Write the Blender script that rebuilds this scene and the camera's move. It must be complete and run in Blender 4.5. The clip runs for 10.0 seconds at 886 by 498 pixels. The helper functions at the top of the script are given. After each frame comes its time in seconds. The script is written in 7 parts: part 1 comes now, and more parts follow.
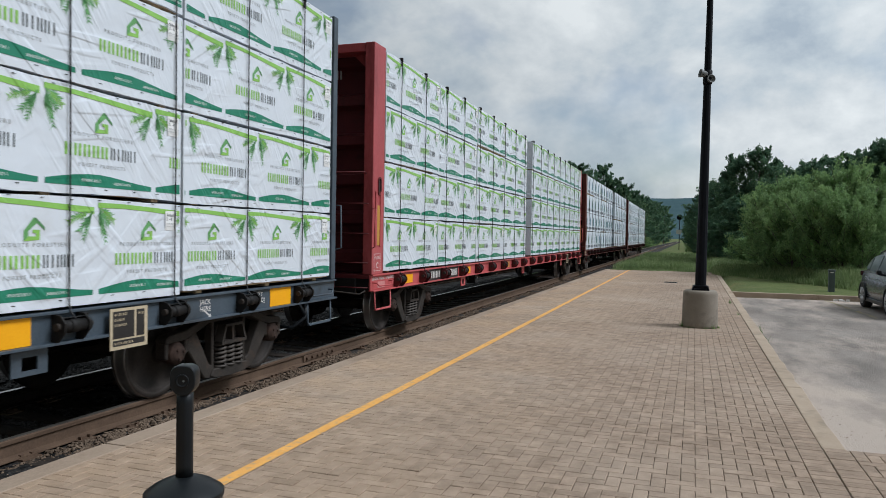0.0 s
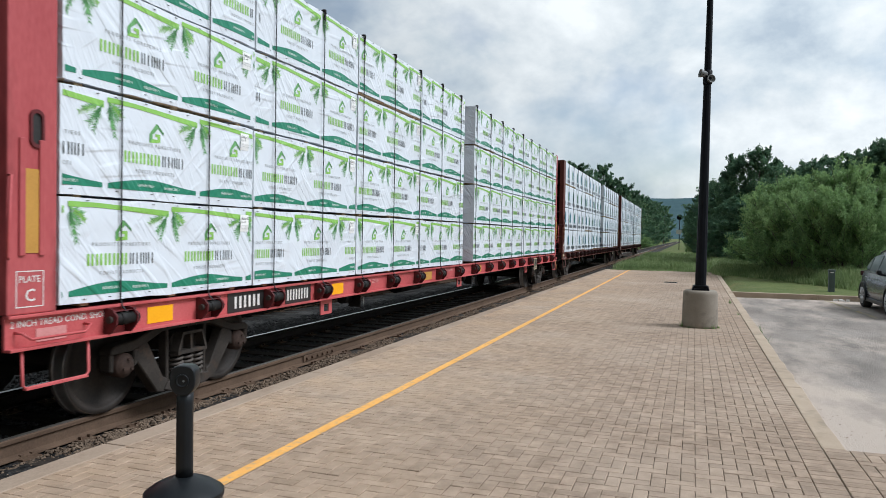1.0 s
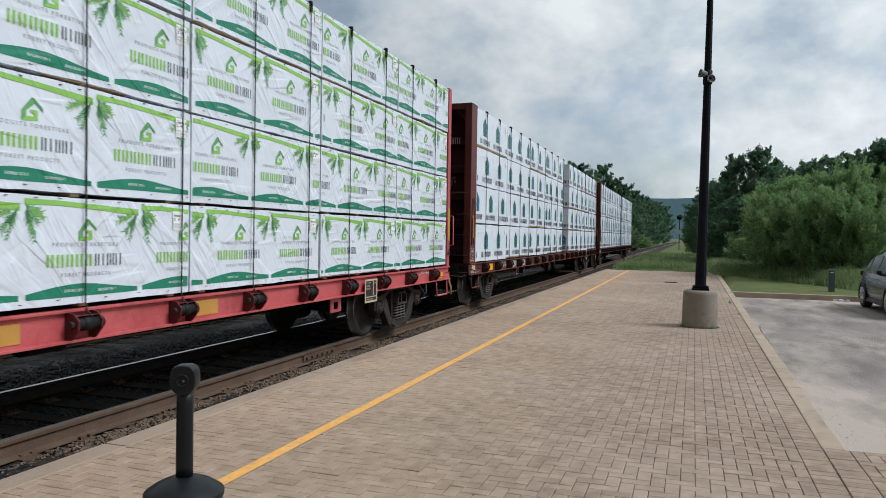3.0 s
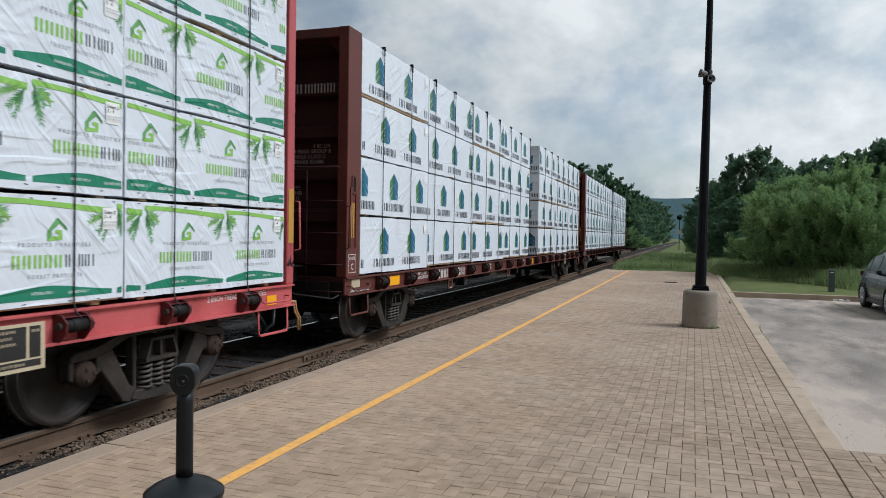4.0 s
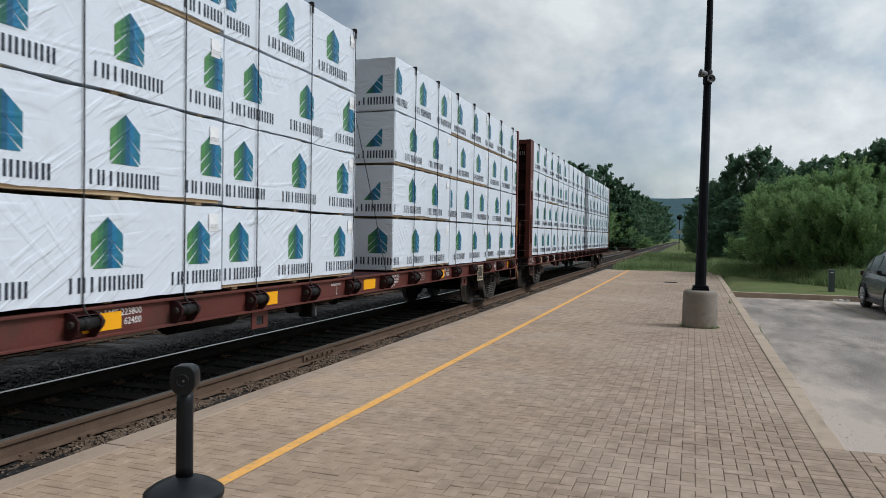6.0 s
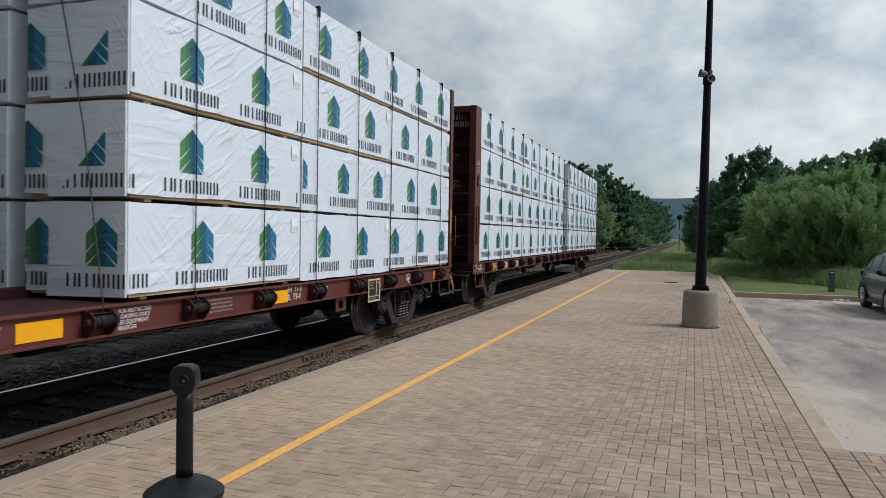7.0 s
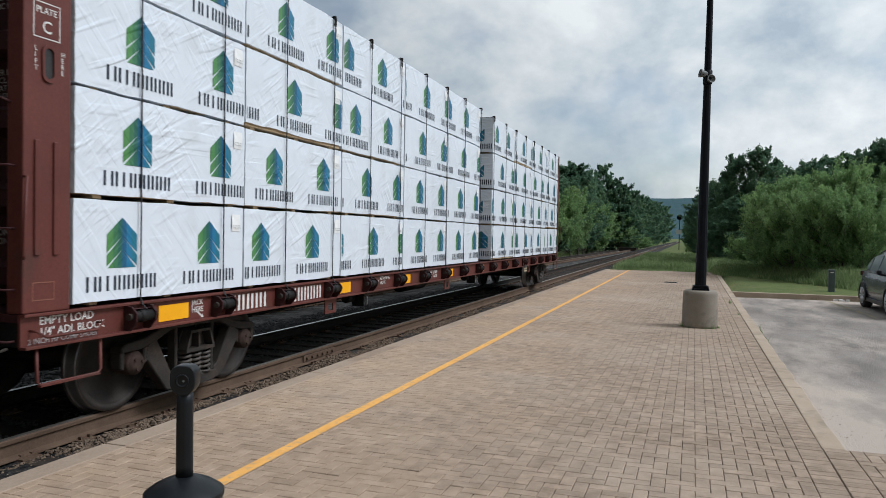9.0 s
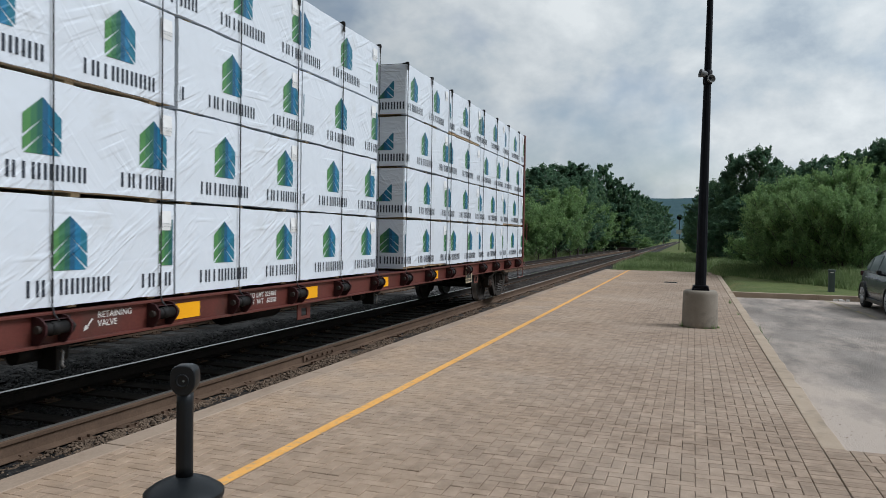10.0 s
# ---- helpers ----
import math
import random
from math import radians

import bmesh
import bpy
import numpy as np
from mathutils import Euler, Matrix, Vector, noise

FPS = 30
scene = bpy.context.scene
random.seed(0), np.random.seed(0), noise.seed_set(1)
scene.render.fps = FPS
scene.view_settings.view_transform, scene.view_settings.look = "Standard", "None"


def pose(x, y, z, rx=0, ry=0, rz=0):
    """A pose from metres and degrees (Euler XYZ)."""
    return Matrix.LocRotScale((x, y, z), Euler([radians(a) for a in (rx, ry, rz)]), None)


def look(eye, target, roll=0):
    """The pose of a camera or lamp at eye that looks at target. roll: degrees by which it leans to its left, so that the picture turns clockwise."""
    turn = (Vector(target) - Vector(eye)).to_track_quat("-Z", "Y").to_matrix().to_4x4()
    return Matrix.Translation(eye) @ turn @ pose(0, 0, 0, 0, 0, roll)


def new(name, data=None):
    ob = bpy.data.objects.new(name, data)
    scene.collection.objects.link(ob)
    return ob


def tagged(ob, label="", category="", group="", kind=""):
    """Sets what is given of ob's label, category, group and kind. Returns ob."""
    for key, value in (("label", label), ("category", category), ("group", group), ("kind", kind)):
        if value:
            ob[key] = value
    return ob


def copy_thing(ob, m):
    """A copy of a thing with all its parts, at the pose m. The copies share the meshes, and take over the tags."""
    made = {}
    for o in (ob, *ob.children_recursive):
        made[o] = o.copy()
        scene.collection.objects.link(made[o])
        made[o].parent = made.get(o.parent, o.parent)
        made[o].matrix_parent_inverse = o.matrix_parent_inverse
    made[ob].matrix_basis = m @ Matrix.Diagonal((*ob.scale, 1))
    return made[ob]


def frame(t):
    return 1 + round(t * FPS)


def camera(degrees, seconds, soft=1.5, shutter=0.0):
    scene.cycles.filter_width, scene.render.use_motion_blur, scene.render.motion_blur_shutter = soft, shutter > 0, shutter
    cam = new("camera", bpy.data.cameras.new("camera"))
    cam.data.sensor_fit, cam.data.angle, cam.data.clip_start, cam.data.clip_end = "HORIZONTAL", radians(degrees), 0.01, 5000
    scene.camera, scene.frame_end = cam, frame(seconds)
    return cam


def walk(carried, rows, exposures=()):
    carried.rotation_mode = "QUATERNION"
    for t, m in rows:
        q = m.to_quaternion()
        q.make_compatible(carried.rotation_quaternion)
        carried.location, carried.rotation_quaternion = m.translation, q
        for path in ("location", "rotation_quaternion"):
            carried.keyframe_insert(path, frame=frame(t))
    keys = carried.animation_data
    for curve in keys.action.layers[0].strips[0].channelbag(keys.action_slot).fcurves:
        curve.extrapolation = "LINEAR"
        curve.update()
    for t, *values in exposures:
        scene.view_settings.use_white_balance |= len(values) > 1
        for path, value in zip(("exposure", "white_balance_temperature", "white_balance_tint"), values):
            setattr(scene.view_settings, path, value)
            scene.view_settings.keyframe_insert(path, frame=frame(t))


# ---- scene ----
# ---- camera: it stands still on the platform ----
LENS = 62.76
EYE = (0.0, 0.0, 1.6)


def standing(yaw, pitch, roll):
    """A level-eyed stand: yaw to the left of the track's line, pitch upwards, roll clockwise picture."""
    a, p = radians(yaw), radians(pitch)
    way = Vector((-math.sin(a) * math.cos(p), math.cos(a) * math.cos(p), math.sin(p)))
    return look(EYE, Vector(EYE) + way, roll)


cam = camera(LENS, 10.0, soft=0.75, shutter=0.1)
STAND = standing(18.74, -1.15, 0.93)
walk(cam, [(0.0, STAND), (10.0, STAND)], exposures=[(0.0, -0.2), (0.5, -0.17), (1.0, 0.15), (1.5, 0.0), (2.0, -0.02), (2.5, -0.08), (4.0, -0.12), (4.5, -0.1), (5.0, -0.1),
                                                     (5.5, -0.22), (7.0, -0.2), (7.5, -0.18), (8.0, -0.16), (8.5, -0.12), (9.0, -0.08), (9.5, -0.19), (10.0, -0.2)])

# ---- heights and lines of the place (metres; z = 0 is the platform's top) ----
RAIL = -0.086            # top of the rails
TRACK = -5.87            # middle of the main track
SIDING = -9.4            # middle of the siding, 45 m down the line
EDGE = -4.10             # platform's edge along the track
KERB = 0.99              # inner line of the kerb along the car park
PLAT_END = 36.8
GAUGE = 1.508            # rail middle to rail middle

# ---- light: a bright, broken overcast with a veiled sun ----
world = bpy.data.worlds.new("overcast")
scene.world = world
world.use_nodes = True


def sky_nodes():
    nt = world.node_tree
    nt.nodes.clear()
    n, l = nt.nodes, nt.links
    out = n.new("ShaderNodeOutputWorld")
    bg = n.new("ShaderNodeBackground")
    sky = n.new("ShaderNodeTexSky")
    sky.sky_type = "NISHITA"
    sky.sun_disc = False
    sky.sun_elevation = radians(49)
    sky.sun_rotation = radians(82)
    tc = n.new("ShaderNodeTexCoord")
    # clouds lie on a high flat sheet: direction over its height
    sep = n.new("ShaderNodeSeparateXYZ")
    l.new(tc.outputs["Generated"], sep.inputs[0])
    hi = n.new("ShaderNodeMath"); hi.operation = "MAXIMUM"; hi.inputs[1].default_value = 0.0
    l.new(sep.outputs["Z"], hi.inputs[0])
    up = n.new("ShaderNodeMath"); up.operation = "ADD"; up.inputs[1].default_value = 0.85
    l.new(hi.outputs[0], up.inputs[0])
    div = n.new("ShaderNodeVectorMath"); div.operation = "DIVIDE"
    comb = n.new("ShaderNodeCombineXYZ")
    for k in range(3):
        l.new(up.outputs[0], comb.inputs[k])
    l.new(tc.outputs["Generated"], div.inputs[0])
    l.new(comb.outputs[0], div.inputs[1])
    off = n.new("ShaderNodeVectorMath"); off.operation = "ADD"; off.inputs[1].default_value = (3.7, 1.3, 0.0)
    l.new(div.outputs[0], off.inputs[0])

    def noise_at(scale, detail, rough, warp):
        t = n.new("ShaderNodeTexNoise")
        t.inputs["Scale"].default_value = scale
        t.inputs["Detail"].default_value = detail
        t.inputs["Roughness"].default_value = rough
        t.inputs["Distortion"].default_value = warp
        l.new(off.outputs[0], t.inputs["Vector"])
        return t

    big = noise_at(2.6, 6, 0.5, 0.1)
    fine = noise_at(5.4, 9, 0.57, 0.12)
    cover = n.new("ShaderNodeValToRGB")
    cover.color_ramp.elements[0].position = 0.33
    cover.color_ramp.elements[1].position = 0.45
    l.new(big.outputs["Fac"], cover.inputs[0])
    tone = n.new("ShaderNodeValToRGB")
    tone.color_ramp.elements[0].position = 0.36
    tone.color_ramp.elements[0].color = (0.57, 0.69, 0.82, 1)
    tone.color_ramp.elements[1].position = 0.64
    tone.color_ramp.elements[1].color = (1.18, 1.26, 1.31, 1)
    e = tone.color_ramp.elements.new(0.46)
    e.color = (0.80, 0.915, 1.01, 1)
    e = tone.color_ramp.elements.new(0.52)
    e.color = (0.94, 1.03, 1.10, 1)
    l.new(fine.outputs["Fac"], tone.inputs[0])
    dim = n.new("ShaderNodeVectorMath"); dim.operation = "SCALE"; dim.inputs["Scale"].default_value = 0.16
    l.new(sky.outputs[0], dim.inputs[0])
    mix = n.new("ShaderNodeMix"); mix.data_type = "RGBA"
    l.new(cover.outputs[0], mix.inputs["Factor"])
    l.new(dim.outputs[0], mix.inputs["A"])
    l.new(tone.outputs[0], mix.inputs["B"])
    # the veil is brighter ahead and towards the sun, and dimmer behind
    dot = n.new("ShaderNodeVectorMath"); dot.operation = "DOT_PRODUCT"
    l.new(tc.outputs["Generated"], dot.inputs[0])
    dot.inputs[1].default_value = Vector((30, 33, 42)).normalized()
    side = n.new("ShaderNodeMapRange")
    side.inputs["From Min"].default_value, side.inputs["From Max"].default_value = -0.5, 1.0
    side.inputs["To Min"].default_value, side.inputs["To Max"].default_value = 0.02, 1.27
    l.new(dot.outputs["Value"], side.inputs["Value"])
    glow = n.new("ShaderNodeVectorMath"); glow.operation = "SCALE"
    l.new(mix.outputs["Result"], glow.inputs[0])
    l.new(side.outputs[0], glow.inputs["Scale"])
    l.new(glow.outputs[0], bg.inputs["Color"])
    bg.inputs["Strength"].default_value = 0.75
    l.new(bg.outputs[0], out.inputs[0])


sky_nodes()
sun_data = bpy.data.lights.new("sun", "SUN")
sun_data.energy = 2.9
sun_data.angle = radians(24)
sun_data.color = (0.93, 0.985, 1.075)
sun = new("sun", sun_data)
sun.matrix_world = look((38, 5, 43), (0, 0, 0))

# ---- materials ----


def surface(name, a, b, scale=4.0, rough=0.7, metal=0.0, bump=0.2, fine=40.0, spread=0.25, stain=None, stain_scale=0.8,
            stain_at=(0.55, 0.7), stretch=(1, 1, 1), world_space=False, dist=0.01, vary=0.0, rough_vary=0.12, gloss=0.5):
    """Two tones mixed by a coarse and a fine noise, an optional stain tone in patches, and a fine relief."""
    m = bpy.data.materials.new(name)
    m.use_nodes = True
    n, l = m.node_tree.nodes, m.node_tree.links
    bsdf = n["Principled BSDF"]
    tc = n.new("ShaderNodeTexCoord")
    src = tc.outputs["Object"]
    if world_space:
        src = n.new("ShaderNodeNewGeometry").outputs["Position"]
    mp = n.new("ShaderNodeMapping")
    mp.inputs["Scale"].default_value = stretch
    l.new(src, mp.inputs["Vector"])

    def tex(s, d=5, r=0.6):
        t = n.new("ShaderNodeTexNoise")
        t.inputs["Scale"].default_value = s
        t.inputs["Detail"].default_value = d
        t.inputs["Roughness"].default_value = r
        l.new(mp.outputs[0], t.inputs["Vector"])
        return t

    coarse, grain = tex(scale), tex(fine, 3)
    add = n.new("ShaderNodeMath"); add.operation = "MULTIPLY_ADD"
    l.new(grain.outputs["Fac"], add.inputs[0]); add.inputs[1].default_value = 0.6
    l.new(coarse.outputs["Fac"], add.inputs[2])
    ramp = n.new("ShaderNodeMapRange")
    ramp.inputs["From Min"].default_value = 0.8 - spread
    ramp.inputs["From Max"].default_value = 0.8 + spread
    l.new(add.outputs[0], ramp.inputs["Value"])
    mix = n.new("ShaderNodeMix"); mix.data_type = "RGBA"
    l.new(ramp.outputs[0], mix.inputs["Factor"])
    mix.inputs["A"].default_value = (*a, 1)
    mix.inputs["B"].default_value = (*b, 1)
    col = mix.outputs["Result"]
    if stain:
        st = tex(stain_scale, 6, 0.65)
        sr = n.new("ShaderNodeMapRange")
        sr.inputs["From Min"].default_value, sr.inputs["From Max"].default_value = stain_at
        l.new(st.outputs["Fac"], sr.inputs["Value"])
        m2 = n.new("ShaderNodeMix"); m2.data_type = "RGBA"
        l.new(sr.outputs[0], m2.inputs["Factor"])
        l.new(col, m2.inputs["A"])
        m2.inputs["B"].default_value = (*stain, 1)
        col = m2.outputs["Result"]
    if vary:
        oi = n.new("ShaderNodeObjectInfo")
        hv = n.new("ShaderNodeHueSaturation")
        mr = n.new("ShaderNodeMapRange")
        mr.inputs["To Min"].default_value, mr.inputs["To Max"].default_value = 1 - vary, 1 + vary
        l.new(oi.outputs["Random"], mr.inputs["Value"])
        l.new(mr.outputs[0], hv.inputs["Value"])
        l.new(col, hv.inputs["Color"])
        col = hv.outputs[0]
    l.new(col, bsdf.inputs["Base Color"])
    rr = n.new("ShaderNodeMapRange")
    rr.inputs["To Min"].default_value, rr.inputs["To Max"].default_value = max(0.02, rough - rough_vary), min(1, rough + rough_vary)
    l.new(coarse.outputs["Fac"], rr.inputs["Value"])
    l.new(rr.outputs[0], bsdf.inputs["Roughness"])
    bsdf.inputs["Metallic"].default_value = metal
    bsdf.inputs["Specular IOR Level"].default_value = gloss
    if bump:
        bp = n.new("ShaderNodeBump")
        bp.inputs["Strength"].default_value = bump
        bp.inputs["Distance"].default_value = dist
        l.new(grain.outputs["Fac"], bp.inputs["Height"])
        l.new(bp.outputs[0], bsdf.inputs["Normal"])
    return m


def leaf_material(name, a, b, c):
    m = bpy.data.materials.new(name)
    m.use_nodes = True
    n, l = m.node_tree.nodes, m.node_tree.links
    bsdf = n["Principled BSDF"]
    geo = n.new("ShaderNodeNewGeometry")
    ramp = n.new("ShaderNodeValToRGB")
    ramp.color_ramp.elements[0].color = (*a, 1)
    ramp.color_ramp.elements[1].color = (*c, 1)
    e = ramp.color_ramp.elements.new(0.55)
    e.color = (*b, 1)
    tx = n.new("ShaderNodeTexNoise")
    tx.inputs["Scale"].default_value = 0.6
    l.new(n.new("ShaderNodeTexCoord").outputs["Object"], tx.inputs["Vector"])
    mx = n.new("ShaderNodeMath"); mx.operation = "MULTIPLY_ADD"
    l.new(geo.outputs["Random Per Island"], mx.inputs[0]); mx.inputs[1].default_value = 0.55
    sub = n.new("ShaderNodeMath"); sub.operation = "MULTIPLY_ADD"; sub.inputs[1].default_value = 1.6; sub.inputs[2].default_value = -0.55
    l.new(tx.outputs["Fac"], sub.inputs[0])
    l.new(sub.outputs[0], mx.inputs[2])
    l.new(mx.outputs[0], ramp.inputs[0])
    l.new(ramp.outputs[0], bsdf.inputs["Base Color"])
    bsdf.inputs["Roughness"].default_value = 0.65
    bsdf.inputs["Specular IOR Level"].default_value = 0.2
    tr = n.new("ShaderNodeBsdfTranslucent")
    l.new(ramp.outputs[0], tr.inputs["Color"])
    ms = n.new("ShaderNodeMixShader"); ms.inputs[0].default_value = 0.46
    l.new(bsdf.outputs[0], ms.inputs[1]); l.new(tr.outputs[0], ms.inputs[2])
    l.new(ms.outputs[0], n["Material Output"].inputs["Surface"])
    return m


# folds of the film: angle, ridges to the metre, stretch along, size of the creased patches, height
FOLDS = {"blue": ((35, 15.0, 1.5, 1.0, 0.16), (27, 9.0, 1.0, 0.8, 0.20), (44, 26.0, 2.6, 1.6, 0.07), (-48, 11.0, 1.4, 0.8, 0.08), (3, 9.0, 0.9, 1.2, 0.12)),
         "green": ((-52, 13.0, 1.6, 1.3, 0.13), (-40, 8.0, 1.2, 1.0, 0.19), (-62, 22.0, 2.6, 1.7, 0.06), (38, 9.0, 1.3, 1.1, 0.12), (5, 8.0, 1.0, 1.3, 0.16))}


def creased(m, sort, depth, strength=0.85):
    """Gives a film or the ink on it the relief of its folds: long slanting ridges in patches, over a soft sag."""
    n, l = m.node_tree.nodes, m.node_tree.links
    uv = n.new("ShaderNodeTexCoord").outputs["UV"]

    def tex(scale, detail, warp, src):
        t = n.new("ShaderNodeTexNoise")
        t.inputs["Scale"].default_value = scale
        t.inputs["Detail"].default_value = detail
        t.inputs["Distortion"].default_value = warp
        l.new(src, t.inputs["Vector"])
        return t.outputs["Fac"]

    def ranged(src, lo, hi):
        r = n.new("ShaderNodeMapRange")
        r.interpolation_type = "SMOOTHSTEP"
        r.inputs["From Min"].default_value, r.inputs["From Max"].default_value = lo, hi
        l.new(src, r.inputs["Value"])
        return r.outputs[0]

    def math_node(op, a, b=0.0):
        q = n.new("ShaderNodeMath")
        q.operation = op
        for k, v in enumerate((a, b)):
            if isinstance(v, float):
                q.inputs[k].default_value = v
            else:
                l.new(v, q.inputs[k])
        return q.outputs[0]

    total = math_node("MULTIPLY", tex(1.4, 3, 0.2, uv), 0.9)
    for ang, across, along_s, where, gain in FOLDS[sort]:
        turn = n.new("ShaderNodeMapping")
        turn.inputs["Rotation"].default_value = (0, 0, radians(-ang))
        l.new(uv, turn.inputs["Vector"])
        sc = n.new("ShaderNodeMapping")
        sc.inputs["Scale"].default_value = (along_s, across, 1)
        sc.inputs["Location"].default_value = (ang * 0.1, ang * 0.3, 0)
        l.new(turn.outputs[0], sc.inputs["Vector"])
        streak = ranged(tex(1.0, 1.0, 0.35, sc.outputs[0]), 0.49, 0.64)
        mv = n.new("ShaderNodeMapping")
        mv.inputs["Location"].default_value = (ang * 0.7, ang, 0)
        l.new(uv, mv.inputs["Vector"])
        mask = ranged(tex(where, 1, 0.0, mv.outputs[0]), 0.46, 0.64)
        total = math_node("ADD", total, math_node("MULTIPLY", math_node("MULTIPLY", streak, mask), gain))
    bp = n.new("ShaderNodeBump")
    bp.inputs["Strength"].default_value = strength
    bp.inputs["Distance"].default_value = depth
    l.new(total, bp.inputs["Height"])
    l.new(bp.outputs[0], n["Principled BSDF"].inputs["Normal"])
    return m


FILM_DEPTH = {"green": 0.046, "blue": 0.034}


def wrap_material(name, tint, sort):
    """Thin white woven plastic film, pulled in slanting creases, a little grime."""
    m = surface(name, (tint * 0.87, tint * 0.93, tint * 0.99), (tint * 0.915, tint * 0.975, tint * 1.04), scale=1.3, rough=0.40, bump=0.0, fine=9, spread=0.4,
                stain=(tint * 0.77, tint * 0.80, tint * 0.81), stain_scale=1.1, stain_at=(0.62, 0.80))
    return creased(m, sort, FILM_DEPTH[sort])


M = {}
M["paver"] = surface("paver", (0.205, 0.148, 0.105), (0.380, 0.284, 0.212), 7.0, 0.92, bump=0.9, fine=120, spread=0.24, vary=0.10, gloss=0.25,
                     stain=(0.410, 0.325, 0.252), stain_scale=0.35, stain_at=(0.46, 0.80), world_space=True, dist=0.004)
M["paver_bed"] = surface("paver_bed", (0.125, 0.097, 0.072), (0.21, 0.166, 0.126), 2.0, 0.95, bump=0.4, fine=60, world_space=True, dist=0.004, gloss=0.1)
M["concrete"] = surface("concrete", (0.32, 0.245, 0.175), (0.44, 0.35, 0.265), 1.5, 0.92, bump=0.5, fine=70, world_space=True, gloss=0.25,
                        stain=(0.22, 0.18, 0.135), stain_scale=2.0, dist=0.004)
M["edge_concrete"] = surface("edge_concrete", (0.265, 0.195, 0.142), (0.385, 0.298, 0.225), 1.2, 0.92, bump=0.6, fine=70, world_space=True, gloss=0.25,
                             stain=(0.20, 0.135, 0.09), stain_scale=1.4, stain_at=(0.5, 0.72), dist=0.004, stretch=(1, 0.5, 1))
M["drum_concrete"] = surface("drum_concrete", (0.195, 0.165, 0.13), (0.285, 0.25, 0.205), 2.5, 0.9, bump=0.4, fine=60, stain=(0.15, 0.125, 0.10), stain_scale=3, dist=0.004, gloss=0.2)
M["asphalt"] = surface("asphalt", (0.170, 0.148, 0.130), (0.305, 0.268, 0.236), 0.9, 0.92, bump=0.9, fine=95, spread=0.17, world_space=True, gloss=0.2,
                       stain=(0.45, 0.375, 0.315), stain_scale=0.62, stain_at=(0.51, 0.72), dist=0.010, stretch=(1.5, 0.55, 1))


def dust_drifts():
    """Sand gathers on the asphalt at its low end, along the kerbs, and thins out between."""
    n, l = M["asphalt"].node_tree.nodes, M["asphalt"].node_tree.links
    sep = n.new("ShaderNodeSeparateXYZ")
    l.new(n.new("ShaderNodeNewGeometry").outputs["Position"], sep.inputs[0])
    stain = [t for t in n if t.type == "TEX_NOISE" and abs(t.inputs["Scale"].default_value - 0.62) < 0.001][0]
    target = [k.to_socket for k in stain.outputs["Fac"].links][0]
    total = stain.outputs["Fac"]
    for axis, a, b, gain in (("Y", 10.5, 6.3, 0.15), ("Y", 19.0, 23.3, 0.12), ("X", 2.3, 1.1, 0.10)):
        r = n.new("ShaderNodeMapRange")
        r.inputs["From Min"].default_value, r.inputs["From Max"].default_value = a, b
        r.inputs["To Max"].default_value = gain
        l.new(sep.outputs[axis], r.inputs["Value"])
        add = n.new("ShaderNodeMath")
        l.new(total, add.inputs[0])
        l.new(r.outputs[0], add.inputs[1])
        total = add.outputs[0]
    l.new(total, target)


dust_drifts()


def rust_dust():
    """Brown dust off the passing wheels lies on the paving towards the track, in uneven drifts."""
    n, l = M["paver"].node_tree.nodes, M["paver"].node_tree.links
    pos = n.new("ShaderNodeNewGeometry").outputs["Position"]
    sep = n.new("ShaderNodeSeparateXYZ")
    l.new(pos, sep.inputs[0])
    near = n.new("ShaderNodeMapRange")
    near.inputs["From Min"].default_value, near.inputs["From Max"].default_value = -0.6, -4.2
    near.inputs["To Max"].default_value = 0.55
    l.new(sep.outputs["X"], near.inputs["Value"])
    drift = n.new("ShaderNodeTexNoise")
    drift.inputs["Scale"].default_value, drift.inputs["Detail"].default_value = 0.9, 6
    l.new(pos, drift.inputs["Vector"])
    thick = n.new("ShaderNodeMapRange")
    thick.inputs["From Min"].default_value, thick.inputs["From Max"].default_value = 0.32, 0.62
    l.new(drift.outputs["Fac"], thick.inputs["Value"])
    both = n.new("ShaderNodeMath"); both.operation = "MULTIPLY"
    l.new(near.outputs[0], both.inputs[0]); l.new(thick.outputs[0], both.inputs[1])
    base = n["Principled BSDF"].inputs["Base Color"]
    mix = n.new("ShaderNodeMix"); mix.data_type = "RGBA"
    l.new(both.outputs[0], mix.inputs["Factor"])
    l.new(base.links[0].from_socket, mix.inputs["A"])
    mix.inputs["B"].default_value = (0.47, 0.32, 0.20, 1)
    l.new(mix.outputs["Result"], base)


rust_dust()
M["yellow_paint"] = surface("yellow_paint", (0.66, 0.315, 0.075), (0.80, 0.415, 0.115), 5.0, 0.8, bump=0.6, fine=110, stain=(0.44, 0.30, 0.17),
                            stain_scale=16.0, stain_at=(0.50, 0.68), world_space=True, dist=0.003, gloss=0.2)
M["ballast"] = surface("ballast", (0.010, 0.010, 0.010), (0.068, 0.064, 0.061), 1.2, 0.95, bump=1.0, fine=17, spread=0.16, world_space=True, dist=0.05, gloss=0.15)
M["stone"] = surface("stone", (0.040, 0.029, 0.021), (0.25, 0.180, 0.128), 9.0, 0.9, bump=0.4, fine=60, spread=0.3, dist=0.004, world_space=True, gloss=0.2)
# Open-light copy of ballast; the main bed's darker tone holds the train's shade.
M["ballast_dry"] = surface("ballast_dry", (0.019, 0.018, 0.0175), (0.122, 0.116, 0.111), 1.2, 0.95, bump=1.0, fine=17, spread=0.16, world_space=True, dist=0.05, gloss=0.15)
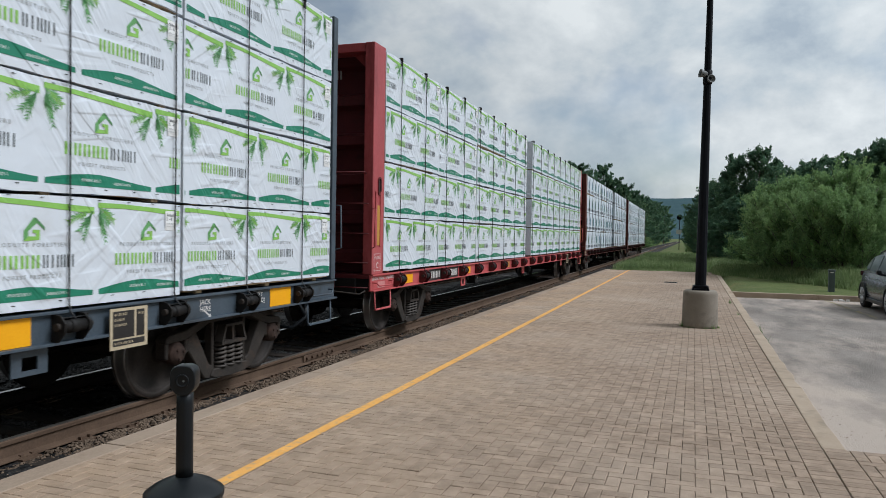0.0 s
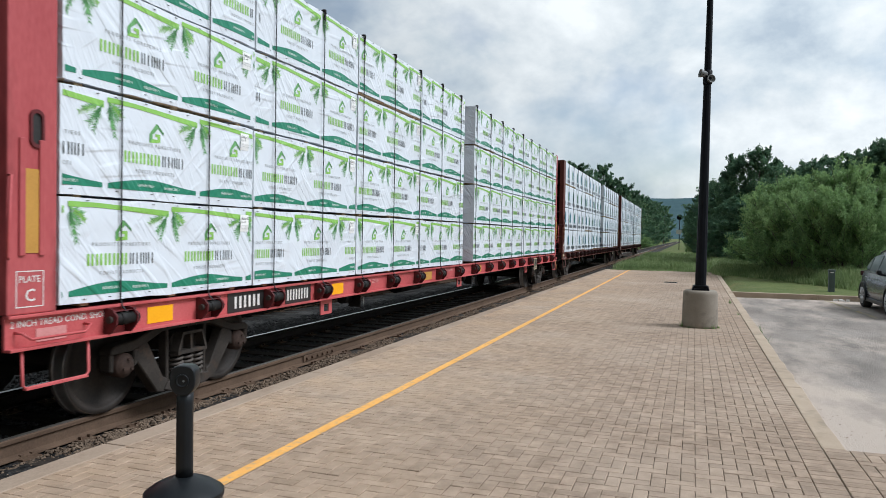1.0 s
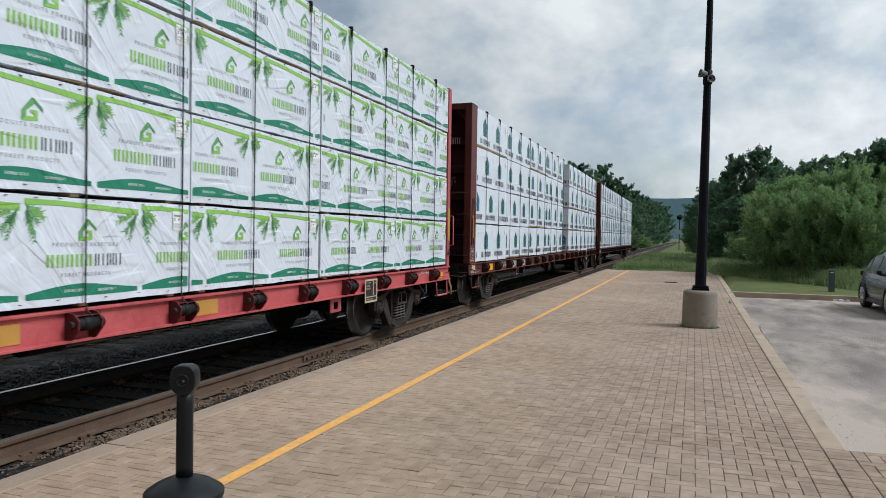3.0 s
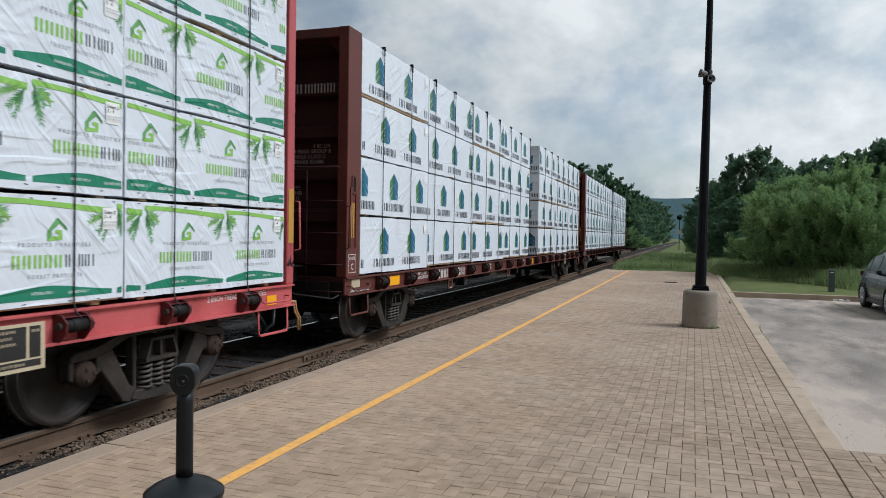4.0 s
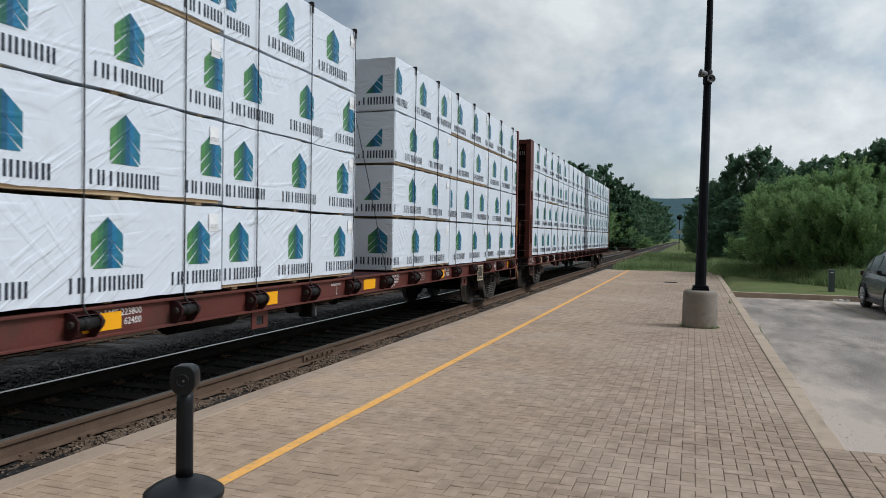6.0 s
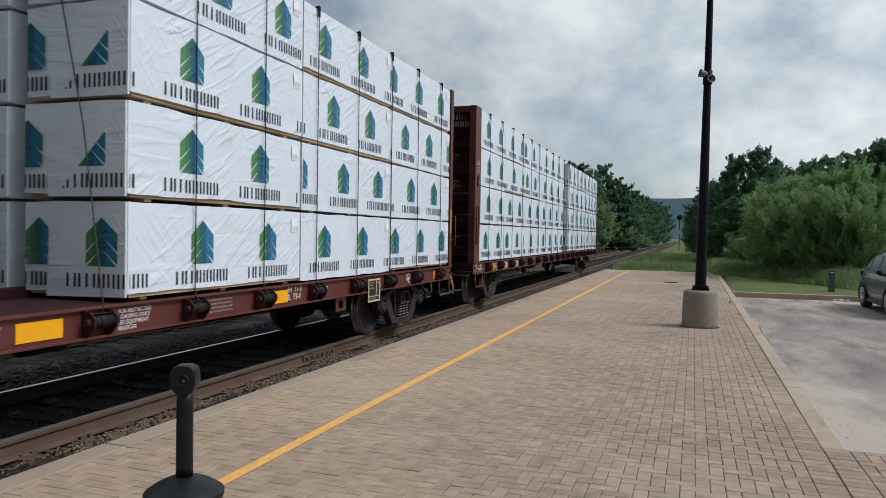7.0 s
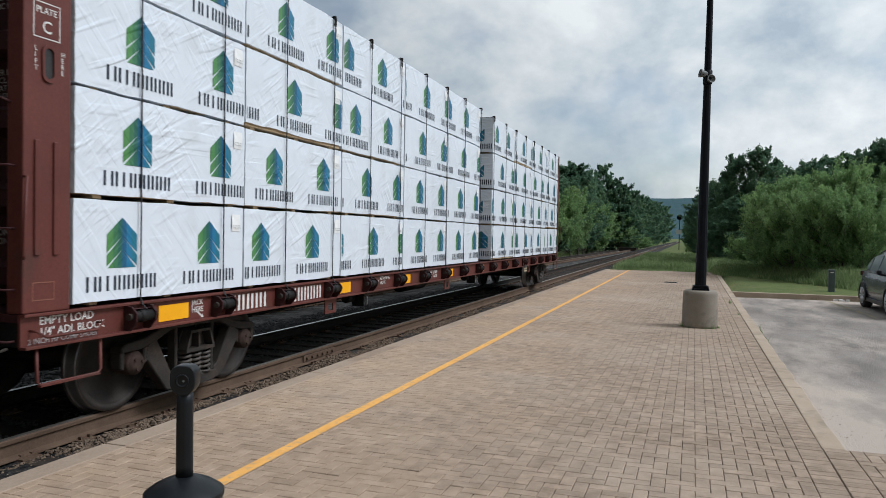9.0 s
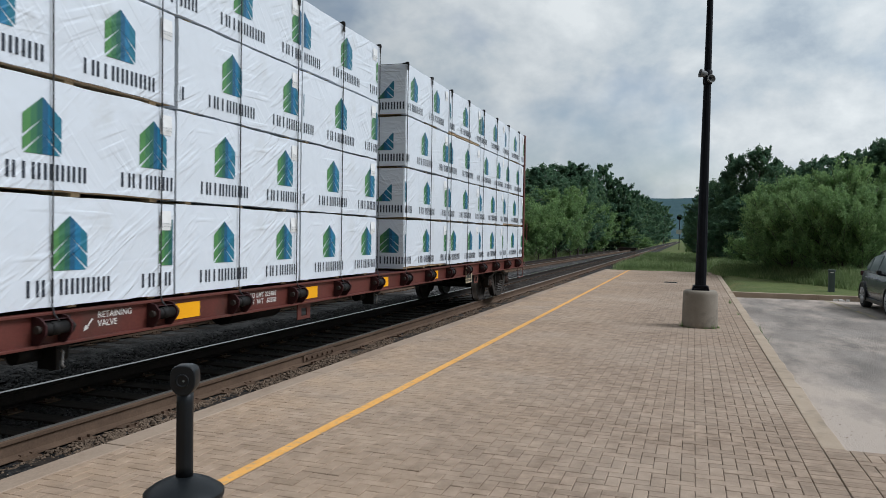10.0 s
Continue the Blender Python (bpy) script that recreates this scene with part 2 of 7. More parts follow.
M["gravel"] = surface("gravel", (0.019, 0.019, 0.019), (0.108, 0.105, 0.102), 9.0, 0.9, bump=0.4, fine=60, spread=0.3, dist=0.004, world_space=True, gloss=0.2)
# Left rails' webs: the dark under the cars is put into the colour.
M["rail_greasy"] = surface("rail_greasy", (0.014, 0.011, 0.009), (0.036, 0.027, 0.021), 3.0, 0.7, bump=0.3, fine=50, world_space=True, dist=0.003, gloss=0.2)
M["tie"] = surface("tie", (0.020, 0.016, 0.014), (0.055, 0.043, 0.034), 3.0, 0.9, bump=0.6, fine=30, stretch=(0.2, 1, 1), dist=0.008, gloss=0.2)
M["rail_rust"] = surface("rail_rust", (0.078, 0.048, 0.032), (0.145, 0.094, 0.062), 3.0, 0.8, metal=0.0, bump=0.3, fine=50, world_space=True, dist=0.003, gloss=0.25)
M["rail_shine"] = surface("rail_shine", (0.46, 0.44, 0.42), (0.62, 0.60, 0.58), 3.0, 0.24, metal=0.9, bump=0.0, world_space=True, stretch=(1, 0.05, 1))
M["rail_worn"] = surface("rail_worn", (0.22, 0.19, 0.165), (0.36, 0.33, 0.30), 3.0, 0.42, metal=0.7, bump=0.1, fine=50, world_space=True, stretch=(1, 0.05, 1))
M["earth"] = surface("earth", (0.10, 0.085, 0.06), (0.16, 0.14, 0.10), 0.3, 0.95, bump=0.5, fine=8, world_space=True, stain=(0.06, 0.09, 0.03), stain_scale=0.1, dist=0.03)
M["lawn"] = surface("lawn", (0.066, 0.096, 0.030), (0.140, 0.165, 0.056), 1.3, 0.95, bump=0.9, fine=34, spread=0.3, stain=(0.17, 0.15, 0.065), stain_scale=0.5, stain_at=(0.5, 0.75), world_space=True, dist=0.03, gloss=0.2)
M["grass_blade"] = leaf_material("grass_blade", (0.105, 0.160, 0.065), (0.190, 0.265, 0.105), (0.36, 0.41, 0.21))
M["leaf_dark"] = leaf_material("leaf_dark", (0.066, 0.135, 0.092), (0.118, 0.215, 0.128), (0.21, 0.315, 0.160))
M["leaf_light"] = leaf_material("leaf_light", (0.135, 0.235, 0.105), (0.225, 0.355, 0.145), (0.33, 0.46, 0.19))
M["bark"] = surface("bark", (0.06, 0.05, 0.04), (0.15, 0.13, 0.11), 6.0, 0.9, bump=0.6, fine=30, stretch=(1, 1, 0.3), dist=0.01)
# The blue-grey of distant haze is put into the hill's colour.
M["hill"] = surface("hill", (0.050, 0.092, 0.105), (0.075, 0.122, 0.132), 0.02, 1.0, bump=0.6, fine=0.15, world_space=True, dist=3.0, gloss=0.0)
M["black_steel"] = surface("black_steel", (0.0030, 0.0038, 0.0062), (0.0065, 0.0075, 0.0105), 3.0, 0.5, bump=0.15, fine=60, dist=0.002, gloss=0.12)
M["black_plastic"] = surface("black_plastic", (0.0050, 0.0066, 0.0080), (0.0100, 0.0122, 0.0142), 3.0, 0.40, bump=0.25, fine=140, dist=0.002, gloss=0.24, stain=(0.013, 0.015, 0.016), stain_scale=5, stain_at=(0.62, 0.8))
M["grey_plastic"] = surface("grey_plastic", (0.085, 0.09, 0.09), (0.13, 0.135, 0.13), 3.0, 0.55, bump=0.2, fine=100, dist=0.002)
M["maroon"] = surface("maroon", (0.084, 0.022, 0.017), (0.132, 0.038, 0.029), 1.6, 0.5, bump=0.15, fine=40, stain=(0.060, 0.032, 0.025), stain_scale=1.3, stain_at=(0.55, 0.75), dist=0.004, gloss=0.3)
# Shade of ends, deck and beam is in this colour; winches just grimy.
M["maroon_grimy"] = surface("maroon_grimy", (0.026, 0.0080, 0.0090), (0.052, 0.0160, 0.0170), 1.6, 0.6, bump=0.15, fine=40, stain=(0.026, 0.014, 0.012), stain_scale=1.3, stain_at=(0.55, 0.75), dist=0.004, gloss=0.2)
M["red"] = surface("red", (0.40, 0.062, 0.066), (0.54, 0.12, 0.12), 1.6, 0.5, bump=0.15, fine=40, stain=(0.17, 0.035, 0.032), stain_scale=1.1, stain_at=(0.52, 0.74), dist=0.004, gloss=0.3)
M["red_post"] = surface("red_post", (0.33, 0.050, 0.056), (0.45, 0.095, 0.098), 1.2, 0.5, bump=0.15, fine=40, stain=(0.16, 0.025, 0.028), stain_scale=1.4, stain_at=(0.55, 0.72), dist=0.004, gloss=0.35, stretch=(1, 1, 0.3))
M["rust_cap"] = surface("rust_cap", (0.030, 0.021, 0.017), (0.066, 0.040, 0.031), 6.0, 0.8, bump=0.3, fine=50, dist=0.004, gloss=0.2)
# Darker copy of red: shade of deck, ends and beam put into the colour.
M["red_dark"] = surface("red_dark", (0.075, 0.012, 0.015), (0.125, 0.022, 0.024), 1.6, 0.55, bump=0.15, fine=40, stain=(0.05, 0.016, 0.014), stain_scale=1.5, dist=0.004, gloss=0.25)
M["slate"] = surface("slate", (0.044, 0.061, 0.077), (0.072, 0.094, 0.116), 1.6, 0.5, bump=0.15, fine=40, stain=(0.035, 0.04, 0.045), stain_scale=1.3, dist=0.004, gloss=0.3)
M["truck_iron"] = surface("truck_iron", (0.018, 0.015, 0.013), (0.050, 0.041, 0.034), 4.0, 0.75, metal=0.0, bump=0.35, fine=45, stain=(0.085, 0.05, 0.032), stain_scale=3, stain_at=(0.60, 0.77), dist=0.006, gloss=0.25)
M["spring_steel"] = surface("spring_steel", (0.045, 0.038, 0.033), (0.095, 0.080, 0.068), 6.0, 0.6, bump=0.2, fine=60, dist=0.003, gloss=0.35)
M["wheel_iron"] = surface("wheel_iron", (0.020, 0.016, 0.014), (0.048, 0.038, 0.031), 4.0, 0.65, metal=0.0, bump=0.25, fine=40, dist=0.004, gloss=0.3)
M["wheel_tread"] = surface("wheel_tread", (0.25, 0.24, 0.23), (0.40, 0.39, 0.38), 4.0, 0.35, metal=0.9, bump=0.0)
M["black_iron"] = surface("black_iron", (0.006, 0.0055, 0.0055), (0.016, 0.0145, 0.0135), 4.0, 0.65, metal=0.0, bump=0.3, fine=45, dist=0.004, gloss=0.25)
M["wrap_green"] = wrap_material("wrap_green", 0.72, "green")
M["wrap_blue"] = wrap_material("wrap_blue", 0.74, "blue")
M["lumber"] = surface("lumber", (0.36, 0.25, 0.14), (0.52, 0.39, 0.24), 2.0, 0.8, bump=0.3, fine=30, stretch=(1, 0.2, 1), vary=0.25, dist=0.004)
M["white_paint"] = surface("white_paint", (0.62, 0.60, 0.57), (0.78, 0.77, 0.74), 5.0, 0.6, bump=0.0, fine=30)
M["amber_dull"] = surface("amber_dull", (0.40, 0.20, 0.035), (0.52, 0.27, 0.05), 4.0, 0.6, bump=0.0, fine=60)
M["amber"] = surface("amber", (0.82, 0.355, 0.006), (0.92, 0.425, 0.010), 4.0, 0.5, bump=0.0, fine=60, gloss=0.25)


# ---- building helpers ----
def mesh_of(name, bm, mats):
    me = bpy.data.meshes.new(name)
    bm.to_mesh(me)
    bm.free()
    for m in (mats if isinstance(mats, (list, tuple)) else [mats]):
        me.materials.append(M[m] if isinstance(m, str) else m)
    return me


def part(name, bm, mats, parent=None, label="", at=None):
    ob = new(name, mesh_of(name, bm, mats))
    if parent:
        ob.parent = parent
    if at is not None:
        ob.matrix_basis = at
    if label:
        tagged(ob, label)
    return ob


def twin(ob, m, parent=None):
    """One more object on the same mesh."""
    o = new(ob.name.split(".")[0], ob.data)
    o.parent = parent or ob.parent
    o.matrix_basis = m
    for key in ("label", "kind"):
        if key in ob:
            o[key] = ob[key]
    return o


def thing(name, label, category, at=None, group="", kind=""):
    ob = new(name)
    ob.empty_display_size = 0.2
    if at is not None:
        ob.matrix_basis = at
    return tagged(ob, label, category, group, kind)


def box(bm, x0, x1, y0, y1, z0, z1, bevel=0.0, mat=0):
    r = bmesh.ops.create_cube(bm, size=1.0, matrix=Matrix.Translation(((x0 + x1) / 2, (y0 + y1) / 2, (z0 + z1) / 2))
                              @ Matrix.Diagonal((abs(x1 - x0), abs(y1 - y0), abs(z1 - z0), 1)))
    vs = r["verts"]
    fs = {f for v in vs for f in v.link_faces}
    for f in fs:
        f.material_index = mat
    if bevel:
        es = list({e for v in vs for e in v.link_edges})
        rb = bmesh.ops.bevel(bm, geom=es, offset=bevel, segments=2, affect="EDGES", profile=0.5)
        for f in rb["faces"]:
            f.material_index = mat


def rod(bm, a, b, r, r2=None, seg=12, mat=0, caps=True):
    a, b = Vector(a), Vector(b)
    d = b - a
    m = Matrix.Translation((a + b) / 2) @ d.to_track_quat("Z", "Y").to_matrix().to_4x4()
    res = bmesh.ops.create_cone(bm, cap_ends=caps, cap_tris=False, segments=seg, radius1=r, radius2=r if r2 is None else r2, depth=d.length, matrix=m)
    for f in {f for v in res["verts"] for f in v.link_faces}:
        f.material_index = mat
        f.smooth = len(f.verts) == 4


def pipe(bm, pts, r, seg=6, mat=0):
    """A bent round bar through the points."""
    rings = []
    pts = [Vector(p) for p in pts]
    ref = None
    for i, p in enumerate(pts):
        t = (pts[min(i + 1, len(pts) - 1)] - pts[max(i - 1, 0)]).normalized()
        if ref is None or abs(ref.dot(t)) > 0.95:
            ref = Vector((0, 0, 1)) if abs(t.z) < 0.9 else Vector((1, 0, 0))
        s = t.cross(ref).normalized()
        ref = s.cross(t).normalized()
        rings.append([bm.verts.new(p + r * (math.cos(2 * math.pi * k / seg) * s + math.sin(2 * math.pi * k / seg) * ref)) for k in range(seg)])
    for a, b in zip(rings, rings[1:]):
        for k in range(seg):
            f = bm.faces.new((a[k], a[(k + 1) % seg], b[(k + 1) % seg], b[k]))
            f.smooth, f.material_index = True, mat
    for ring in (rings[0][::-1], rings[-1]):
        bm.faces.new(ring).material_index = mat


def lathe(bm, prof, seg=32, mat=0, axis="Z", smooth=True):
    """Turns a profile of (radius, height) about the axis."""
    rings = []
    for r, h in prof:
        ring = []
        for k in range(seg):
            a = 2 * math.pi * k / seg
            c, s = r * math.cos(a), r * math.sin(a)
            ring.append(bm.verts.new((c, s, h) if axis == "Z" else (h, c, s) if axis == "X" else (s, h, c)))
        rings.append(ring)
    for a, b in zip(rings, rings[1:]):
        for k in range(seg):
            f = bm.faces.new((a[k], a[(k + 1) % seg], b[(k + 1) % seg], b[k]))
            f.smooth, f.material_index = smooth, mat
    bm.faces.new(rings[0][::-1]).material_index = mat
    bm.faces.new(rings[-1]).material_index = mat


def slab(bm, outline, z0, z1, plane="XY", mat=0):
    """A flat plate with the outline, thick from z0 to z1 along the third axis."""
    def at(p, h):
        return (p[0], p[1], h) if plane == "XY" else (h, p[0], p[1])
    lo = [bm.verts.new(at(p, z0)) for p in outline]
    hi = [bm.verts.new(at(p, z1)) for p in outline]
    n = len(outline)
    fs = [bm.faces.new(lo[::-1]), bm.faces.new(hi)]
    for k in range(n):
        fs.append(bm.faces.new((lo[k], lo[(k + 1) % n], hi[(k + 1) % n], hi[k])))
    for f in fs:
        f.material_index = mat
    bmesh.ops.recalc_face_normals(bm, faces=fs)


def raw(name, verts, faces, mats, parent=None, smooth=False, label=""):
    me = bpy.data.meshes.new(name)
    me.from_pydata(verts, [], faces)
    for m in (mats if isinstance(mats, (list, tuple)) else [mats]):
        me.materials.append(M[m])
    if smooth:
        me.polygons.foreach_set("use_smooth", [True] * len(me.polygons))
    me.update()
    ob = new(name, me)
    if parent:
        ob.parent = parent
    if label:
        tagged(ob, label)
    return ob


# ---- ground and platform ----
def smooth(a, b, x):
    t = min(1.0, max(0.0, (x - a) / (b - a)))
    return t * t * (3 - 2 * t)


def ground_height(x, y):
    if abs(x) > 400 or y > 500 or y < -200:
        return -0.5
    z = -0.5
    z += 0.38 * smooth(-4.6, -3.4, x) * smooth(36.0, 36.6, y)
    z += 0.50 * smooth(1.1, 1.3, x) * smooth(23.35, 23.6, y) * (1 - smooth(36.0, 36.6, y))
    z += 0.12 * smooth(1.1, 1.3, x) * smooth(36.0, 36.6, y)
    z += 0.25 * smooth(2, 16, x) * smooth(26, 40, y)
    z += 0.35 * (1 - smooth(-22, -13, x))
    if y > 24 or x < -12:
        z += 0.05 * noise.noise((x * 0.35, y * 0.35, 0.0))
    return z


def build_ground():
    def steps(lo, a, b, hi, fine):
        mid = list(np.arange(a, b + 1e-6, fine))
        left = [lo, lo * 0.5, lo * 0.25, lo * 0.1]
        right = [hi * 0.1, hi * 0.25, hi * 0.5, hi]
        return [v for v in left if v < a - 5] + mid + [v for v in right if v > b + 5]
    xs = steps(-4000, -40, 40, 4000, 0.8)
    ys = steps(-4000, -30, 130, 4500, 0.8)
    verts = [(x, y, ground_height(x, y)) for y in ys for x in xs]
    w = len(xs)
    faces = [(j * w + i, j * w + i + 1, (j + 1) * w + i + 1, (j + 1) * w + i) for j in range(len(ys) - 1) for i in range(w - 1)]
    g = raw("ground", verts, faces, ["earth", "lawn"], smooth=True)
    for p in g.data.polygons:
        c = p.center
        p.material_index = 1 if (c.x > 0.9 and c.y > 23) or (c.x > -4.0 and c.y > 36) or abs(c.x) > 60 or c.y > 140 else 0
    tagged(g, "earth and mown grass around the tracks", "ground", kind="structure")


def along(x, y, z):
    """Platform lines run a third of a degree off the track's line."""
    return (x + 0.0052 * (y - 4), y, z)


PAVER = 0.0925


def paver_mesh(name, w, d):
    """One block, w by d, with chamfered upper edges; its top lies at z = 0."""
    g, c, h = 0.0016, 0.0046, 0.045
    o = [(-w / 2 + g, -d / 2 + g), (w / 2 - g, -d / 2 + g), (w / 2 - g, d / 2 - g), (-w / 2 + g, d / 2 - g)]
    i = [(x - math.copysign(c, x), y - math.copysign(c, y)) for x, y in o]
    v = [(*p, -h) for p in o] + [(*p, -c) for p in o] + [(*p, 0.0) for p in i]
    f = [(8, 9, 10, 11)]
    for k in range(4):
        k2 = (k + 1) % 4
        f += [(k, k2, 4 + k2, 4 + k), (4 + k, 4 + k2, 8 + k2, 8 + k)]
    me = bpy.data.meshes.new(name)
    me.from_pydata(v, [], f)
    me.materials.append(M["paver"])
    return me


def herringbone(x0, x1, y0, y1):
    """Centres and sizes of blocks in right-angled herringbone."""
    nx, ny = int((x1 - x0) / PAVER + 0.02), int((y1 - y0) / PAVER)
    for j in range(ny):
        for i in range(nx):
            k = (i + j) % 4
            if k == 0:
                yield x0 + (i + (1 if i < nx - 1 else 0.5)) * PAVER, y0 + (j + 0.5) * PAVER, (2 if i < nx - 1 else 1), 1
            elif k == 2:
                yield x0 + (i + 0.5) * PAVER, y0 + (j + (1 if j < ny - 1 else 0.5)) * PAVER, 1, (2 if j < ny - 1 else 1)
            elif k == 1 and i == 0 or k == 3 and j == 0:
                yield x0 + (i + 0.5) * PAVER, y0 + (j + 0.5) * PAVER, 1, 1


def build_platform():
    bm = bmesh.new()
    slab(bm, [along(EDGE + 0.22, -14, 0)[:2], along(KERB, -14, 0)[:2], along(KERB, PLAT_END, 0)[:2], along(EDGE + 0.22, PLAT_END, 0)[:2]], -0.6, -0.010)
    slab(bm, [along(KERB, -14, 0)[:2], (9, -14), (9, 6.24), along(KERB, 6.24, 0)[:2]], -0.6, -0.010)
    bed = part("platform", bm, "paver_bed")
    tagged(bed, "station platform of brown concrete block paving", "platform", kind="structure")
    meshes = {(2, 1): paver_mesh("paver", 2 * PAVER, PAVER), (1, 2): paver_mesh("paver", PAVER, 2 * PAVER), (1, 1): paver_mesh("paver", PAVER, PAVER)}
    cells = [(x, y, w, d) for x, y, w, d in herringbone(KERB - 0.1875 - 51 * PAVER, KERB - 0.1875, -5.7, PLAT_END - 0.1)]
    for j in range(int((PLAT_END + 5.7) / PAVER) - 1):
        cells.append((KERB - 0.0945, -5.7 + (j + 0.5) * PAVER, 2, 1))
    for x, y, w, d in herringbone(KERB + 0.19, 6.4, 6.235 - 132 * PAVER, 6.235):
        cells.append((x, y, w, d))
    for j in range(132):
        cells.append((KERB + 0.0965, 6.235 - 132 * PAVER + (j + 0.5) * PAVER, 2, 1))
    rnd = random.Random(5)
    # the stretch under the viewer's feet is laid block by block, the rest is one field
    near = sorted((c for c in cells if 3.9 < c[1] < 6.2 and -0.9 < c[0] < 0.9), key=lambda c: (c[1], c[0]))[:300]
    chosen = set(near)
    verts, faces = [], []
    singles = []
    for c in cells:
        x, y, w, d = c
        z, ang = rnd.gauss(0, 0.0012) - 0.004 * max(0, noise.noise((x * 0.7, y * 0.7, 3))), rnd.gauss(0, 0.006)
        me = meshes[(w, d)]
        tx, ty = rnd.gauss(0, 0.006), rnd.gauss(0, 0.006)
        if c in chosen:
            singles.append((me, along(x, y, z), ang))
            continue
        base = len(verts)
        ca, sa = math.cos(ang), math.sin(ang)
        for v in me.vertices:
            vx, vy = v.co.x * ca - v.co.y * sa, v.co.x * sa + v.co.y * ca
            verts.append(along(x + vx, y + vy, z + v.co.z + vx * tx + vy * ty))
        faces += [tuple(base + k for k in p.vertices) for p in me.polygons]
    field = raw("paving", verts, faces, "paver_field", bed)
    tagged(field, kind="stuff")
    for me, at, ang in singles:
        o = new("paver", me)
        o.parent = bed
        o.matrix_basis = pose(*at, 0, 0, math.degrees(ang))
    # edge stones towards the track
    rnd = random.Random(8)
    y = -14.0
    while y < PLAT_END:
        ln = 3.05
        bm = bmesh.new()
        box(bm, EDGE, EDGE + 0.21, y + 0.006, min(y + ln, PLAT_END) - 0.006, -0.45, 0.004 + rnd.gauss(0, 0.002), 0.012)
        for v in bm.verts:
            v.co = Vector(along(*v.co)) + Vector((0.004 * noise.noise(v.co * 3), 0, 0))
        part("edge_stone", bm, "edge_concrete", bed, "pale worn concrete edge along the track")
        y += ln
    # painted safety line
    bm = bmesh.new()
    n = 160
    rows = []
    for k in range(n + 1):
        y = -6 + (PLAT_END + 5.6) * k / n
        wob = 0.006 * noise.noise((y * 0.8, 0, 0))
        x = -2.785 - 0.0046 * (y - 4) + wob
        rows.append([bm.verts.new(along(x - 0.048, y, 0.0035)), bm.verts.new(along(x + 0.048, y, 0.0035))])
    for a, b in zip(rows, rows[1:]):
        bm.faces.new((a[0], a[1], b[1], b[0]))
    part("safety_line", bm, "yellow_paint", bed, "yellow painted safety line, worn")
    # drain grate
    bm = bmesh.new()
    for k in range(5):
        box(bm, -0.80, -0.42, 27.22 + k * 0.13, 27.27 + k * 0.13, -0.02, 0.005)
    for x in (-0.83, -0.42):
        box(bm, x, x + 0.03, 27.18, 27.83, -0.02, 0.006)
    g = part("drain_grate", bm, "black_iron")
    tagged(g, "dark iron drain grate set in the paving", "drain grate")


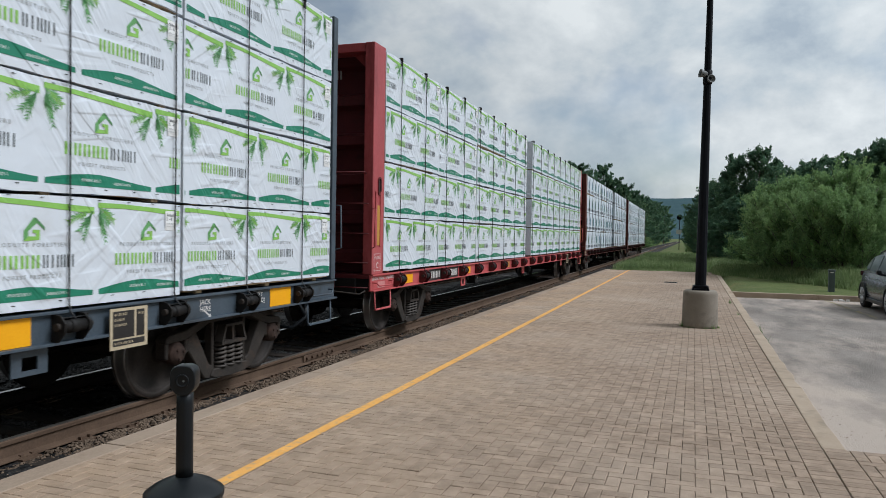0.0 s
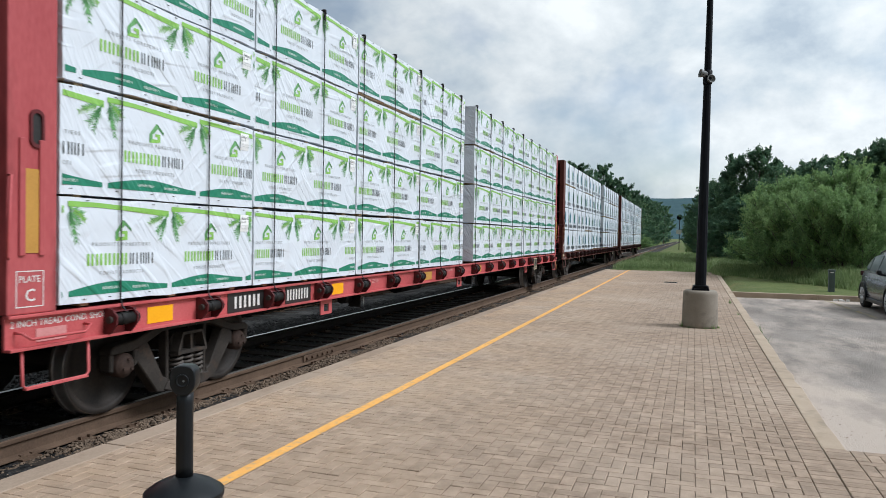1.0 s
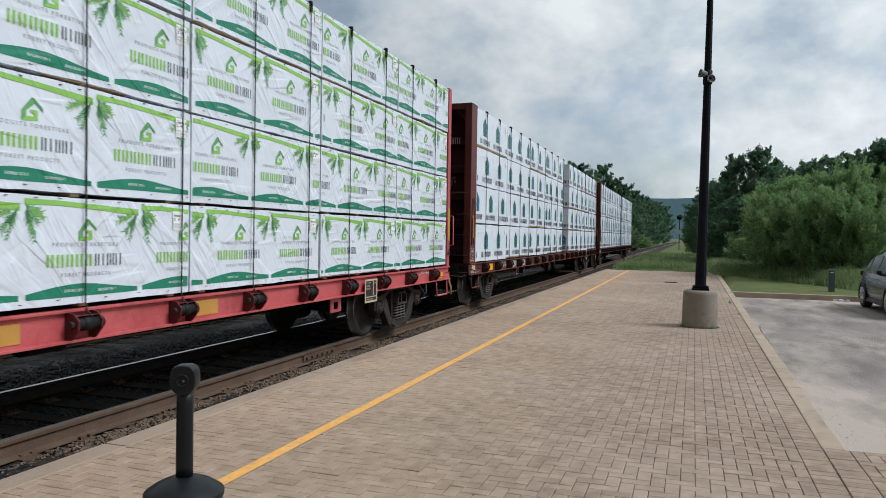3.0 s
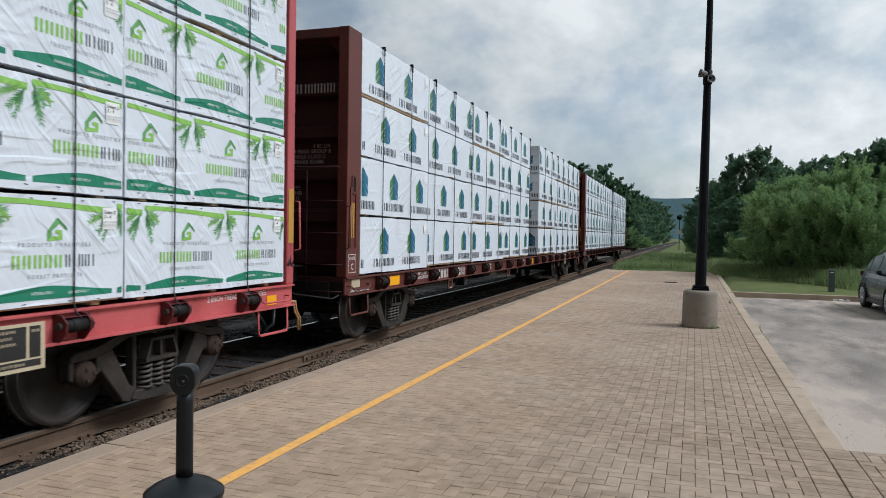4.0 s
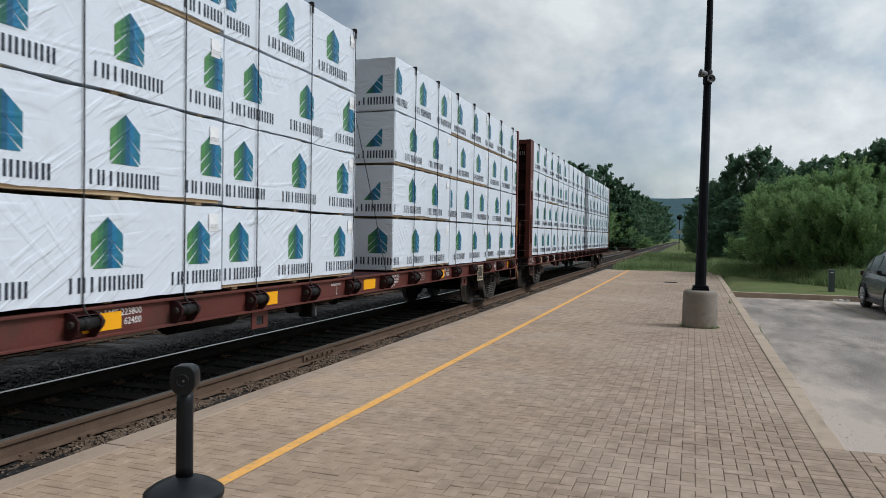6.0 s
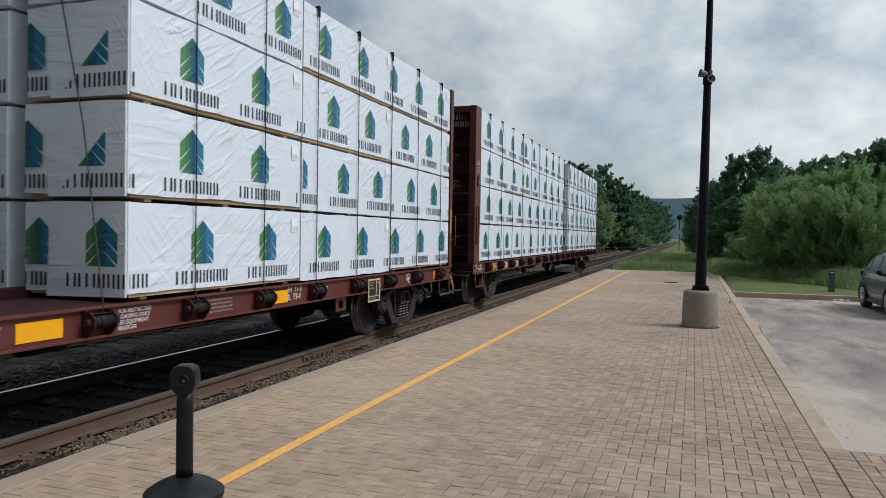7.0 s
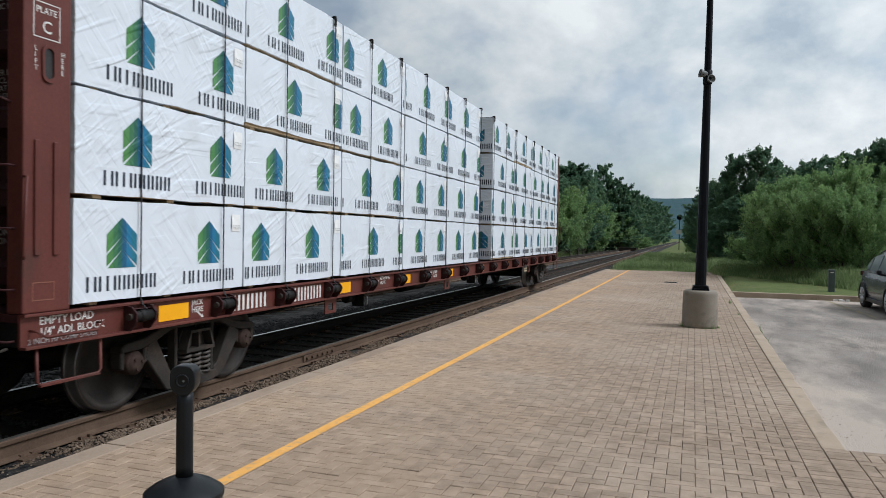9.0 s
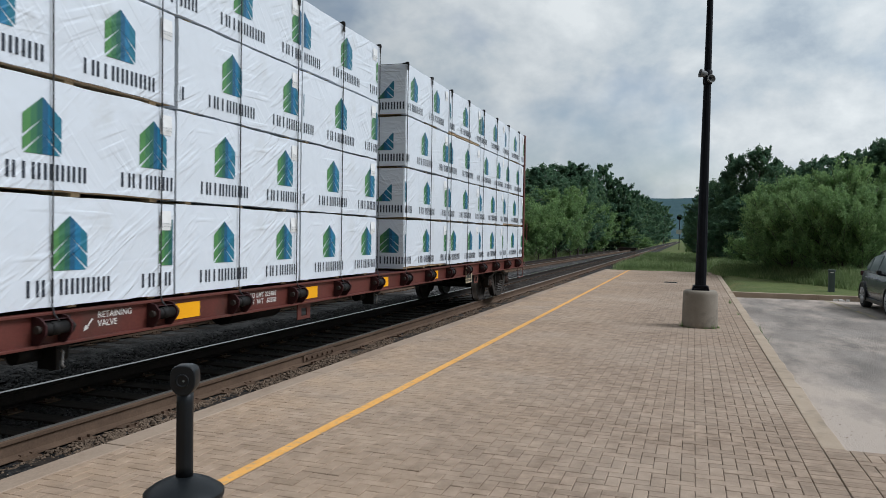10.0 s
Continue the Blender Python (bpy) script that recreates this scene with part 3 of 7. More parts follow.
def build_kerb_and_car_park():
    bm = bmesh.new()
    rnd = random.Random(3)
    # kerb along the car park, stone by stone, running out at the dropped end
    y = 6.245
    kerb = None
    k = 0
    while y < PLAT_END:
        bm = bmesh.new()
        ln = min(2.4, PLAT_END - y)
        box(bm, KERB + 0.001, KERB + 0.168, y + 0.002, y + ln - 0.002, -0.5, 0.008, 0.014)
        bmesh.ops.subdivide_edges(bm, edges=[e for e in bm.edges if abs(e.verts[0].co.y - e.verts[1].co.y) > 1], cuts=5, use_grid_fill=True)
        for v in bm.verts:
            if v.co.z > -0.1:
                v.co.z -= 0.012 * (1 - smooth(6.3, 8.6, v.co.y))
        for v in bm.verts:
            v.co = Vector(along(*v.co)) + Vector((0.030 * noise.noise((v.co.y * 2.6, 7, 0)) * (v.co.z > -0.1) * (v.co.x > KERB + 0.08), 0, 0.004 * noise.noise(v.co * 4)))
        o = part("kerb" if not kerb else "kerb_stone", bm, "concrete", kerb)
        if not kerb:
            kerb = tagged(o, "worn concrete kerb between platform and car park", "kerb", kind="structure")
        y += ln
    # asphalt
    nx, ny = 40, 36
    verts, faces = [], []
    for j in range(ny + 1):
        for i in range(nx + 1):
            x, y = along(KERB + 0.12, 0, 0)[0] + 24 * (i / nx) ** 1.3, 6.24 + (23.4 - 6.24) * j / ny
            z = -0.125 + 0.115 * (1 - smooth(6.5, 10.5, y)) + 0.008 * noise.noise((x * 0.5, y * 0.5, 1))
            verts.append((x + (0.0052 * (y - 4) if i == 0 else 0), y, z))
    for j in range(ny):
        for i in range(nx):
            a = j * (nx + 1) + i
            faces.append((a, a + 1, a + nx + 2, a + nx + 1))
    lot = raw("car_park", verts, faces, "asphalt", smooth=True)
    tagged(lot, "worn grey asphalt car park with pale dusty patches", "car park", kind="structure")
    # far kerb of the car park
    far = None
    x = KERB + 0.15
    while x < 24:
        bm = bmesh.new()
        box(bm, x + 0.005, x + 2.4 - 0.005, 23.3, 23.46, -0.5, 0.03, 0.015)
        o = part("far_kerb" if not far else "kerb_stone", bm, "concrete", far)
        if not far:
            far = tagged(o, "concrete kerb between car park and lawn", "kerb", kind="structure")
        x += 2.4
    # bay line
    bm = bmesh.new()
    for x0 in (3.95, 6.75):
        v = [bm.verts.new((x0 + a, b, -0.118)) for a, b in ((0, 18.4), (0.1, 18.4), (-0.15, 23.25), (-0.25, 23.25))]
        bm.faces.new(v)
    part("bay_line", bm, "worn_line", lot, "faded yellowish parking bay line")
    # sand drifted against the kerb's low end: a thin uneven skin of fans
    rnd = random.Random(14)
    verts, faces = [], []
    for k in range(36):
        y = 6.6 + 2.6 * rnd.random() ** 1.7
        x = along(KERB + 0.16, y, 0)[0] + abs(rnd.gauss(0, 0.05 + 0.16 * (1 - smooth(6.6, 8.2, y))))
        z = -0.125 + 0.115 * (1 - smooth(6.5, 10.5, y)) + 0.012
        s = rnd.uniform(0.003, 0.008)
        b = len(verts)
        verts += [(x - s, y - s * 0.7, z - 0.008), (x + s, y - s * 0.6, z - 0.008), (x + s * 0.5, y + s, z - 0.008), (x, y, z - 0.008 + s * 0.8)]
        faces += [(b, b + 1, b + 3), (b + 1, b + 2, b + 3), (b + 2, b, b + 3)]
    o = raw("kerb_crumbs", verts, faces, "stone", lot)
    tagged(o, "loose crumbs of stone along the kerb", kind="stuff")


# ---- tracks ----
RAIL_PROFILE = [(-0.070, 0.0), (0.070, 0.0), (0.070, 0.010), (0.012, 0.030), (0.009, 0.115), (0.034, 0.130), (0.0365, 0.158), (0.030, 0.171),
                (-0.030, 0.171), (-0.0365, 0.158), (-0.034, 0.130), (-0.009, 0.115), (-0.012, 0.030), (-0.070, 0.010)]


def rail(parent, x, y0, y1, web="rail_rust", tread="rail_shine"):
    bm = bmesh.new()
    rows = []
    for y in (y0, 0, 20, 40, 80, y1):
        rows.append([bm.verts.new((x + a, y, RAIL - 0.171 + b)) for a, b in RAIL_PROFILE])
    n = len(RAIL_PROFILE)
    for a, b in zip(rows, rows[1:]):
        for k in range(n):
            f = bm.faces.new((a[k], b[k], b[(k + 1) % n], a[(k + 1) % n]))
            f.material_index = 1 if k == 7 else 0
    bmesh.ops.recalc_face_normals(bm, faces=bm.faces)
    return part("rail", bm, [web, tread], parent, "rusty steel rail with a worn bright head")


def bed(parent, mid, y0, y1, low, mat):
    verts, faces = [], []
    cols = [-2.6, -1.75, -1.45, -0.9, -0.6, 0, 0.6, 0.9, 1.45, 1.75, 2.05, 2.3]
    zs = [low, -0.33, -0.275, -0.275, -0.29, -0.295, -0.29, -0.275, -0.275, -0.30, -0.32, -0.36]
    ys = list(np.arange(y0, min(60, y1), 0.5)) + list(np.arange(60, y1 + 1, 10))
    for y in ys:
        for c, z in zip(cols, zs):
            verts.append((mid + c, y, z + 0.02 * noise.noise((c * 3 + mid, y * 2, 0))))
    w = len(cols)
    for j in range(len(ys) - 1):
        for i in range(w - 1):
            faces.append((j * w + i, j * w + i + 1, (j + 1) * w + i + 1, (j + 1) * w + i))
    return raw("ballast_bed", verts, faces, mat, parent, smooth=True)


def build_track(name, mid, label, y0, y1, tie_to, ballast="ballast"):
    tr = thing(name, label, "railway track", kind="structure")
    bed(tr, mid, y0, y1, -0.5, ballast)
    for s in (-1, 1):
        rail(tr, mid + s * GAUGE / 2, y0, y1, *(("rail_greasy", "rail_shine") if s < 0 else ("rail_rust", "rail_worn")))
    bm = bmesh.new()
    box(bm, -1.3, 1.3, -0.115, 0.115, -0.18, 0, 0.012)
    for s in (-1, 1):
        box(bm, s * GAUGE / 2 - 0.17, s * GAUGE / 2 + 0.17, -0.09, 0.09, 0, 0.015, mat=1)
        for dx in (-0.10, 0.10):
            for dy in (-0.05, 0.05):
                box(bm, s * GAUGE / 2 + dx - 0.015, s * GAUGE / 2 + dx + 0.015, dy - 0.012, dy + 0.012, 0.015, 0.04, mat=1)
    first = part("tie", bm, ["tie", "rail_rust"], tr, "weathered wooden tie with tie plates")
    rnd = random.Random(int(-mid * 10))
    y = -8.0
    k = 0
    while y < tie_to:
        m = pose(mid + rnd.gauss(0, 0.03), y + rnd.gauss(0, 0.02), RAIL - 0.171 - 0.014, 0, 0, rnd.gauss(0, 0.8))
        if k == 0:
            first.matrix_basis = m
        else:
            twin(first, m)
        y += 0.52
        k += 1
    return tr


def joint_bars(tr):
    bm = bmesh.new()
    x = TRACK + GAUGE / 2
    for s in (-1, 1):
        box(bm, x + s * 0.014, x + s * 0.034, -0.46, 0.46, RAIL - 0.14, RAIL - 0.05, 0.006)
        for k in range(6):
            rod(bm, (x + s * 0.03, -0.38 + 0.152 * k, RAIL - 0.095), (x + s * 0.065, -0.38 + 0.152 * k, RAIL - 0.095), 0.019, seg=6)
    part("joint_bar", bm, "rail_rust", tr, "rusty bolted joint bar", at=pose(0, 9.45, 0))


def stone_shapes():
    rnd = random.Random(11)
    shapes = []
    for k in range(8):
        bm = bmesh.new()
        bmesh.ops.create_icosphere(bm, subdivisions=1, radius=0.5)
        sc = (1, rnd.uniform(0.6, 0.9), rnd.uniform(0.45, 0.7))
        for v in bm.verts:
            v.co = Vector([c * s * rnd.uniform(0.62, 1.28) for c, s in zip(v.co, sc)])
        bm.verts.ensure_lookup_table()
        shapes.append(([tuple(v.co) for v in bm.verts], [tuple(v.index for v in f.verts) for f in bm.faces]))
        bm.free()
    return shapes


def build_stones(tr):
    shapes = stone_shapes()
    rnd = random.Random(12)
    verts, faces = [], []

    def strew(x0, x1, y0, y1, n, zf, s0, s1):
        for _ in range(n):
            t = rnd.random() ** 1.5
            x, y, s = rnd.uniform(x0, x1), y0 + (y1 - y0) * t, rnd.uniform(s0, s1)
            v, f = rnd.choice(shapes)
            r = Euler((rnd.uniform(-0.5, 0.5), rnd.uniform(-0.5, 0.5), rnd.uniform(0, 6.28))).to_matrix()
            base = len(verts)
            for p in v:
                q = r @ Vector(p) * s
                verts.append((x + q.x, y + q.y, zf(x, y) + s * 0.12 + q.z))
            faces.extend(tuple(base + i for i in g) for g in f)

    rise = lambda x, y: -0.275 - 0.05 * smooth(-5.0, -4.1, x) + 0.05 * noise.noise((x * 2.0, y * 1.1, 4))
    strew(-5.02, -4.12, 2.5, 34, 24000, rise, 0.020, 0.058)
    strew(-4.98, -4.14, 2.3, 10, 3500, lambda x, y: rise(x, y) + 0.012, 0.018, 0.055)
    st = raw("ballast_stones", verts, faces, "stone", tr)
    tagged(st, kind="stuff")
    verts, faces = [], []
    strew(-9.1, -6.7, 3.5, 62, 26000, lambda x, y: -0.285 - 0.02 * smooth(-7.0, -7.4, x), 0.035, 0.085)
    strew(-6.55, -5.25, 3.0, 40, 7000, lambda x, y: -0.30, 0.03, 0.07)
    st = raw("gravel", verts, faces, "gravel", tr)
    tagged(st, kind="stuff")


M["paver_field"] = None


def field_material():
    """The block paving as one field: each block keeps its own tone."""
    m = M["paver"].copy()
    m.name = "paver_field"
    n, l = m.node_tree.nodes, m.node_tree.links
    for node in list(n):
        if node.type == "OBJECT_INFO":
            geo = n.new("ShaderNodeNewGeometry")
            to = [k.to_socket for k in node.outputs["Random"].links]
            for s in to:
                l.new(geo.outputs["Random Per Island"], s)
            n.remove(node)
    M["paver_field"] = m


field_material()
M["worn_line"] = surface("worn_line", (0.30, 0.24, 0.13), (0.36, 0.28, 0.15), 2, 0.9, bump=0.3, fine=80, stain=(0.2, 0.195, 0.19), stain_scale=5, stain_at=(0.45, 0.6), world_space=True)
build_ground()
build_platform()
build_kerb_and_car_park()
main_track = build_track("main_track", TRACK, "railway track with rusty rails on dark ballast", -30, 420, 95)
joint_bars(main_track)
build_stones(main_track)
siding = build_track("siding_track", SIDING, "railway siding with rusty rails on dark ballast", -30, 103, 100, "ballast_dry")
# it draws in towards the main track
siding.matrix_basis = pose(SIDING, 45, 0) @ pose(0, 0, 0, 0, 0, -0.9) @ pose(-SIDING, -45, 0)
# ---- freight cars ----
SILL = 1.27      # half width over the load
DECK = 1.06      # deck above the rails
WHEEL = 0.457
HALF_BASE = 0.875

M["stencil"] = surface("stencil", (0.55, 0.53, 0.50), (0.72, 0.70, 0.67), 12.0, 0.7, bump=0.0, fine=60)
M["stencil_dim"] = surface("stencil_dim", (0.26, 0.235, 0.225), (0.38, 0.35, 0.34), 12.0, 0.7, bump=0.0, fine=60)
M["black_panel"] = surface("black_panel", (0.010, 0.009, 0.009), (0.022, 0.02, 0.019), 5.0, 0.5, bump=0.0)
M["tan_paint"] = surface("tan_paint", (0.42, 0.34, 0.22), (0.55, 0.46, 0.32), 6.0, 0.6, bump=0.0)
M["hose_yellow"] = surface("hose_yellow", (0.38, 0.19, 0.07), (0.50, 0.27, 0.11), 6.0, 0.6, bump=0.1)
M["spray"] = surface("spray", (0.05, 0.02, 0.03), (0.09, 0.04, 0.05), 6.0, 0.7, bump=0.0)
M["rust_red"] = surface("rust_red", (0.16, 0.055, 0.035), (0.26, 0.10, 0.065), 5.0, 0.8, bump=0.3, fine=40)
M["pink_patch"] = surface("pink_patch", (0.52, 0.20, 0.19), (0.62, 0.28, 0.27), 4.0, 0.6, bump=0.1)
M["alloy_grey"] = surface("alloy_grey", (0.30, 0.30, 0.30), (0.42, 0.42, 0.42), 6.0, 0.5, metal=0.3, bump=0.1)
M["cable"] = surface("cable", (0.012, 0.012, 0.013), (0.03, 0.03, 0.032), 9.0, 0.55, metal=0.2, bump=0.0)

SIDE = Matrix(((0, 0, 1, 0), (1, 0, 0, 0), (0, 1, 0, 0), (0, 0, 0, 1)))          # writing on the near flank
END = Matrix(((1, 0, 0, 0), (0, 0, -1, 0), (0, 1, 0, 0), (0, 0, 0, 1)))          # writing on the front end


def text_mesh(words, size, mat):
    cu = bpy.data.curves.new("words", "FONT")
    cu.body = words
    cu.size = size
    cu.space_line = 0.95
    cu.resolution_u = 2
    cu.offset = size * 0.011
    ob = bpy.data.objects.new("words", cu)
    scene.collection.objects.link(ob)
    dg = bpy.context.evaluated_depsgraph_get()
    me = bpy.data.meshes.new_from_object(ob.evaluated_get(dg))
    bpy.data.objects.remove(ob)
    me.name = "lettering"
    me.materials.clear()
    me.materials.append(M[mat])
    return me


def lettering(words, size, parent, at, mat="stencil", label=""):
    o = new("lettering", text_mesh(words, size, mat))
    o.parent = parent
    o.matrix_basis = at
    return tagged(o, label, kind="stuff")


def on_side(x, y, z, tilt=0):
    return pose(x, y, z) @ SIDE @ pose(0, 0, 0, 0, 0, tilt)


def on_end(x, y, z):
    return pose(x, y, z) @ END


def bars(parent, n, w, h, gap, at, mat="stencil", name="painted_mark"):
    """Plain upright bars in place of a mark: n pairs, each w wide and h high."""
    bm = bmesh.new()
    for k in range(n):
        u = k * (w + gap)
        for a, b in ((0, 0.3), (0.62, 0.92)):
            v = [bm.verts.new((u + a * w, 0, 0)), bm.verts.new((u + b * w, 0, 0)), bm.verts.new((u + b * w, h, 0)), bm.verts.new((u + a * w, h, 0))]
            bm.faces.new(v)
    return tagged(part(name, bm, mat, parent, at=at), kind="stuff")


def frame_outline(parent, w, h, t, at, mat="stencil", name="marking_frame"):
    bm = bmesh.new()
    for x0, x1, y0, y1 in ((0, w, 0, t), (0, w, h - t, h), (0, t, t, h - t), (w - t, w, t, h - t)):
        bm.faces.new([bm.verts.new((a, b, 0)) for a, b in ((x0, y0), (x1, y0), (x1, y1), (x0, y1))])
    return part(name, bm, mat, parent, at=at)


def plate(parent, w, h, at, mat, name, label="", thick=0.004):
    bm = bmesh.new()
    box(bm, 0, w, 0, h, 0, thick)
    return part(name, bm, mat, parent, label, at=at)


# meshes that all cars share -------------------------------------------------
def wheel_mesh():
    bm = bmesh.new()
    prof = [(0.10, -0.09), (0.12, -0.085), (0.15, -0.05), (0.36, -0.015), (0.395, -0.06), (0.40, -0.07), (WHEEL - 0.004, -0.07), (WHEEL, -0.055),
            (WHEEL + 0.002, 0.03), (WHEEL + 0.012, 0.045), (WHEEL + 0.026, 0.055), (WHEEL + 0.026, 0.062), (WHEEL + 0.01, 0.07), (0.40, 0.07), (0.36, 0.03), (0.15, 0.07), (0.10, 0.09)]
    lathe(bm, [(r, -h) for r, h in prof], 56, axis="X")
    for f in bm.faces:
        c = f.calc_center_median()
        if math.hypot(c.y, c.z) > WHEEL - 0.006 and -0.05 < c.x < 0.075:
            f.material_index = 1
    bmesh.ops.recalc_face_normals(bm, faces=bm.faces)
    return mesh_of("wheel", bm, ["wheel_iron", "wheel_tread"])


def axle_mesh():
    bm = bmesh.new()
    rod(bm, (-0.98, 0, 0), (0.98, 0, 0), 0.085, seg=16)
    return mesh_of("axle", bm, "wheel_iron")


def cap_mesh():
    """Roller bearing end cap with three bolts."""
    bm = bmesh.new()
    lathe(bm, [(0.105, -0.10), (0.112, -0.06), (0.112, 0.04), (0.10, 0.055), (0.088, 0.06), (0.082, 0.075), (0.035, 0.08)], 24, axis="X")
    for k in range(3):
        a = 2.094 * k + 0.3
        rod(bm, (0.07, 0.054 * math.cos(a), 0.054 * math.sin(a)), (0.096, 0.054 * math.cos(a), 0.054 * math.sin(a)), 0.016, seg=6)
    return mesh_of("bearing_cap", bm, "rust_cap")


def mirror_outline(pts):
    return pts + [(-y, z) for y, z in reversed(pts)]


def side_frame_mesh():
    """Cast side frame: arched top chord, jaws over the bearings, slanting struts, thin columns, and a seat for the springs."""
    bm = bmesh.new()
    slab(bm, mirror_outline([(0.0, 0.80), (0.40, 0.79), (0.60, 0.715), (0.76, 0.665), (1.00, 0.645), (1.05, 0.61), (1.05, 0.565), (0.78, 0.575), (0.60, 0.62), (0.38, 0.705), (0.0, 0.715)])[:-1], -0.07, 0.07, "YZ")
    for s in (-1, 1):
        slab(bm, [(s * 0.99, 0.575), (s * 1.05, 0.575), (s * 1.045, 0.42), (s * 1.00, 0.40)], -0.06, 0.06, "YZ")
        slab(bm, [(s * 0.755, 0.58), (s * 0.69, 0.59), (s * 0.69, 0.46), (s * 0.75, 0.42)], -0.06, 0.06, "YZ")
        # strut, with a thickened foot at the spring seat
        slab(bm, [(s * 0.58, 0.64), (s * 0.70, 0.60), (s * 0.745, 0.50), (s * 0.44, 0.125), (s * 0.34, 0.105), (s * 0.29, 0.145), (s * 0.30, 0.235), (s * 0.36, 0.265)], -0.062, 0.062, "YZ")
        slab(bm, [(s * 0.262, 0.20), (s * 0.302, 0.20), (s * 0.312, 0.72), (s * 0.268, 0.72)], -0.05, 0.05, "YZ")
        # friction wedge pocket beside the column
        slab(bm, [(s * 0.235, 0.47), (s * 0.268, 0.44), (s * 0.268, 0.63), (s * 0.235, 0.61)], -0.03, 0.03, "YZ")
    slab(bm, mirror_outline([(0.0, 0.205), (0.31, 0.205), (0.36, 0.135), (0.26, 0.10), (0.0, 0.095)])[:-1], -0.085, 0.085, "YZ")
    bmesh.ops.bevel(bm, geom=list(bm.edges), offset=0.010, segments=1, affect="EDGES")
    return mesh_of("side_frame", bm, "truck_iron")


def spring_mesh():
    bm = bmesh.new()
    pts = []
    turns, n = 5, 12
    for k in range(turns * n + 1):
        a = 2 * math.pi * k / n
        pts.append((0.062 * math.cos(a), 0.062 * math.sin(a), 0.235 * k / (turns * n)))
    pipe(bm, pts, 0.0165, 6)
    rod(bm, (0, 0, -0.016), (0, 0, 0.004), 0.078, seg=14)
    return mesh_of("spring", bm, "spring_steel")


def bolster_mesh():
    """Truck bolster: a box beam whose ends stand open like a window over the springs."""
    bm = bmesh.new()
    slab(bm, [(-0.20, 0.49), (0.20, 0.49), (0.215, 0.60), (0.17, 0.665), (-0.17, 0.665), (-0.215, 0.60)], -1.02, 1.02, "YZ")
    for s in (-1, 1):
        x0, x1 = sorted((s * 1.02, s * 1.125))
        slab(bm, [(-0.225, 0.455), (0.225, 0.455), (0.225, 0.488), (-0.225, 0.488)], x0, x1, "YZ")
        slab(bm, [(-0.165, 0.645), (0.165, 0.645), (0.155, 0.672), (-0.155, 0.672)], x0, x1, "YZ")
        for e in (-1, 1):
            slab(bm, [(e * 0.225, 0.486), (e * 0.195, 0.486), (e * 0.138, 0.648), (e * 0.165, 0.648)], x0, x1, "YZ")
        slab(bm, [(-0.014, 0.486), (0.014, 0.486), (0.014, 0.648), (-0.014, 0.648)], x0, x1 - 0.02, "YZ")
    box(bm, -0.30, 0.30, -0.18, 0.18, 0.665, 0.74)
    return mesh_of("bolster", bm, "truck_iron")


def brake_beam_mesh():
    bm = bmesh.new()
    for s in (-1, 1):
        box(bm, -0.80, 0.80, s * 0.36 - 0.02, s * 0.36 + 0.02, 0.30, 0.36)
        for e in (-1, 1):
            box(bm, e * 0.75 - 0.06, e * 0.75 + 0.06, s * 0.40 - 0.02, s * 0.40 + 0.03, 0.28, 0.58, 0.01)
    return mesh_of("brake_beam", bm, "wheel_iron")


def winch_mesh(mat):
    """Sling-cable winch: bracket plates on the flank, a curved hood, a short drum, ratchet wheel and pawl."""
    bm = bmesh.new()
    side = [(0.0, 0.10), (0.09, 0.085), (0.14, 0.03), (0.135, -0.04), (0.07, -0.12), (0.0, -0.13)]
    for y in (-0.135, 0.105):
        lo = [bm.verts.new((x, y, z)) for x, z in side]
        hi = [bm.verts.new((x, y + 0.016, z)) for x, z in side]
        bm.faces.new(lo); bm.faces.new(hi[::-1])
        for k in range(6):
            bm.faces.new((lo[k], hi[k], hi[(k + 1) % 6], lo[(k + 1) % 6]))
    rod(bm, (0.078, -0.12, 0.0), (0.078, 0.105, 0.0), 0.050, seg=16, mat=1)
    rod(bm, (0.078, -0.05, 0.0), (0.078, 0.035, 0.0), 0.056, seg=16, mat=1)
    # hood over the drum
    ring = [(0.078 + 0.070 * math.cos(a), 0.070 * math.sin(a)) for a in np.linspace(radians(70), radians(165), 7)]
    a = [bm.verts.new((x, -0.12, z)) for x, z in ring]
    b = [bm.verts.new((x, 0.105, z)) for x, z in ring]
    for k in range(6):
        bm.faces.new((a[k], a[k + 1], b[k + 1], b[k])).smooth = True
    rod(bm, (0.078, 0.121, 0.0), (0.078, 0.142, 0.0), 0.060, seg=12, mat=1)
    rod(bm, (0.078, 0.142, 0.0), (0.078, 0.185, 0.0), 0.024, seg=8, mat=2)
    rod(bm, (0.078, -0.165, 0.0), (0.078, -0.135, 0.0), 0.030, seg=8, mat=2)
    box(bm, 0.02, 0.09, 0.122, 0.140, 0.055, 0.085, mat=1)
    bmesh.ops.recalc_face_normals(bm, faces=bm.faces)
    return mesh_of("winch", bm, [mat, "black_iron", "truck_iron"])


def cable_mesh(top, foot):
    bm = bmesh.new()
    pipe(bm, [(0.085, 0, foot + 0.04), (0.035, 0, foot + 0.085), (0.010, 0, foot + 0.15), (0.010, 0.004, 2.4), (0.010, -0.003, 3.5), (0.010, 0, top - 0.03), (-0.02, 0, top + 0.012), (-0.6, 0, top + 0.018), (-1.22, 0, top + 0.012)], 0.0068, 5)
    return mesh_of("tie_down_cable", bm, "cable")


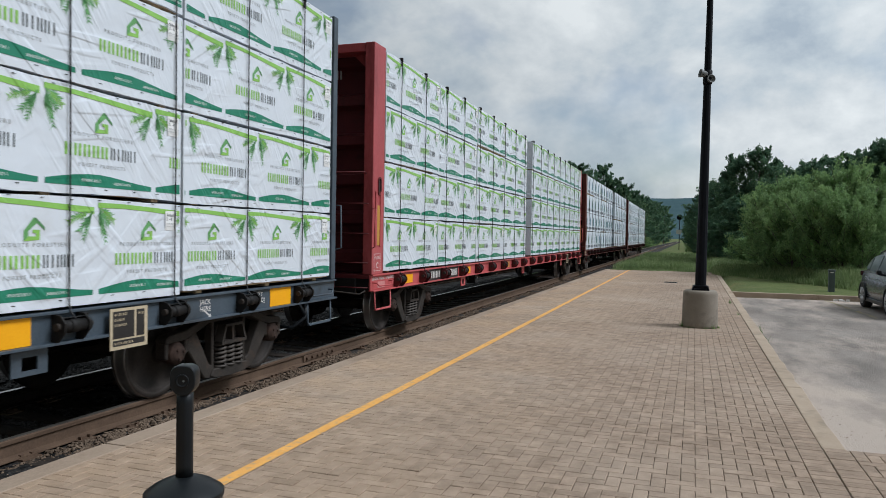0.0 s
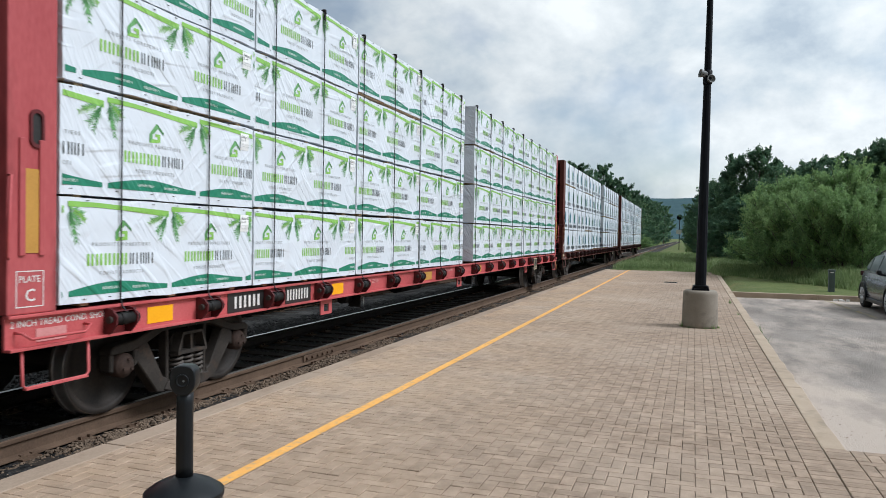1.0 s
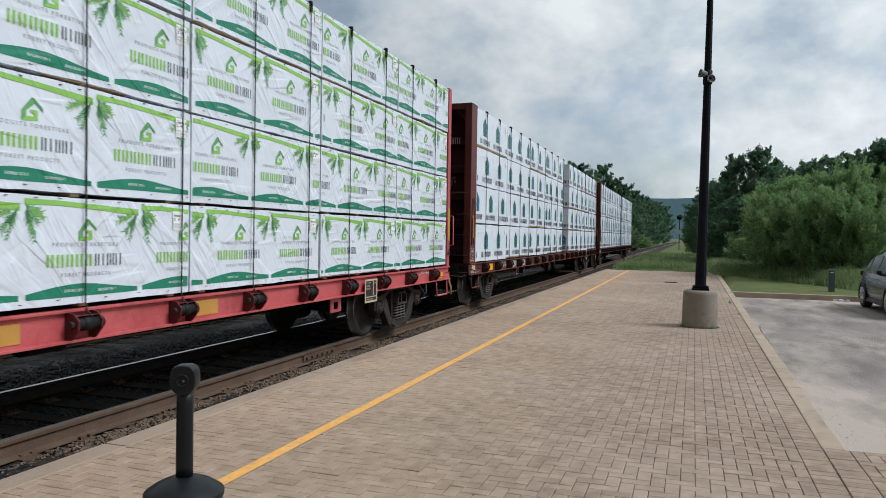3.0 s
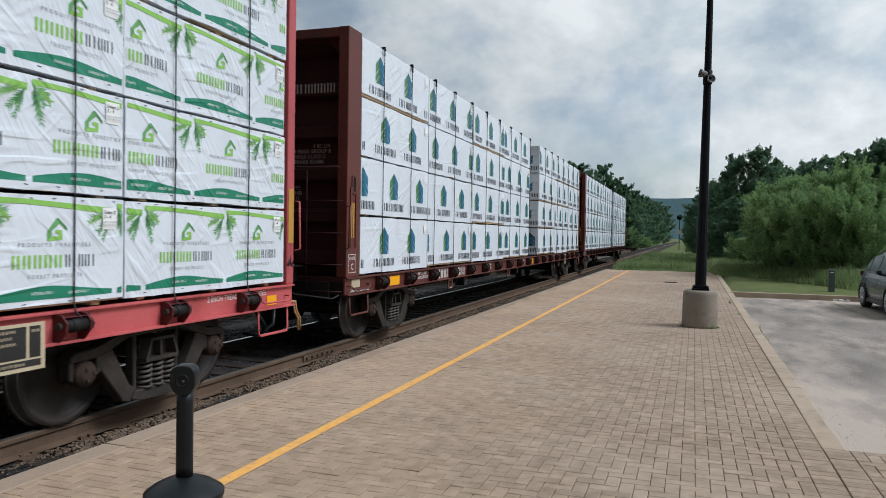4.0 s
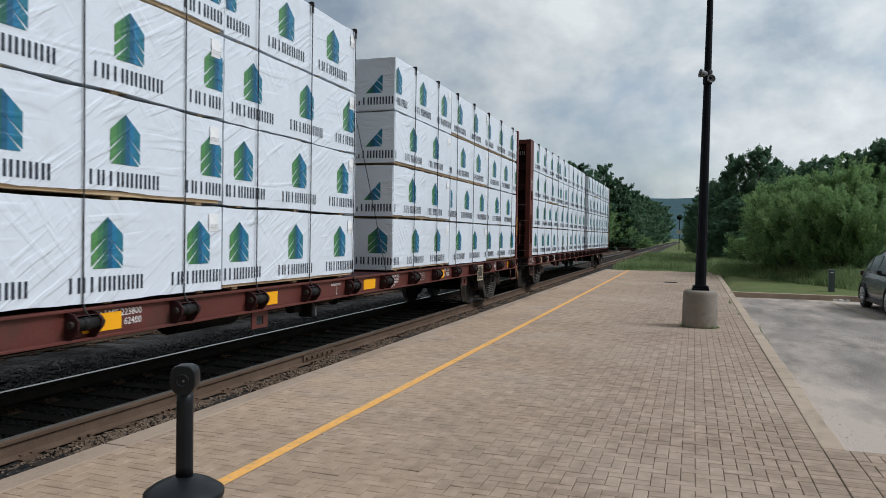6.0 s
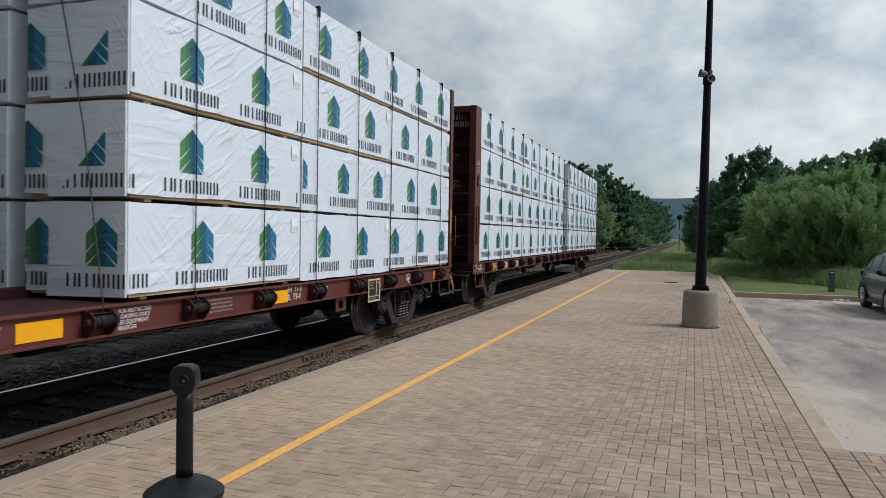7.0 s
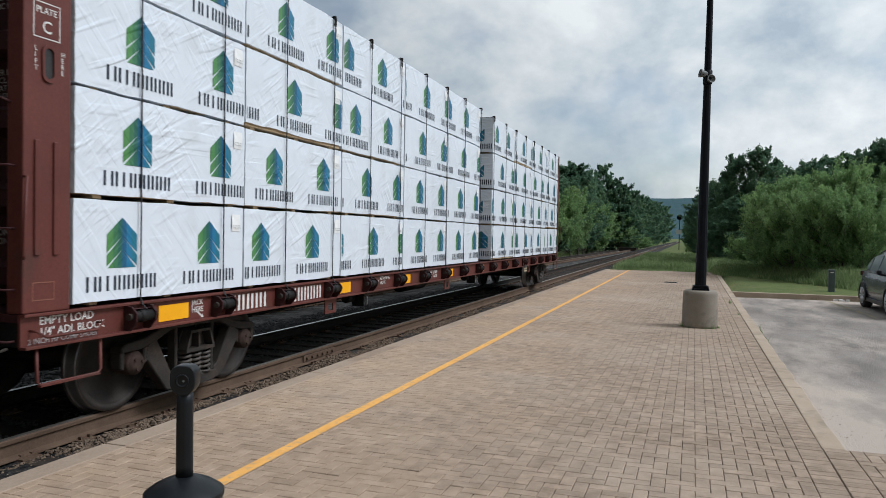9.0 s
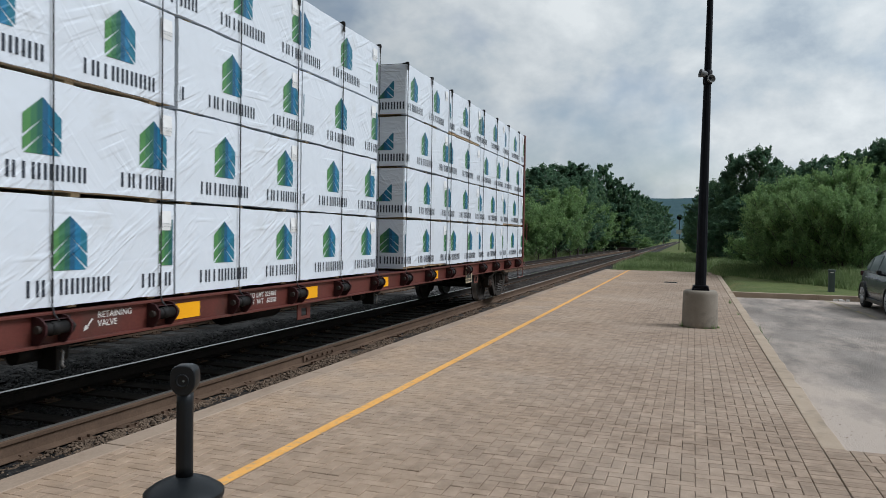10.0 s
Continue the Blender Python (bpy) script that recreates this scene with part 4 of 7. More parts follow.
def guard_mesh():
    """Bent strap-like guard where the cable goes over the top edge of the load."""
    bm = bmesh.new()
    box(bm, 0.004, 0.016, -0.022, 0.022, -0.10, 0.02)
    box(bm, -0.09, 0.016, -0.022, 0.022, 0.016, 0.028)
    pipe(bm, [(-0.05, 0, 0.02), (-0.01, 0.006, 0.034), (0.012, -0.004, 0.03), (0.014, 0, -0.02)], 0.016, 6)
    return mesh_of("corner_guard", bm, "black_iron")


SHARED = {"wheel": wheel_mesh(), "axle": axle_mesh(), "cap": cap_mesh(), "frame": side_frame_mesh(), "spring": spring_mesh(), "bolster": bolster_mesh(),
          "brake": brake_beam_mesh(), "cable": cable_mesh(4.568, 0.94), "guard": guard_mesh()}


def place(name, me, parent, m, label=""):
    o = new(name, me)
    o.parent = parent
    o.matrix_basis = m
    if label:
        tagged(o, label)
    return o


WHEELS = []


def add_truck(car, y):
    bol = place("truck", SHARED["bolster"], car, pose(0, y, 0), "greasy brown cast-steel truck")
    for s in (-1, 1):
        place("side_frame", SHARED["frame"], bol, pose(s * 1.0, 0, 0))
        for k in (-1, 0, 1):
            for q in (0, 1):
                place("spring", SHARED["spring"], bol, pose(s * (1.035 - 0.13 * q), 0.150 * k, 0.222))
    place("brake_beam", SHARED["brake"], bol, pose(0, 0, 0))
    for e in (-1, 1):
        ax = place("wheelset", SHARED["axle"], car, pose(0, y + e * HALF_BASE, WHEEL), "steel wheelset, turning")
        for s in (-1, 1):
            place("wheel", SHARED["wheel"], ax, pose(s * 0.754, 0, 0, 0, 0, 0 if s > 0 else 180))
            place("bearing_cap", SHARED["cap"], ax, pose(s * 1.02, 0, 0, 0, 0, 0 if s > 0 else 180))
        WHEELS.append((ax, 0, y + e * HALF_BASE, WHEEL))


def bulkhead(car, body, dark, front, yo, yi, sign, hi=4.61):
    """End wall: two corner posts, a panel set back between them, and cross ribs. yo: outer face, yi: face at the load."""
    a, b = min(yo, yi), max(yo, yi)
    for s in (-1, 1):
        bm = bmesh.new()
        w = 0.16
        box(bm, s * SILL - s * w, s * SILL, a, b, 1.049, hi, 0.012)
        # raised stiffeners and lift hole rim on the flank
        if b - a > 0.3:
            mid = (a + b) / 2
            for dy in (-0.10, 0.07):
                box(bm, s * SILL, s * (SILL + 0.018), mid + dy - 0.025, mid + dy + 0.025, 1.48, 2.34, 0.006)
        part("corner_post", bm, body, car)
    bm = bmesh.new()
    back = yi - sign * 0.03
    box(bm, -SILL + 0.16, SILL - 0.16, min(back, back + sign * 0.02), max(back, back + sign * 0.02), 1.06, hi - 0.03)
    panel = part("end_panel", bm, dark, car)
    depth = abs(yo - yi)
    for k in range(6):
        z = 1.30 + k * 0.62
        bm = bmesh.new()
        d0, d1 = back + sign * 0.02, back + sign * (0.02 + min(0.14, depth * 0.5))
        slab_z = [(z - 0.13, d0), (z - 0.07, d1), (z + 0.07, d1), (z + 0.13, d0)]
        lo = [bm.verts.new((-SILL + 0.162, d, zz)) for zz, d in slab_z]
        hi_v = [bm.verts.new((SILL - 0.162, d, zz)) for zz, d in slab_z]
        for q in range(4):
            bm.faces.new((lo[q], lo[(q + 1) % 4], hi_v[(q + 1) % 4], hi_v[q]))
        bm.faces.new(lo); bm.faces.new(hi_v)
        bmesh.ops.recalc_face_normals(bm, faces=bm.faces)
        part("rib", bm, dark, panel)
    bm = bmesh.new()
    box(bm, -SILL + 0.162, SILL - 0.162, a + 0.01, b - 0.01, hi - 0.14, hi - 0.004, 0.01)
    for s in (-1, 1):
        slab_pts = [(s * (SILL - 0.162), hi - 0.14), (s * (SILL - 0.162), hi - 0.42), (s * (SILL - 0.45), hi - 0.14)]
        lo = [bm.verts.new((x, (a + b) / 2 - 0.01, z)) for x, z in slab_pts]
        h2 = [bm.verts.new((x, (a + b) / 2 + 0.01, z)) for x, z in slab_pts]
        bm.faces.new(lo); bm.faces.new(h2[::-1])
        for q in range(3):
            bm.faces.new((lo[q], h2[q], h2[(q + 1) % 3], lo[(q + 1) % 3]))
    bmesh.ops.recalc_face_normals(bm, faces=bm.faces)
    part("top_beam", bm, body, car)
    return panel


def lift_hole(car, y, z, w, h):
    """Rounded raised rim in the post's flank; a black face stands for the opening's dark."""
    bm = bmesh.new()
    n = 20
    def ring(rw, rh, x):
        out = []
        for k in range(n):
            a = 2 * math.pi * k / n
            c, s = math.cos(a), math.sin(a)
            out.append(bm.verts.new((x, y + rw * c, z + (rh - rw) * (1 if s > 0 else -1) + rw * s)))
        return out
    r0, r1, r2, r3 = ring(w * 0.75, h * 0.62, SILL), ring(w * 0.75, h * 0.62, SILL + 0.016), ring(w * 0.5, h * 0.5, SILL + 0.016), ring(w * 0.5, h * 0.5, SILL + 0.002)
    for a, b in ((r0, r1), (r1, r2), (r2, r3)):
        for k in range(n):
            bm.faces.new((a[k], a[(k + 1) % n], b[(k + 1) % n], b[k]))
    # closed face, black in place of the hole's own dark
    f = bm.faces.new(r3)
    f.material_index = 1
    bmesh.ops.recalc_face_normals(bm, faces=bm.faces)
    return bm


def build_car(label, body, dark, L, front_depth, rear_depth, iron, first=0.70, gap=1.2, post=None, slack=(), plates=(4.45, 9.5), valve_at=0.0):
    car = thing("centerbeam_flatcar", label, "freight car", group="freight cars of the train")
    yf, yr = -0.03 - front_depth, L + 0.02 + rear_depth
    bm = bmesh.new()
    box(bm, -SILL + 0.05, SILL - 0.05, yf, yr, 0.985, 1.045)
    for y in np.arange(1.3, L - 0.5, 1.2):
        box(bm, -SILL + 0.06, SILL - 0.06, y - 0.06, y + 0.06, 0.84, 0.985)
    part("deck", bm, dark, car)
    for s in (-1, 1):
        bm = bmesh.new()
        x0, x1 = s * (SILL - 0.045), s * (SILL - 0.02)
        box(bm, x0, x1, yf, yr, 0.805, 1.03)
        box(bm, s * (SILL - 0.05), s * (SILL + 0.02), yf + 0.004, yr - 0.004, 1.025, 1.048, 0.004)
        box(bm, s * (SILL - 0.05), s * (SILL + 0.035), yf + 0.004, yr - 0.004, 0.785, 0.808, 0.004)
        part("side_sill", bm, body, car)
    # centre sill and draft gear
    bm = bmesh.new()
    for s in (-1, 1):
        for y in (yf + 0.02, yr - 0.14):
            box(bm, min(s * 1.0, s * (SILL - 0.06)), max(s * 1.0, s * (SILL - 0.06)), y, y + 0.12, 0.80, 0.985)
    box(bm, -0.19, 0.19, yf - 0.45, yr + 0.45, 0.66, 0.98, 0.01)
    for y in (yf, yr):
        box(bm, -1.0, 1.0, y - 0.03, y + 0.03, 0.76, 0.985)
    part("center_sill", bm, "black_iron", car)
    for y, s in ((yf, -1), (yr, 1)):
        bm = bmesh.new()
        box(bm, -0.075, 0.075, min(y + s * 0.4, y + s * 0.72), max(y + s * 0.4, y + s * 0.72), 0.72, 0.88, 0.02)
        slab(bm, [(-0.14, y + s * 0.68), (0.12, y + s * 0.68), (0.17, y + s * 0.80), (0.10, y + s * 0.86), (0.03, y + s * 0.80), (-0.06, y + s * 0.82), (-0.10, y + s * 0.90), (-0.17, y + s * 0.88)], 0.66, 0.94)
        part("coupler", bm, "truck_iron", car)
        bm = bmesh.new()
        pipe(bm, [(0.2, y + s * 0.45, 0.72), (0.42, y + s * 0.5, 0.62), (0.48, y + s * 0.62, 0.42), (0.34, y + s * 0.76, 0.27), (0.14, y + s * 0.84, 0.30)], 0.027, 8)
        part("brake_hose", bm, "black_plastic", car)
        bm = bmesh.new()
        pipe(bm, [(1.18, y + s * 0.05, 0.80), (1.16, y + s * 0.20, 0.76), (0.6, y + s * 0.22, 0.80), (0.12, y + s * 0.45, 0.98)], 0.012, 6)
        part("uncoupling_lever", bm, "truck_iron", car)
    # centre beam: chords, posts and slanting braces
    bm = bmesh.new()
    box(bm, -0.10, 0.10, 0, L, 4.34, 4.50, 0.01)
    box(bm, -0.10, 0.10, 0, L, 1.05, 1.13)
    for k in range(10):
        y = L * k / 9
        box(bm, -0.07, 0.07, max(0, y - 0.06), min(L, y + 0.06), 1.13, 4.34)
        if k < 9 and k not in (4, 5):
            y1 = L * (k + 1) / 9
            rod(bm, (0, y, 1.2), (0, y1, 4.3), 0.045, seg=6)
    part("center_beam", bm, dark, car)
    bulkhead(car, post or body, dark, True, yf, -0.03, -1)
    bulkhead(car, post or body, dark, False, yr, L + 0.02, 1)
    add_truck(car, 1.79)
    add_truck(car, L - 1.97)
    # winches, cables and guards along the load
    wm = winch_mesh(iron)
    y = first
    k = 0
    rnd = random.Random(int(L * 100))
    while y < L - 0.3:
        place("winch", wm, car, pose(SILL - 0.02, y, 0.93), "sling winch with wound cable")
        j = rnd.uniform(-0.02, 0.02)
        if k not in slack:
            place("tie_down_cable", SHARED["cable"], car, pose(SILL + 0.004, y + 0.02 + j, 0), "thin black steel tie-down cable")
            place("corner_guard", SHARED["guard"], car, pose(SILL + 0.004, y + 0.02 + j, 4.566, 0, 0, rnd.uniform(-12, 12)))
        y += gap
        k += 1
    # stirrup steps, sill handholds
    for y0, y1 in ((yf + 0.13, yf + 0.75), (yr - 0.75, yr - 0.13)):
        bm = bmesh.new()
        pipe(bm, [(SILL - 0.01, y0, 0.80), (SILL + 0.0, y0, 0.53), (SILL, y0 + 0.03, 0.50), (SILL, y1 - 0.03, 0.50), (SILL, y1, 0.53), (SILL - 0.01, y1, 0.80)], 0.013, 6)
        box(bm, SILL - 0.02, SILL + 0.02, y0 + 0.02, y1 - 0.02, 0.488, 0.50)
        part("stirrup_step", bm, body, car)
        bm = bmesh.new()
        zz = 0.92
        pipe(bm, [(SILL - 0.02, y0 - 0.05, zz), (SILL + 0.05, y0 - 0.05, zz), (SILL + 0.065, y0 + 0.02, zz - 0.05), (SILL + 0.065, y1 - 0.10, zz - 0.05), (SILL + 0.05, y1 - 0.03, zz), (SILL - 0.02, y1 - 0.03, zz)], 0.011, 6)
        part("handhold", bm, body, car)
    # ladder and handrails on the front end, with a crossover walkway
    for y, s in ((yf, -1), (yr, 1)):
        for z in (0.85, 1.23, 1.68, 2.14):
            bm = bmesh.new()
            pipe(bm, [(0.66, y + s * 0.01, z), (0.66, y + s * 0.07, z), (1.20, y + s * 0.07, z), (1.20, y + s * 0.01, z)], 0.010, 6)
            part("ladder_rung", bm, dark, car)
        bm = bmesh.new()
        pipe(bm, [(0.66, y + s * 0.06, 0.83), (0.66, y + s * 0.06, 2.62)], 0.012, 6)
        part("ladder_stile", bm, dark, car)
        bm = bmesh.new()
        pipe(bm, [(-1.15, y + s * 0.01, 2.60), (-1.15, y + s * 0.08, 2.62), (1.16, y + s * 0.08, 2.62), (1.16, y + s * 0.01, 2.60)], 0.011, 6)
        part("handrail", bm, dark, car)
        bm = bmesh.new()
        pipe(bm, [(SILL + 0.01, y + s * 0.0, 2.06), (SILL + 0.06, y + s * 0.02, 2.06), (SILL + 0.06, y + s * 0.05, 1.48), (SILL + 0.01, y + s * 0.0, 1.46)], 0.011, 6)
        part("grab_iron", bm, body, car)
        bm = bmesh.new()
        a, b = sorted((y + s * 0.02, y + s * 0.50))
        box(bm, -1.0, 0.60, a, b, 1.19, 1.215)
        for x in (-0.8, 0.45):
            box(bm, x, x + 0.05, a, b, 0.98, 1.19)
        part("walkway", bm, "black_iron", car, "dark steel crossover walkway")
    # underframe gear
    bm = bmesh.new()
    rod(bm, (0.45, L * 0.40, 0.72), (0.45, L * 0.40 + 1.1, 0.72), 0.19, seg=18)
    part("air_reservoir", bm, "black_iron", car)
    bm = bmesh.new()
    rod(bm, (0.55, L * 0.58, 0.72), (0.55, L * 0.58 + 0.4, 0.72), 0.13, seg=16)
    pipe(bm, [(0.5, 3.0, 0.68), (0.5, L - 3.0, 0.68)], 0.018, 6)
    pipe(bm, [(0.1, 2.4, 0.50), (0.2, L * 0.5, 0.62), (0.1, L - 2.4, 0.50)], 0.02, 6)
    part("brake_rigging", bm, "black_iron", car)
    for y in (5.8, valve_at or L * 0.5 + 0.9):
        bm = bmesh.new()
        box(bm, 0.90, 1.10, y - 0.02, y + 0.02, 0.55, 0.80, 0.006)
        box(bm, 0.80, 1.02, y + 0.02, y + 0.20, 0.60, 0.80, 0.03)
        rod(bm, (0.90, y - 0.25, 0.68), (0.90, y - 0.02, 0.68), 0.07, seg=14)
        valve = part("control_valve", bm, "black_iron", car)
        bm = bmesh.new()
        pipe(bm, [(1.11, y, 0.72), (1.15, y, 0.70), (1.15, y - 0.01, 0.60), (1.13, y + 0.03, 0.57)], 0.010, 6)
        part("bleed_handle", bm, "alloy_grey", valve, "pale steel bleed handle")
    for y in (*plates, L - 4.7):
        bm = bmesh.new()
        x0, x1 = SILL - 0.06, SILL - 0.045
        box(bm, x0, x1, y - 0.16, y - 0.07, 0.58, 0.79); box(bm, x0, x1, y + 0.07, y + 0.16, 0.58, 0.79)
        box(bm, x0, x1, y - 0.07, y + 0.07, 0.72, 0.79); box(bm, x0, x1, y - 0.07, y + 0.07, 0.58, 0.62)
        part("hanger_plate", bm, body, car)
    return car, yf, yr


def amber_plates(car, ys, w=0.42, z=0.835, h=0.15, mat="amber"):
    for y in ys:
        plate(car, w, h, on_side(SILL - 0.018, y, z), mat, "reflector", "amber reflective strip")


def plate_c(car, y, z):
    f = frame_outline(car, 0.24, 0.27, 0.008, on_side(SILL + 0.003, y, z))
    lettering("PLATE", 0.068, f, pose(0.022, 0.185, 0.001))
    lettering("C", 0.13, f, pose(0.075, 0.045, 0.001))


def stencil_board(car, y, z, w=0.44, h=0.35):
    b = plate(car, w, h, on_side(SILL + 0.037, y, z), "tan_paint", "stencil_board", "black stencil board with a tan border", 0.006)
    plate(b, w * 0.56, h * 0.66, pose(0.03, h * 0.27, 0.004), "black_panel", "board_field")
    plate(b, w * 0.22, h * 0.66, pose(0.03 + w * 0.62, h * 0.27, 0.004), "black_panel", "board_field")
    plate(b, w * 0.85, h * 0.14, pose(0.03, 0.03, 0.004), "black_panel", "board_field")
    for k in range(3):
        bars(b, 5 - k % 2, 0.02, 0.022, 0.01, pose(0.045, h * 0.82 - 0.045 * k, 0.0095), "tan_paint")
    bars(b, 7, 0.02, 0.022, 0.012, pose(0.05, 0.042, 0.0095), "tan_paint")
    bars(b, 2, 0.025, 0.022, 0.012, pose(0.05 + w * 0.62, h * 0.8, 0.0095), "tan_paint")


def jack_here(car, y, z):
    lettering("JACK\nHERE", 0.075, car, on_side(SILL - 0.016, y, z))
    bm = bmesh.new()
    for a in ((0, 0.05, 0.11, 0.0, 0.012),):
        bm.faces.new([bm.verts.new(p) for p in ((0.0, 0.05, 0), (0.012, 0.062, 0), (0.10, 0.0, 0), (0.09, -0.012, 0))])
    bm.faces.new([bm.verts.new(p) for p in ((0.12, -0.02, 0), (0.075, -0.015, 0), (0.105, 0.02, 0))])
    part("painted_arrow", bm, "stencil", car, at=on_side(SILL - 0.016, y + 0.06, z - 0.115))


def end_writing(car, yp, rows):
    for words, x, z, size, mat in rows:
        lettering(words, size, car, on_end(x, yp, z), mat)


def hoses(car, y, s):
    for d in (0.0, 0.05):
        bm = bmesh.new()
        pipe(bm, [(SILL - 0.12, y + s * (0.02 + d), 0.84), (SILL - 0.05, y + s * (0.10 + d), 0.82), (SILL - 0.03, y + s * (0.10 + d), 0.70),
                  (SILL - 0.02, y + s * (0.16 + d), 0.62), (SILL - 0.02, y + s * (0.17 + d), 0.46)], 0.013, 7)
        part("air_hose", bm, "hose_yellow", car, "yellowed rubber end hose")


# ---- the train ----
def shift(t):
    """How far along the track the train stands, against its place at nine seconds: it slows a little."""
    return -5.807 * (t - 9) + 0.028 * (t - 9) ** 2


TIMES = [0.5 * k for k in range(21)]
MOVING = []      # (thing, place in the train)


def carry(ob, x, y, z):
    ob.matrix_basis = pose(TRACK + x, y + shift(0), RAIL + z)
    MOVING.append((ob, x, y, z))
    return ob


def lift_part(car, y, z, mat, w=0.085, h=0.23):
    part("lift_hole", lift_hole(car, y, z, w, h), [mat, "black_panel"], car, "oval lifting hole, its dark painted on a closed face")


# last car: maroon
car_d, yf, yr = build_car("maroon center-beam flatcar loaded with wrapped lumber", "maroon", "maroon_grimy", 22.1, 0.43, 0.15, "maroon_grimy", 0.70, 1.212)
carry(car_d, 0, 4.486, 0)
plate_c(car_d, -0.38, 3.10)
lift_part(car_d, -0.245, 2.92, "maroon")
lettering("L\nI\nF\nT", 0.05, car_d, on_side(SILL + 0.003, -0.37, 3.0), "stencil")
lettering("H\nE\nR\nE", 0.05, car_d, on_side(SILL + 0.003, -0.13, 3.0), "stencil")
frame_outline(car_d, 0.2, 0.14, 0.008, on_side(SILL + 0.003, -0.38, 1.14), "rust_red")
lettering("EMPTY LOAD\n1/4\" ADJ. BLOCK", 0.088, car_d, on_side(SILL - 0.016, -0.30, 0.955), "stencil")
lettering("2 INCH HF COMP SHOES", 0.06, car_d, on_side(SILL - 0.016, -0.40, 0.815), "stencil_dim")
amber_plates(car_d, (1.0, 4.58, 6.95, 9.37, 11.74, 14.2, 19.0), mat="amber")
jack_here(car_d, 1.47, 0.95)
bars(car_d, 4, 0.14, 0.17, 0.03, on_side(SILL - 0.016, 2.15, 0.825))
bars(car_d, 5, 0.125, 0.17, 0.035, on_side(SILL - 0.016, 3.35, 0.825))
lettering("RETAINING\nVALVE", 0.075, car_d, on_side(SILL - 0.016, 6.05, 0.95))
bm = bmesh.new()
bm.faces.new([bm.verts.new(p) for p in ((0.10, 0.075, 0), (0.09, 0.085, 0), (0.03, 0.02, 0), (0.04, 0.012, 0))])
bm.faces.new([bm.verts.new(p) for p in ((0.0, -0.015, 0), (0.055, 0.01, 0), (0.022, 0.04, 0))])
part("painted_arrow", bm, "stencil", car_d, at=on_side(SILL - 0.016, 5.90, 0.87))
lettering("LD LMT 225800\nLT  WT   60200", 0.08, car_d, on_side(SILL - 0.016, 8.25, 0.94))
stencil_board(car_d, 16.3, 0.64)
end_writing(car_d, -0.032, [("SPRG 7 OC D-5\nSPRG 7 IC D-5", 0.28, 3.52, 0.070, "stencil_dim"),
                            ("CLASS K ROLLER BEAR\n36\" WHEELS H CLASS\n39\" INTERMEDIATE ROD\nEF511CE COUPLER", 0.07, 2.92, 0.068, "stencil_dim"),
                            ("CUSHION UNIT\nKEYSTONE", 0.30, 1.62, 0.075, "stencil_dim")])
bars(car_d, 4, 0.10, 0.13, 0.03, on_end(0.45, -0.19, 4.34)); bars(car_d, 5, 0.09, 0.13, 0.03, on_end(0.45, -0.19, 4.17))

# third car: maroon
car_c, yf, yr = build_car("dark maroon center-beam flatcar loaded with wrapped lumber", "maroon", "maroon_grimy", 22.19, 0.43, 0.15, "maroon_grimy", 0.74, 1.223, slack=(10,), valve_at=10.95)
carry(car_c, 0, -19.973, 0)
plate_c(car_c, -0.40, 1.11)
lift_part(car_c, -0.26, 2.38, "maroon")
for dy in (0.0, 0.06):
    plate(car_c, 0.032, 0.5, on_side(SILL + 0.019, -0.36 + dy, 1.62), "amber_dull", "reflector", "amber reflective strip")
lettering("2 INCH HF COMP SHOES", 0.06, car_c, on_side(SILL - 0.016, -0.30, 0.825), "stencil")
plate(car_c, 0.28, 0.12, on_side(SILL - 0.018, -0.25, 0.89), "tan_paint", "reflector", "faded reflective strip")
amber_plates(car_c, (1.165, 4.45, 6.9, 9.4, 12.23, 15.58, 18.95, 21.3))
lettering("JACK\nHERE", 0.075, car_c, on_side(SILL - 0.016, 2.18, 0.945)); lettering("EMPTY LOAD\n3/8 ADJ. BLOCK", 0.075, car_c, on_side(SILL - 0.016, 2.46, 0.945))
bars(car_c, 4, 0.15, 0.18, 0.035, on_side(SILL - 0.016, 3.46, 0.825))
bars(car_c, 3, 0.125, 0.18, 0.035, on_side(SILL - 0.016, 4.88, 0.825)); bars(car_c, 2, 0.125, 0.18, 0.035, on_side(SILL - 0.016, 5.76, 0.825))
lettering("LD LMT 223800\nLT  WT   62400", 0.085, car_c, on_side(SILL - 0.016, 7.0, 0.945))
lettering("IH  11-5\nIL  73-0", 0.10, car_c, on_side(SILL - 0.016, 16.0, 0.95)); lettering("75-0", 0.10, car_c, on_side(SILL - 0.016, 16.85, 0.90))
stencil_board(car_c, 18.22, 0.64)
lettering("FOR RESTRICTED\nLOADING ONLY\nSEE EQUIPMENT\nREGISTER", 0.052, car_c, on_side(SILL - 0.016, 13.23, 0.965))
for row in range(4):
    bars(car_c, 9, 0.045, 0.018, 0.012, on_side(SILL - 0.016, 14.37, 0.965 - 0.04 * row), "stencil_dim")
lettering("PRESSURE TAP", 0.044, car_c, on_side(SILL - 0.016, 11.18, 0.955))
bm = bmesh.new()
bm.faces.new([bm.verts.new(p) for p in ((-0.004, 0.02, 0), (0.004, 0.02, 0), (0.004, 0.12, 0), (-0.004, 0.12, 0))])
bm.faces.new([bm.verts.new(p) for p in ((0, 0, 0), (0.013, 0.02, 0), (-0.013, 0.02, 0))])
part("painted_arrow", bm, "stencil", car_c, at=on_side(SILL - 0.016, 11.35, 0.825))
for row in range(3):
    bars(car_c, 5 - row, 0.035, 0.022, 0.010, on_side(SILL - 0.016, 11.90 + 0.035 * row, 0.955 - 0.042 * row), "stencil_dim")
